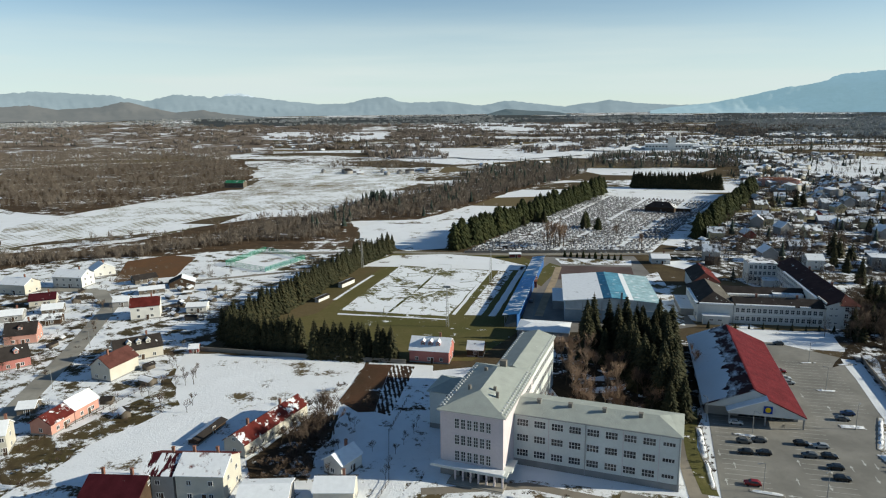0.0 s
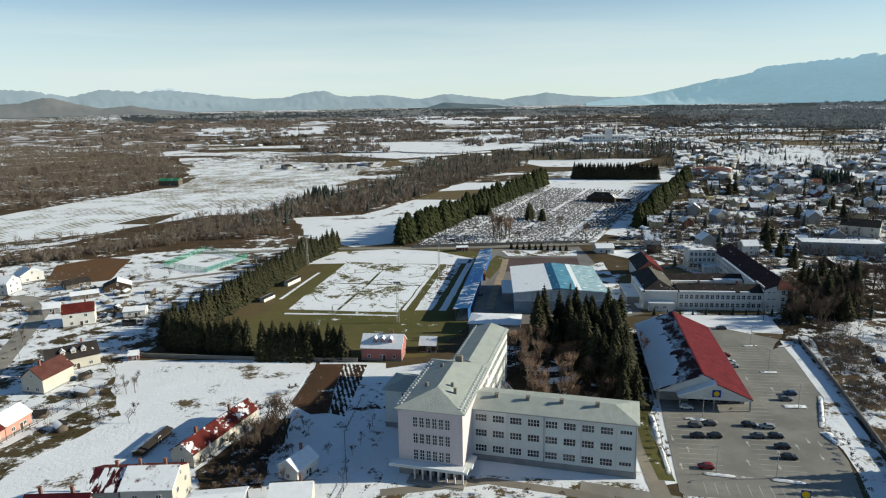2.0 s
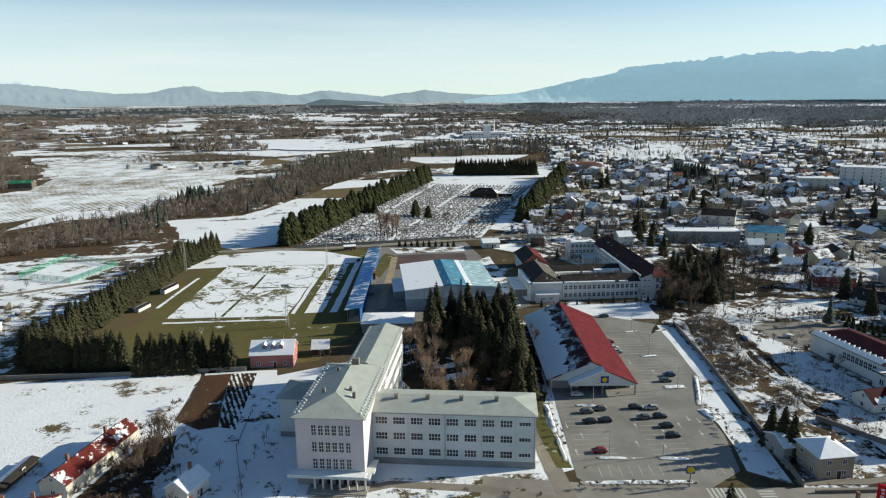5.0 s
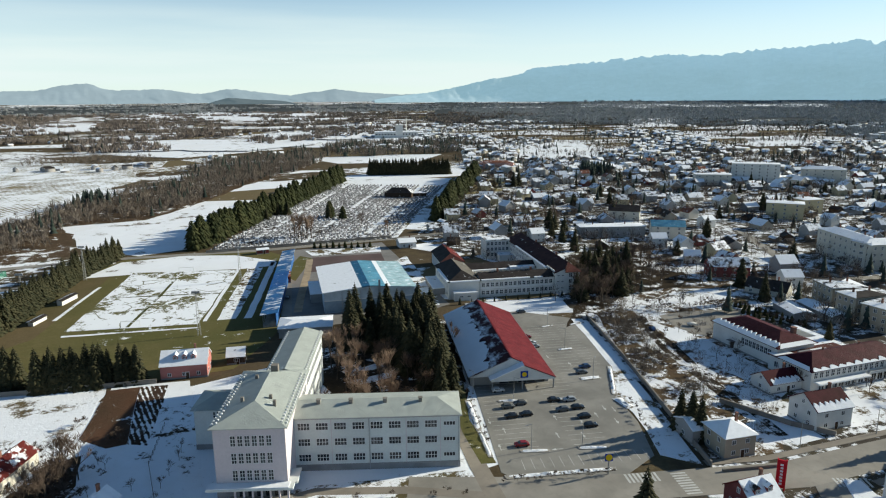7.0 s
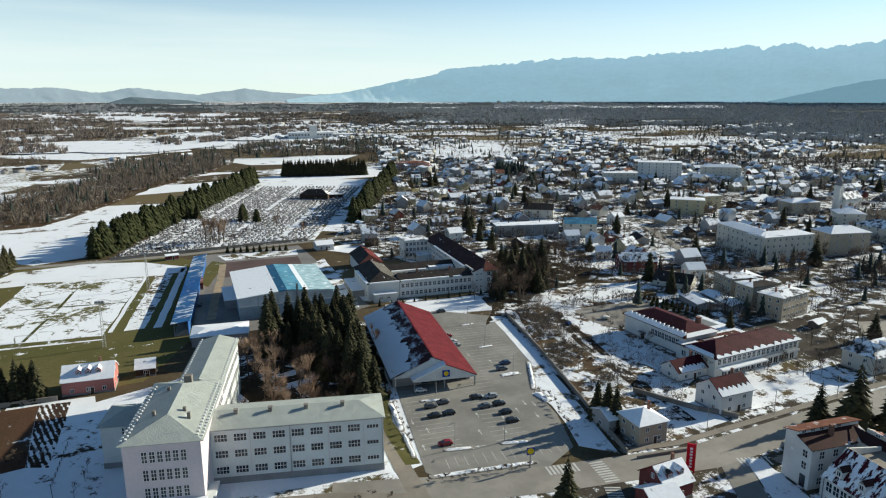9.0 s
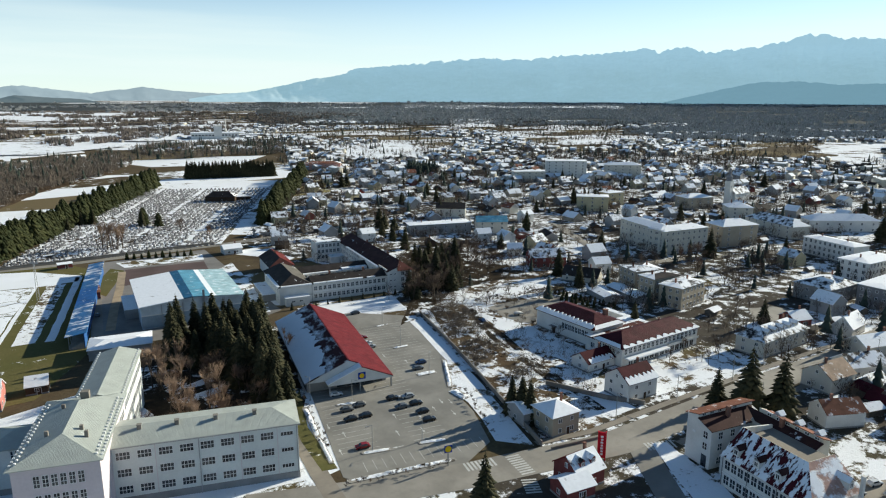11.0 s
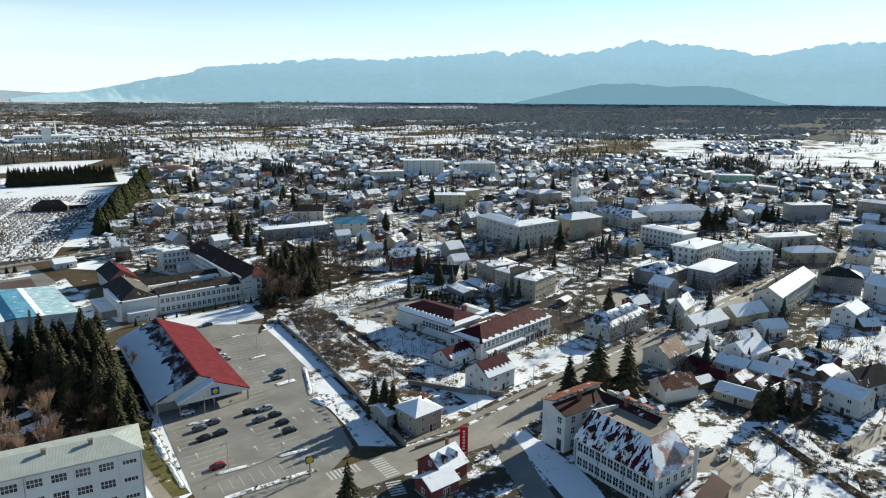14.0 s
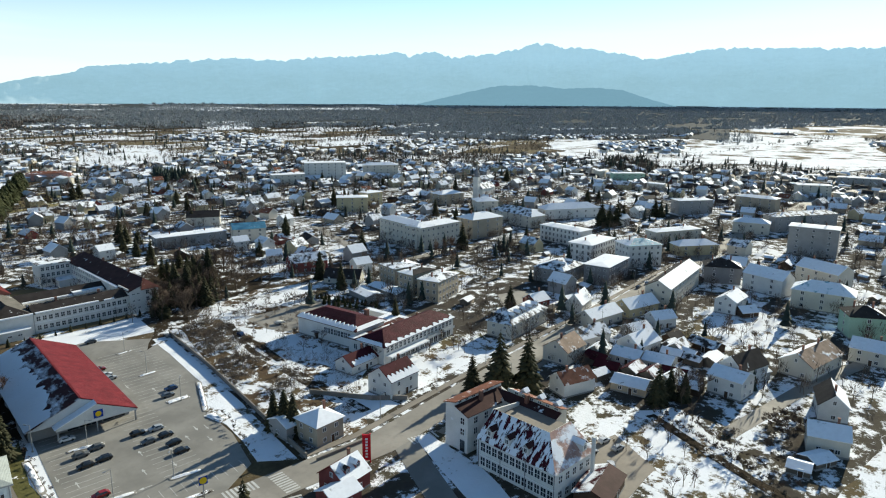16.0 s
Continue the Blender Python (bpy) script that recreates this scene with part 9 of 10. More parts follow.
def arrow(x, y, yaw):
    v = [(-0.1, -1.6, 0), (0.1, -1.6, 0), (0.1, 0.3, 0), (0.45, 0.3, 0), (0, 1.6, 0), (-0.45, 0.3, 0), (-0.1, 0.3, 0)]
    ob = child("arrow", quick("arrow", v + [(a, b, -0.03) for a, b, c in v], [tuple(range(7)), tuple(range(13, 6, -1))] + [(i, 7 + i, 7 + (i + 1) % 7, (i + 1) % 7) for i in range(7)], m_line), lot)
    ob.matrix_basis = pose(x, y, 0.066, 0, 0, yaw)


for (x, y), w in zip([(90.9, 157.2), (86.1, 148.4), (105.7, 148.6), (109.4, 154.8), (68.0, 155.3), (82.0, 142.0), (113.1, 197.9), (116.5, 188.7), (68.9, 166.0)], (-14, -14, 166, 166, -14, 76, 166, -14, -14)):
    arrow(x, y, w)


def island(a, b, w, name="snow_island", label="kerbed island heaped with dirty snow", h=0.45):
    """A raised kerbed bed with a rounded heap of old snow."""
    a, b = Vector(a), Vector(b)
    d = b - a
    L, n = d.length, 12
    e = thing(name, (a.x + b.x) / 2, (a.y + b.y) / 2, math.degrees(math.atan2(d.y, d.x)), label, "kerb", "kerbed islands", 0.06)
    pts = [(L / 2 - w / 2 + w / 2 * math.cos(t), w / 2 * math.sin(t)) for t in np.linspace(-math.pi / 2, math.pi / 2, 7)]
    pts += [(-x, -y) for x, y in pts]
    m = len(pts)
    child("kerb", quick("kerb", [(x, y, 0) for x, y in pts] + [(x, y, 0.14) for x, y in pts], [tuple(range(m, 2 * m))] + [(i, (i + 1) % m, m + (i + 1) % m, m + i) for i in range(m)], m_concrete), e)
    v, f = [], []
    nx, ny = max(4, int(L / 0.6)), 6
    for i in range(nx + 1):
        for j in range(ny + 1):
            x, y = (i / nx - 0.5) * (L - 0.3), (j / ny - 0.5) * (w - 0.3)
            k = max(0.0, min(1.0, 4 * min(i / nx, 1 - i / nx))) * math.sin(math.pi * j / ny)
            v.append((x, y + 0.12 * noise.noise((x, y, 1.0)), 0.1 + h * k * (0.6 + 0.7 * noise.noise((a.x + x * 0.7, a.y + y * 0.9, 2.0)))))
    f = [(i * (ny + 1) + j, (i + 1) * (ny + 1) + j, (i + 1) * (ny + 1) + j + 1, i * (ny + 1) + j + 1) for i in range(nx) for j in range(ny)]
    child("snow_ridge", quick("snow_ridge", v, f, m_kerb_snow), e)
    return e


island(*[(80.7, 173.3), (89.0, 169.8)], 1.6)
island(*[(72.6, 144.8), (80.0, 142.2)], 1.6)
island(*[(87.3, 140.3), (94.6, 137.4)], 1.6)
island(*[(119.8, 201.6), (125.7, 200.8)], 1.6)
island(*[(127.0, 225.3), (132.7, 225.1)], 1.4)
island(*[(139.0, 223.0), (145.8, 223.2)], 1.4)
island(*[(112.7, 176.9), (119.5, 175.6)], 2.6)
island(*[(63.2, 135.6), (90.3, 128.2)], 1.8, h=0.6)
island(*[(72.7, 177.5), (67.7, 159.1)], 1.8, label="ridge of dirty snow along the verge", h=0.6)
island(*[(67.7, 159.1), (64.3, 145.1)], 1.3, label="ridge of dirty snow along the verge", h=0.6)
island(*[(127.9, 182.0), (115.5, 162.7)], 1.6, label="ridge of dirty snow along the wall", h=0.6)
island(*[(114.7, 160.8), (114.5, 153.2)], 3.5, label="heap of cleared snow at the corner", h=0.9)
island(*[(98.3, 167.1), (102.5, 165.6)], 1.5)


def lamp_post(x, y, yaw, h=7.5, label="slim grey lamp post in the car park", name="lamp_post", group="car park lamps"):
    e = thing(name, x, y, yaw, label, "lamp post", group)
    s = Soup()
    tube(s, (0, 0, 0), (0, 0, h), 0.11, 0.06, 0, 6)
    child("pole", s.mesh("pole", [m_metal]), e)
    child("arm", boxes("arm", [(0, -0.04, h - 0.1, 1.4, 0.04, h)], m_metal), e)
    child("lamp_head", boxes("lamp_head", [(1.0, -0.16, h - 0.16, 1.8, 0.16, h - 0.04)], m_metal), e)
    child("base", boxes("base", [(-0.2, -0.2, 0, 0.2, 0.2, 0.3)], m_concrete), e)
    return e


for x, y in [(85.5, 171.9), (75.5, 144.1), (88.7, 140.5), (123.2, 202.3), (130.2, 225.8), (116.2, 174.9), (76.2, 180.9)]:
    lamp_post(x, y, prng.uniform(0, 360))
for x, y in [(140, 117.5), (165, 114.5), (192, 112), (222, 109.5), (252, 106.5), (285, 102.6), (320, 99.5), (150, 97.5), (180, 96.2), (215, 94.5), (250, 91.2)]:
    lamp_post(x, y, -90 if y > 100 else 90, 8.0, "grey street lamp beside the main street", "street_lamp", "street lamps")
for x, y in [(-131, 210), (-139, 250), (-150, 292), (-128, 172)]:
    lamp_post(x, y, 10, 7.5, "wooden lamp pole beside the village road", "street_lamp", "village lamps")

# the market's sign and the red advertising pylon
px_, py_ = [(86.9, 127.0)][0]
sp = thing("sign_post", px_, py_, -20, "tall pole sign with a yellow disc on blue", "sign")
child("pole", boxes("pole", [(-0.12, -0.12, 0, 0.12, 0.12, 5.2)], m_metal), sp)
bd = child("sign_board", boxes("sign_board", [(-1.0, -0.16, 3.6, 1.0, -0.123, 5.6)], m_sign_blue), sp)
dv = [(0.85 * math.cos(i * math.pi / 8), -0.2, 4.6 + 0.85 * math.sin(i * math.pi / 8)) for i in range(16)]
child("sign_disc", quick("sign_disc", dv + [(x, -0.163, z) for x, y, z in dv], [tuple(range(15, -1, -1)), tuple(range(16, 32))] + [(i, (i + 1) % 16, 16 + (i + 1) % 16, 16 + i) for i in range(16)], m_sign_yellow), bd)

tx_, ty_ = [(119.4, 105.8)][0]
tp = thing("advertising_pylon", tx_, ty_, -50, "tall red advertising pylon with pale strokes", "sign")
child("pylon_leg", boxes("pylon_leg", [(-1.05, -0.3, 0, -0.75, 0.3, 7.8)], m_totem), tp)
child("pylon_leg", boxes("pylon_leg", [(0.75, -0.3, 0, 1.05, 0.3, 7.8)], m_totem), tp)
child("panel", boxes("panel", [(-0.747, -0.2, 0.6, 0.747, 0.2, 7.6)], m_totem), tp)
for k in range(7):
    child("stroke", boxes("stroke", [(-0.35 + 0.1 * (k % 2), -0.24, 1.4 + k * 0.8, 0.3, -0.203, 1.9 + k * 0.8)], m_frame), tp)

# wall along the snow strip, crossings, stadium fittings
def long_wall(name, pts, h, w, material, label):
    for a, b in zip(pts, pts[1:]):
        a, b = Vector(a), Vector(b)
        d = b - a
        ob = new(name, boxes(name, [(0, -w / 2, -0.2, d.length, w / 2, h), (-0.02, -w / 2 - 0.06, h + 0.003, d.length + 0.02, w / 2 + 0.06, h + 0.13)], material))
        ob.matrix_basis = pose(a.x, a.y, 0, 0, 0, math.degrees(math.atan2(d.y, d.x)))
        tagged(ob, label, "wall", kind="structure")


long_wall("boundary_wall", [(150.2, 228), (137.3, 188), (112.2, 119.5)], 1.5, 0.3, m_wall_grey, "grey concrete wall beside the snow strip")
long_wall("garden_wall", [(154, 118), (148, 127), (141, 146)], 1.4, 0.3, m_wall_grey, "grey garden wall with a coping")
long_wall("stadium_wall", [(-98, 246), (-52, 236), (-14, 229)], 1.5, 0.25, m_wall_grey, "low wall behind the stadium trees")
long_wall("street_wall", [(113, 116.8), (128, 112.9)], 0.7, 0.4, m_wall_grey, "low stone wall beside the street")


def zebra(x, y, yaw, n, name="zebra_crossing"):
    z = thing(name, x, y, yaw, "worn white zebra crossing on the street", "crossing", "crossings", 0.077)
    m = boxes("stripe", [(-0.28, -1.9, -0.03, 0.28, 1.9, 0.004)], m_line)
    for k in range(n):
        child("stripe", m, z, pose((k - (n - 1) / 2) * 1.05, 0, 0))


zebra(101.5, 116.5, 75, 9)
zebra(137.5, 101, -25, 8)
zebra(93.5, 122.5, -16, 8)
zebra(97, 108, 60, 6)


def mast(x, y, h):
    e = thing("floodlight_mast", x, y, -15, "tall lattice floodlight mast beside the pitch", "mast", "floodlight masts")
    s = Soup()
    b = 0.55
    for i, j in ((-1, -1), (1, -1), (1, 1), (-1, 1)):
        tube(s, (i * b, j * b, 0), (i * 0.2, j * 0.2, h), 0.07, 0.05)
    child("legs", s.mesh("legs", [m_metal]), e)
    s = Soup()
    k = 0
    while k * 1.3 < h - 1:
        z0, z1 = k * 1.3, k * 1.3 + 1.3
        w0, w1 = b + (0.2 - b) * z0 / h, b + (0.2 - b) * z1 / h
        for (i, j), (p, q) in zip(((-1, -1), (1, -1), (1, 1), (-1, 1)), ((1, -1), (1, 1), (-1, 1), (-1, -1))):
            tube(s, (i * w0, j * w0, z0), (p * w1, q * w1, z1), 0.03, 0.03)
        k += 1
    child("bracing", s.mesh("bracing", [m_metal]), e)
    child("lamp_rack", boxes("lamp_rack", [(-1.6, -0.3, h, 1.6, 0.3, h + 0.25), (-1.5, -0.4, h + 0.3, -0.6, 0.1, h + 0.9), (0.6, -0.4, h + 0.3, 1.5, 0.1, h + 0.9), (-0.45, -0.4, h + 0.3, 0.45, 0.1, h + 0.9)], m_metal), e)


for x, y in ((25.2, 346), (1.5, 271), (-66, 330), (-47, 380)):
    mast(x, y, 17.0)
house(-51, 342, 65, 12, 2.4, 2.2, 0.3, m_white, (r_dark, r_mixed), "white team dugout beside the pitch", name="dugout", chim=0, sides=(), doors=False, category="shelter", plinth=0.1)
house(-59, 314, 65, 9, 2.2, 1.8, 0.3, m_white, (r_dark, r_mixed), "low white shelter beside the pitch", name="dugout", chim=0, sides=(), doors=False, category="shelter", plinth=0.1)


def goal(x, y, yaw):
    e = thing("football_goal", x, y, yaw, "white football goal frame on the pitch", "goal", "goals")
    for sx in (-3.66, 3.66):
        child("post", boxes("post", [(sx - 0.07, -0.07, 0.05, sx + 0.07, 0.07, 2.44)], m_frame), e)
    child("crossbar", boxes("crossbar", [(-3.73, -0.068, 2.443, 3.73, 0.068, 2.57)], m_frame), e)


goal(-23.5, 292.6, -14)
goal(1.0, 376.5, -16)

# court fence
fence_pts = [(-130.2, 391.6), (-101.8, 373.1), (-85.4, 404.7), (-116.8, 431.8), (-130.2, 391.6)]
m_net = plain_mat("green_net", (0.06, 0.28, 0.19), 0.8)
cf = thing("court_fence", 0, 0, 0, "green net fence round the sports court", "fence")
for (x0, y0), (x1, y1) in zip(fence_pts, fence_pts[1:]):
    d = Vector((x1 - x0, y1 - y0))
    n = max(2, int(d.length / 4))
    w = math.degrees(math.atan2(d.y, d.x))
    for k in range(n):
        child("post", boxes("post", [(-0.06, -0.06, 0, 0.06, 0.06, 3.0)], m_net), cf, pose(x0 + d.x * k / n, y0 + d.y * k / n, 0))
    for z in (0.4, 1.0, 1.6, 2.2, 2.8):
        child("rail", boxes("rail", [(0, -0.03, z, d.length, 0.03, z + 0.22)], m_net), cf, pose(x0, y0, 0, 0, 0, w))


def board_fence(pts, h, label, material=m_wood, step=2.5):
    f = thing("fence", 0, 0, 0, label, "fence", "garden fences")
    for a, b in zip(pts, pts[1:]):
        a, b = Vector(a), Vector(b)
        d = b - a
        n = max(1, int(d.length / step))
        w = math.degrees(math.atan2(d.y, d.x))
        pm = boxes("post", [(-0.06, -0.06, 0, 0.06, 0.06, h + 0.1)], material)
        for k in range(n + 1):
            child("post", pm, f, pose(a.x + d.x * k / n, a.y + d.y * k / n, 0))
        for z in (0.35, h - 0.25):
            child("rail", boxes("rail", [(0, -0.02, z, d.length, 0.02, z + 0.09)], material), f, pose(a.x, a.y, 0, 0, 0, w))


board_fence([(-37, 189), (-43, 186), (-57, 168)], 1.4, "weathered wooden fence beside the meadow")
board_fence([(-12, 197), (-16, 176), (-14, 150), (-20, 128)], 1.2, "wire and timber fence through the gardens")
board_fence([(-116, 168), (-105, 196), (-96, 222)], 1.2, "wooden fence between garden and orchard")
board_fence([(179.4, 45.7), (166.2, 28.6), (159.9, 15.2)], 1.3, "dark fence along the garden lane")

# ---------------- single trees and bushes ----------------
for (x, y), q in zip([(170.1, 104.7), (172.3, 96.3), (177.7, 89.3), (82.7, 108.3)], (0.95, 1.55, 1.5, 1.0)):
    plant("fir", x, y, q)
for (x, y), q in zip([(168.9, 105.1), (199.7, 47.4), (216.6, 169.0), (119.5, 131.3), (119.4, 134.4), (118.8, 138.1)], (0.5, 0.7, 0.6, 0.95, 0.95, 0.9)):
    plant("spruce", x, y, q)
for (x, y), q in zip([(297.6, 315.2), (430.2, 393.3), (438.2, 388.5), (446.3, 383.7), (462.5, 391.6), (432.3, 290.7), (404.9, 242.0), (392.3, 231.0), (410.7, 258.5), (221.7, 370.4), (192.2, 287.0), (188.1, 276.3), (196.4, 277.8), (198.0, 270.4), (206.7, 161.6)], (1.3, 1.1, 1.0, 1.0, 0.9, 1.0, 1.3, 1.2, 1.0, 0.9, 1.0, 1.1, 1.0, 1.0, 0.8)):
    plant("spruce", x, y, q)
fill("bare", [(204.6, 324.6), (247.0, 299.6), (234.3, 262.2), (211.9, 250.0), (159.4, 238.3), (138.2, 224.3)], 34, 1.2)
fill("spruce", [(195.2, 299.2), (216.3, 286.8), (211.6, 262.4), (171.7, 251.1)], 9, 1.0)
fill("bare", [(190.6, 434.2), (237.6, 419.0), (231.2, 364.8), (191.1, 368.4), (172.8, 379.3)], 18, 0.9)
fill("red", [(327.7, 236.0), (385.0, 235.3), (309.9, 192.3), (295.6, 200.7)], 14, 1.0)
fill("bare", [(368.0, 228.2), (416.9, 216.4), (320.1, 164.0), (293.6, 179.5)], 16, 0.9)
bushes([(150, 222), (163, 250), (196, 225), (188, 185), (158, 142), (142, 124), (120, 130)], 40, 0.8)
fill("bare", [(150, 222), (163, 250), (196, 225), (188, 185), (158, 142)], 14, 0.6)
fill("bare", [(171.2, 147.6), (204.3, 138.4), (212.6, 125.8), (183.2, 120.3), (163.4, 125.0)], 10, 0.7)
fill("bare", [(-43.0, 175.6), (-31.4, 184.2), (-27.6, 168.8), (-39.6, 160.0), (-45.5, 166.1)], 9, 1.05)
bushes([(-50.4, 161.7), (-40.3, 182.6), (-31.7, 186.0), (-32.2, 173.7), (-34.3, 151.7), (-47.1, 149.5)], 40, 0.9)
fill("bare", [(-14, 205), (-30, 190), (-45, 150), (-12, 140), (-8, 180)], 12, 0.45)
bushes([(-36, 186), (-47, 160), (-52, 150), (-30, 150), (-24, 180)], 26, 0.8)
fill("bare", [(-100.7, 204.1), (-101.6, 234.2), (-89.0, 228.2), (-75.8, 191.0), (-86.4, 187.4)], 12, 0.62)
bushes([(-50.5, 194.3), (-35.5, 211.5), (-25.8, 193.7), (-41.9, 186.3)], 12, 0.7)
fill("bare", [(151.0, 56.6), (190.9, 47.0), (178.2, 25.2), (162.1, 12.0), (146.4, 36.0)], 22, 0.55)
fill("bare", [(294.8, 51.3), (303.8, 24.4), (253.1, 23.5), (248.0, 50.8)], 16, 0.6)
bushes([(203.5, 21.4), (215.3, 16.6), (183.9, 16.5), (183.1, 23.1)], 12, 0.9)
bushes([(0, 148), (14, 146), (54, 136), (60, 128), (20, 130)], 16, 0.45)
fill("bare", [(-191.7, 276.8), (-180.3, 330.7), (-149.9, 291.4), (-139.8, 235.4), (-151.7, 214.8)], 10, 0.5)
row("spruce", (110, 265.5), (158, 258.5), 5.2, 0.22, 0.3)
bushes(None, 11, 0.5, "low bushes along the verge", ((66, 150), (76, 186)))
bushes(None, 11, 0.45, "low bushes along the verge", ((106, 131), (117, 158)))

tp_poly = [(215, 210), (200, 300), (260, 480), (420, 640), (600, 600), (640, 200), (480, 0), (300, 0), (240, 60), (260, 150)]
fill("spruce", tp_poly, 34, 0.85, 0.3)
fill("bare", [(215, 205), (190, 262), (260, 330), (330, 330), (320, 200), (260, 150), (225, 150)], 30, 0.9)
bushes(None, 26, 0.7, "leafless hedge along the muddy lane", tuple([(185.5, 52.0), (160.9, 15.4)]))
bushes(None, 20, 0.6, "leafless hedge along the muddy lane", tuple([(190.0, 48.3), (164.6, 12.2)]))
bushes([(192.4, 25.8), (214.3, 18.0), (192.2, 14.6), (169.6, 18.8)], 22, 0.9)
bushes([(-112.1, 153.4), (-102.8, 170.5), (-91.4, 203.9), (-84.5, 191.2), (-98.0, 167.3), (-103.2, 148.1)], 30, 0.45)
bushes([(-202.4, 293.4), (-209.5, 381.1), (-131.1, 308.5), (-116.3, 259.6), (-127.6, 224.1), (-140.1, 196.7)], 40, 0.5)

for (x, y), q in zip([(192.8, 53.5), (199.3, 51.5)], (0.95, 0.8)):
    plant("fir", x, y, q)
fill("bare", [(206.1, 52.4), (214.5, 47.4), (198.5, 42.2), (190.5, 47.6)], 6, 1.0)
# cemetery trees
for (x, y), q in zip([(65.3, 531.2), (75.8, 533.7), (81.5, 532.1), (110.0, 509.8), (116.3, 494.9), (36.9, 505.4)], (0.75, 0.7, 0.85, 1.0, 0.8, 0.7)):
    plant("cypress", x, y, q * 1.35, q * 1.2)
fill("birch", [(68.1, 435.6), (78.2, 428.9), (82.6, 443.3), (71.8, 450.4)], 9, 1.25)
fill("bare", [(112.3, 460.2), (122.8, 452.9), (128.3, 469.4), (118.2, 474.7)], 3, 1.0)
# dark trees at the end of the old school and along its yard
fill("bare", [(165.6, 265.2), (194.1, 267.0), (183.0, 247.9), (165.9, 238.9), (153.4, 243.5)], 26, 1.25)
for (x, y), q in zip([(162.2, 253.2), (161.8, 247.6), (183.0, 247.9), (188.4, 250.7), (185.8, 255.6), (221.9, 357.8), (219.1, 315.5)], (0.9, 0.8, 1.0, 0.9, 1.0, 0.8, 0.8)):
    plant("fir", x, y, q)

fill("bare", [(216.9, 296.8), (245.0, 306.2), (219.5, 270.6), (188.9, 251.0), (187.5, 261.8)], 18, 1.25)
for (x, y), q in zip([(187.9, 266.9), (195.6, 269.2), (181.3, 254.2), (172.6, 257.8), (261.0, 299.4), (305.1, 259.7)], (1.0, 0.9, 0.8, 0.9, 0.8, 1.0)):
    plant("fir", x, y, q)
a, b = [(199.5, 220.3), (233.6, 217.5)]
bushes(None, 34, 0.6, "dark bare hedge along the turning place", (a, b))
a, b = [(220.0, 215.2), (218.9, 181.4)]
bushes(None, 34, 0.6, "dark bare hedge behind the school hall", (a, b))
bushes([(-28.7, 195.8), (-17.6, 200.6), (-15.7, 191.4), (-25.0, 187.0)], 14, 0.7, "dark bushes at the edge of the ploughed plot")

fill("bare", [(165.0, 416.0), (217.8, 446.3), (273.5, 442.2), (252.0, 394.8), (213.0, 398.3), (180.9, 400.6)], 30, 1.1)
for (x, y), q in zip([(320.7, 602.0), (329.5, 608.0), (239.7, 402.4), (238.3, 393.7), (300.8, 606.5), (235.7, 377.3), (391.8, 566.5), (444.2, 593.8)], (1.3, 1.2, 1.2, 1.0, 0.8, 1.0, 1.0, 1.0)):
    plant("fir", x, y, q)
for (x, y), q in zip([(465.8, 168.6), (465.1, 162.6), (473.1, 159.3), (480.3, 157.2), (529.4, 147.6), (527.2, 142.4), (343.0, 212.3), (254.2, 134.4), (669.6, 350.8)], (1.45, 1.3, 1.5, 1.2, 1.2, 1.0, 1.3, 0.8, 1.2)):
    plant("fir", x, y, q)
for colour, ((x, y), yaw) in zip(("white", "silver", "white", "grey", "silver"), zip([(162.0, 59.2), (160.1, 54.8), (150.8, 53.3), (270.4, 106.7), (327.1, 95.0)], (-20, -20, 30, -6, -6))):
    park(colour, x, y, yaw)

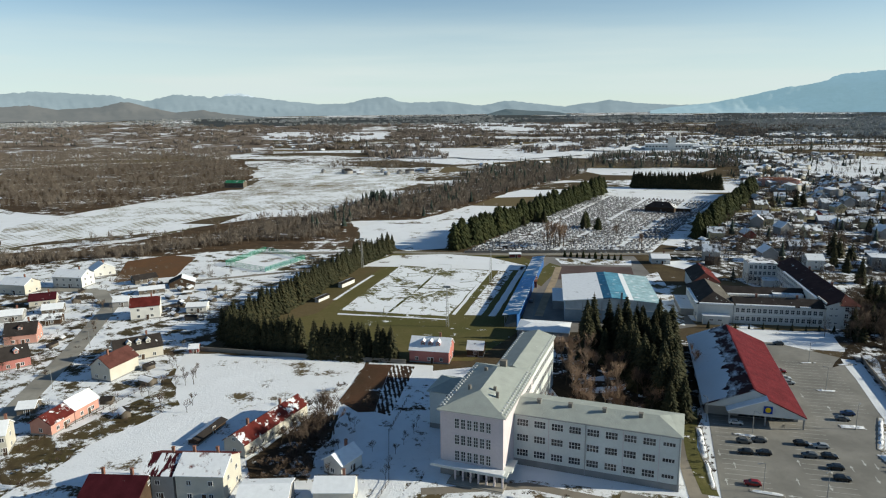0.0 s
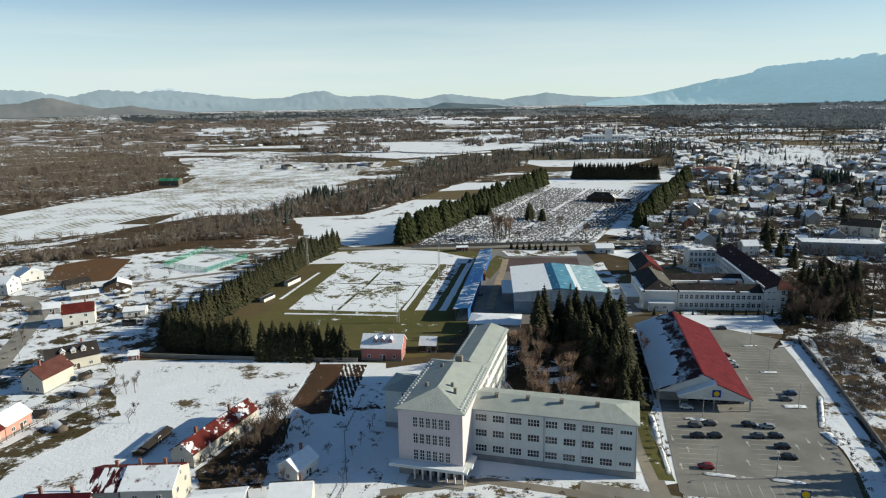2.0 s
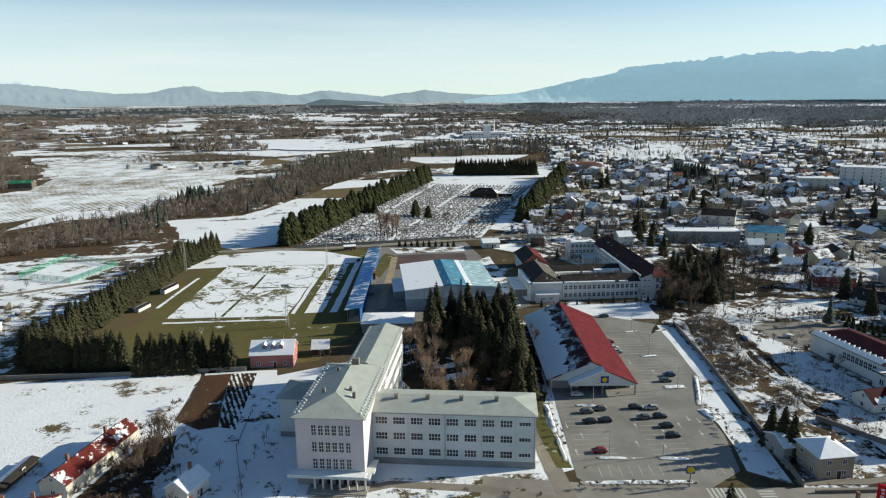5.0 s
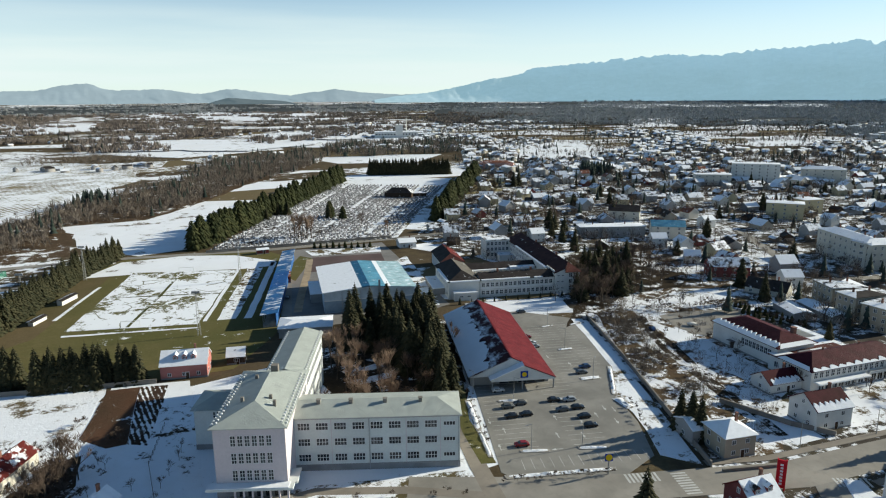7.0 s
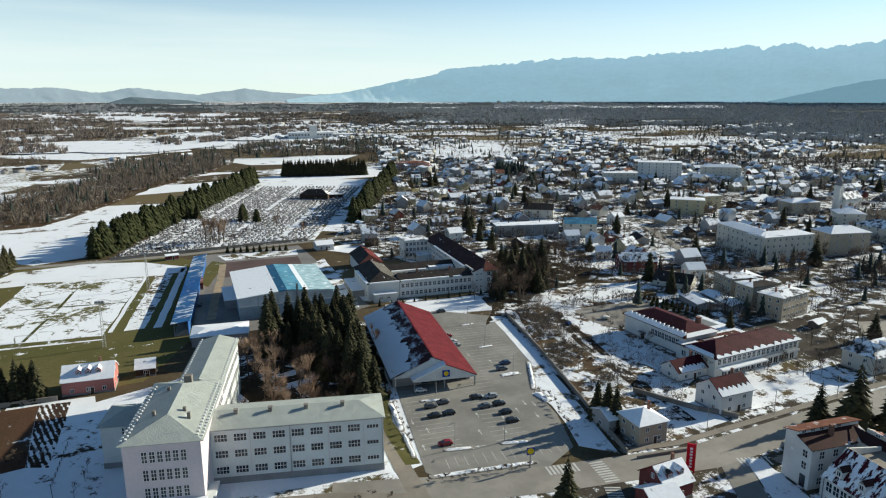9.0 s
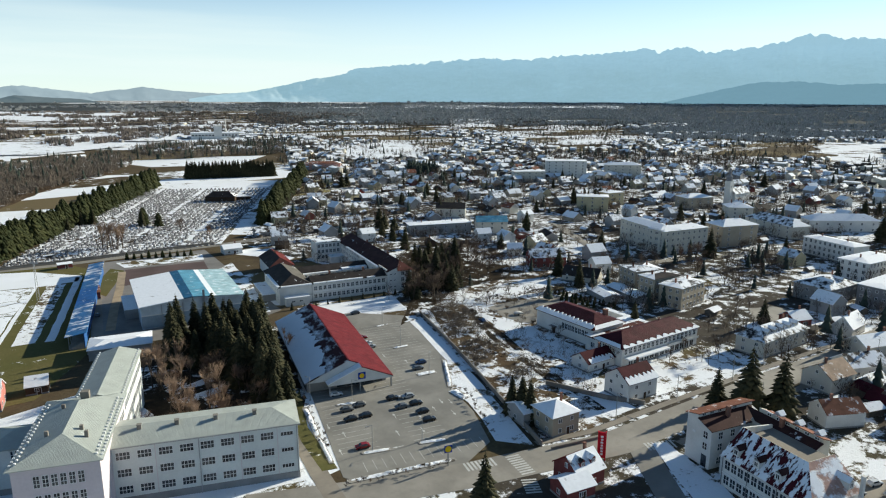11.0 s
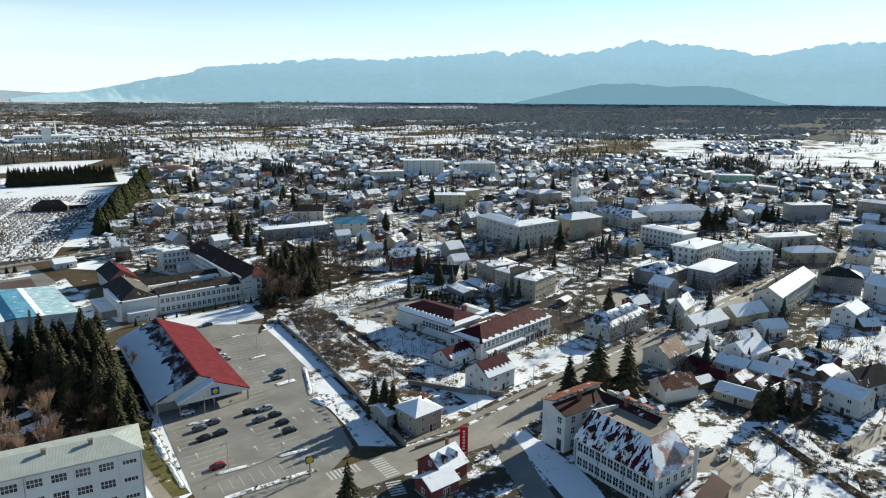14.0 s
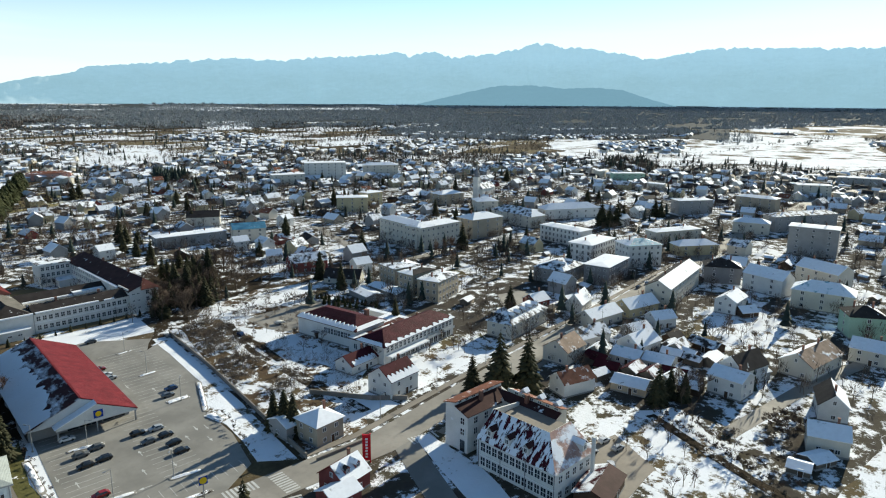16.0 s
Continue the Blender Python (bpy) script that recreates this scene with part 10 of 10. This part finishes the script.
fill("bare", [(-37.8, 165.9), (-30.3, 168.2), (-30.5, 182.3), (-36.5, 184.7)], 6, 1.25)
bushes([(-44.9, 152.0), (-37.8, 165.9), (-33.7, 159.9), (-37.4, 149.8)], 14, 1.0, "dense dark bushes beside the long house")
row("cypress", (217, 214), (222, 184), 2.2, 0.27, 0.4)
row("cypress", (212.5, 206), (216, 190), 2.4, 0.25, 0.4)
bushes(None, 16, 0.42, "low shrubs along the front edge of the car park", ((61.5, 133.6), (89, 126.2)))
for (x, y), w in zip([(72.6, 162.7), (74.1, 156.5), (68.8, 148.8), (92.5, 145.6), (82.6, 162.6), (96.7, 153.1), (102.7, 154.0), (107.3, 156.7)], (166, -14, -14, 166, -14, 166, -14, 166)):
    arrow(x, y, w)


def trailer(x, y, yaw):
    """A flat two-wheeled trailer with a pale load."""
    e = thing("trailer", x, y, yaw, "small flat trailer with a pale covered load", "trailer", z=0.09)
    child("bed", boxes("bed", [(-2.0, -0.9, 0.5, 2.0, 0.9, 0.62), (-2.0, -0.9, 0.62, -1.92, 0.9, 0.95), (1.92, -0.9, 0.62, 2.0, 0.9, 0.95)], m_metal), e)
    child("cover", prism("cover", [(-1.9, 0.623), (1.9, 0.623), (1.9, 0.95), (0.6, 1.35), (-0.6, 1.35), (-1.9, 0.95)], -0.85, 0.85, 1, m_white), e)
    child("drawbar", boxes("drawbar", [(2.0, -0.06, 0.45, 3.4, 0.06, 0.55)], m_metal), e)
    child("jockey_leg", boxes("jockey_leg", [(3.0, -0.05, 0, 3.1, 0.05, 0.45)], m_metal), e)
    ring = [(0.33 * math.cos(k * math.pi / 6), 0.33 * math.sin(k * math.pi / 6)) for k in range(12)]
    wm = quick("wheel", [(x, -0.1, z) for x, z in ring] + [(x, 0.1, z) for x, z in ring], [tuple(range(11, -1, -1)), tuple(range(12, 24))] + [(k, (k + 1) % 12, 12 + (k + 1) % 12, 12 + k) for k in range(12)], m_tyre)
    for y in (-0.98, 0.98):
        child("wheel", wm, e, pose(0, y, 0.33))


trailer(182.5, 202.1, -35)
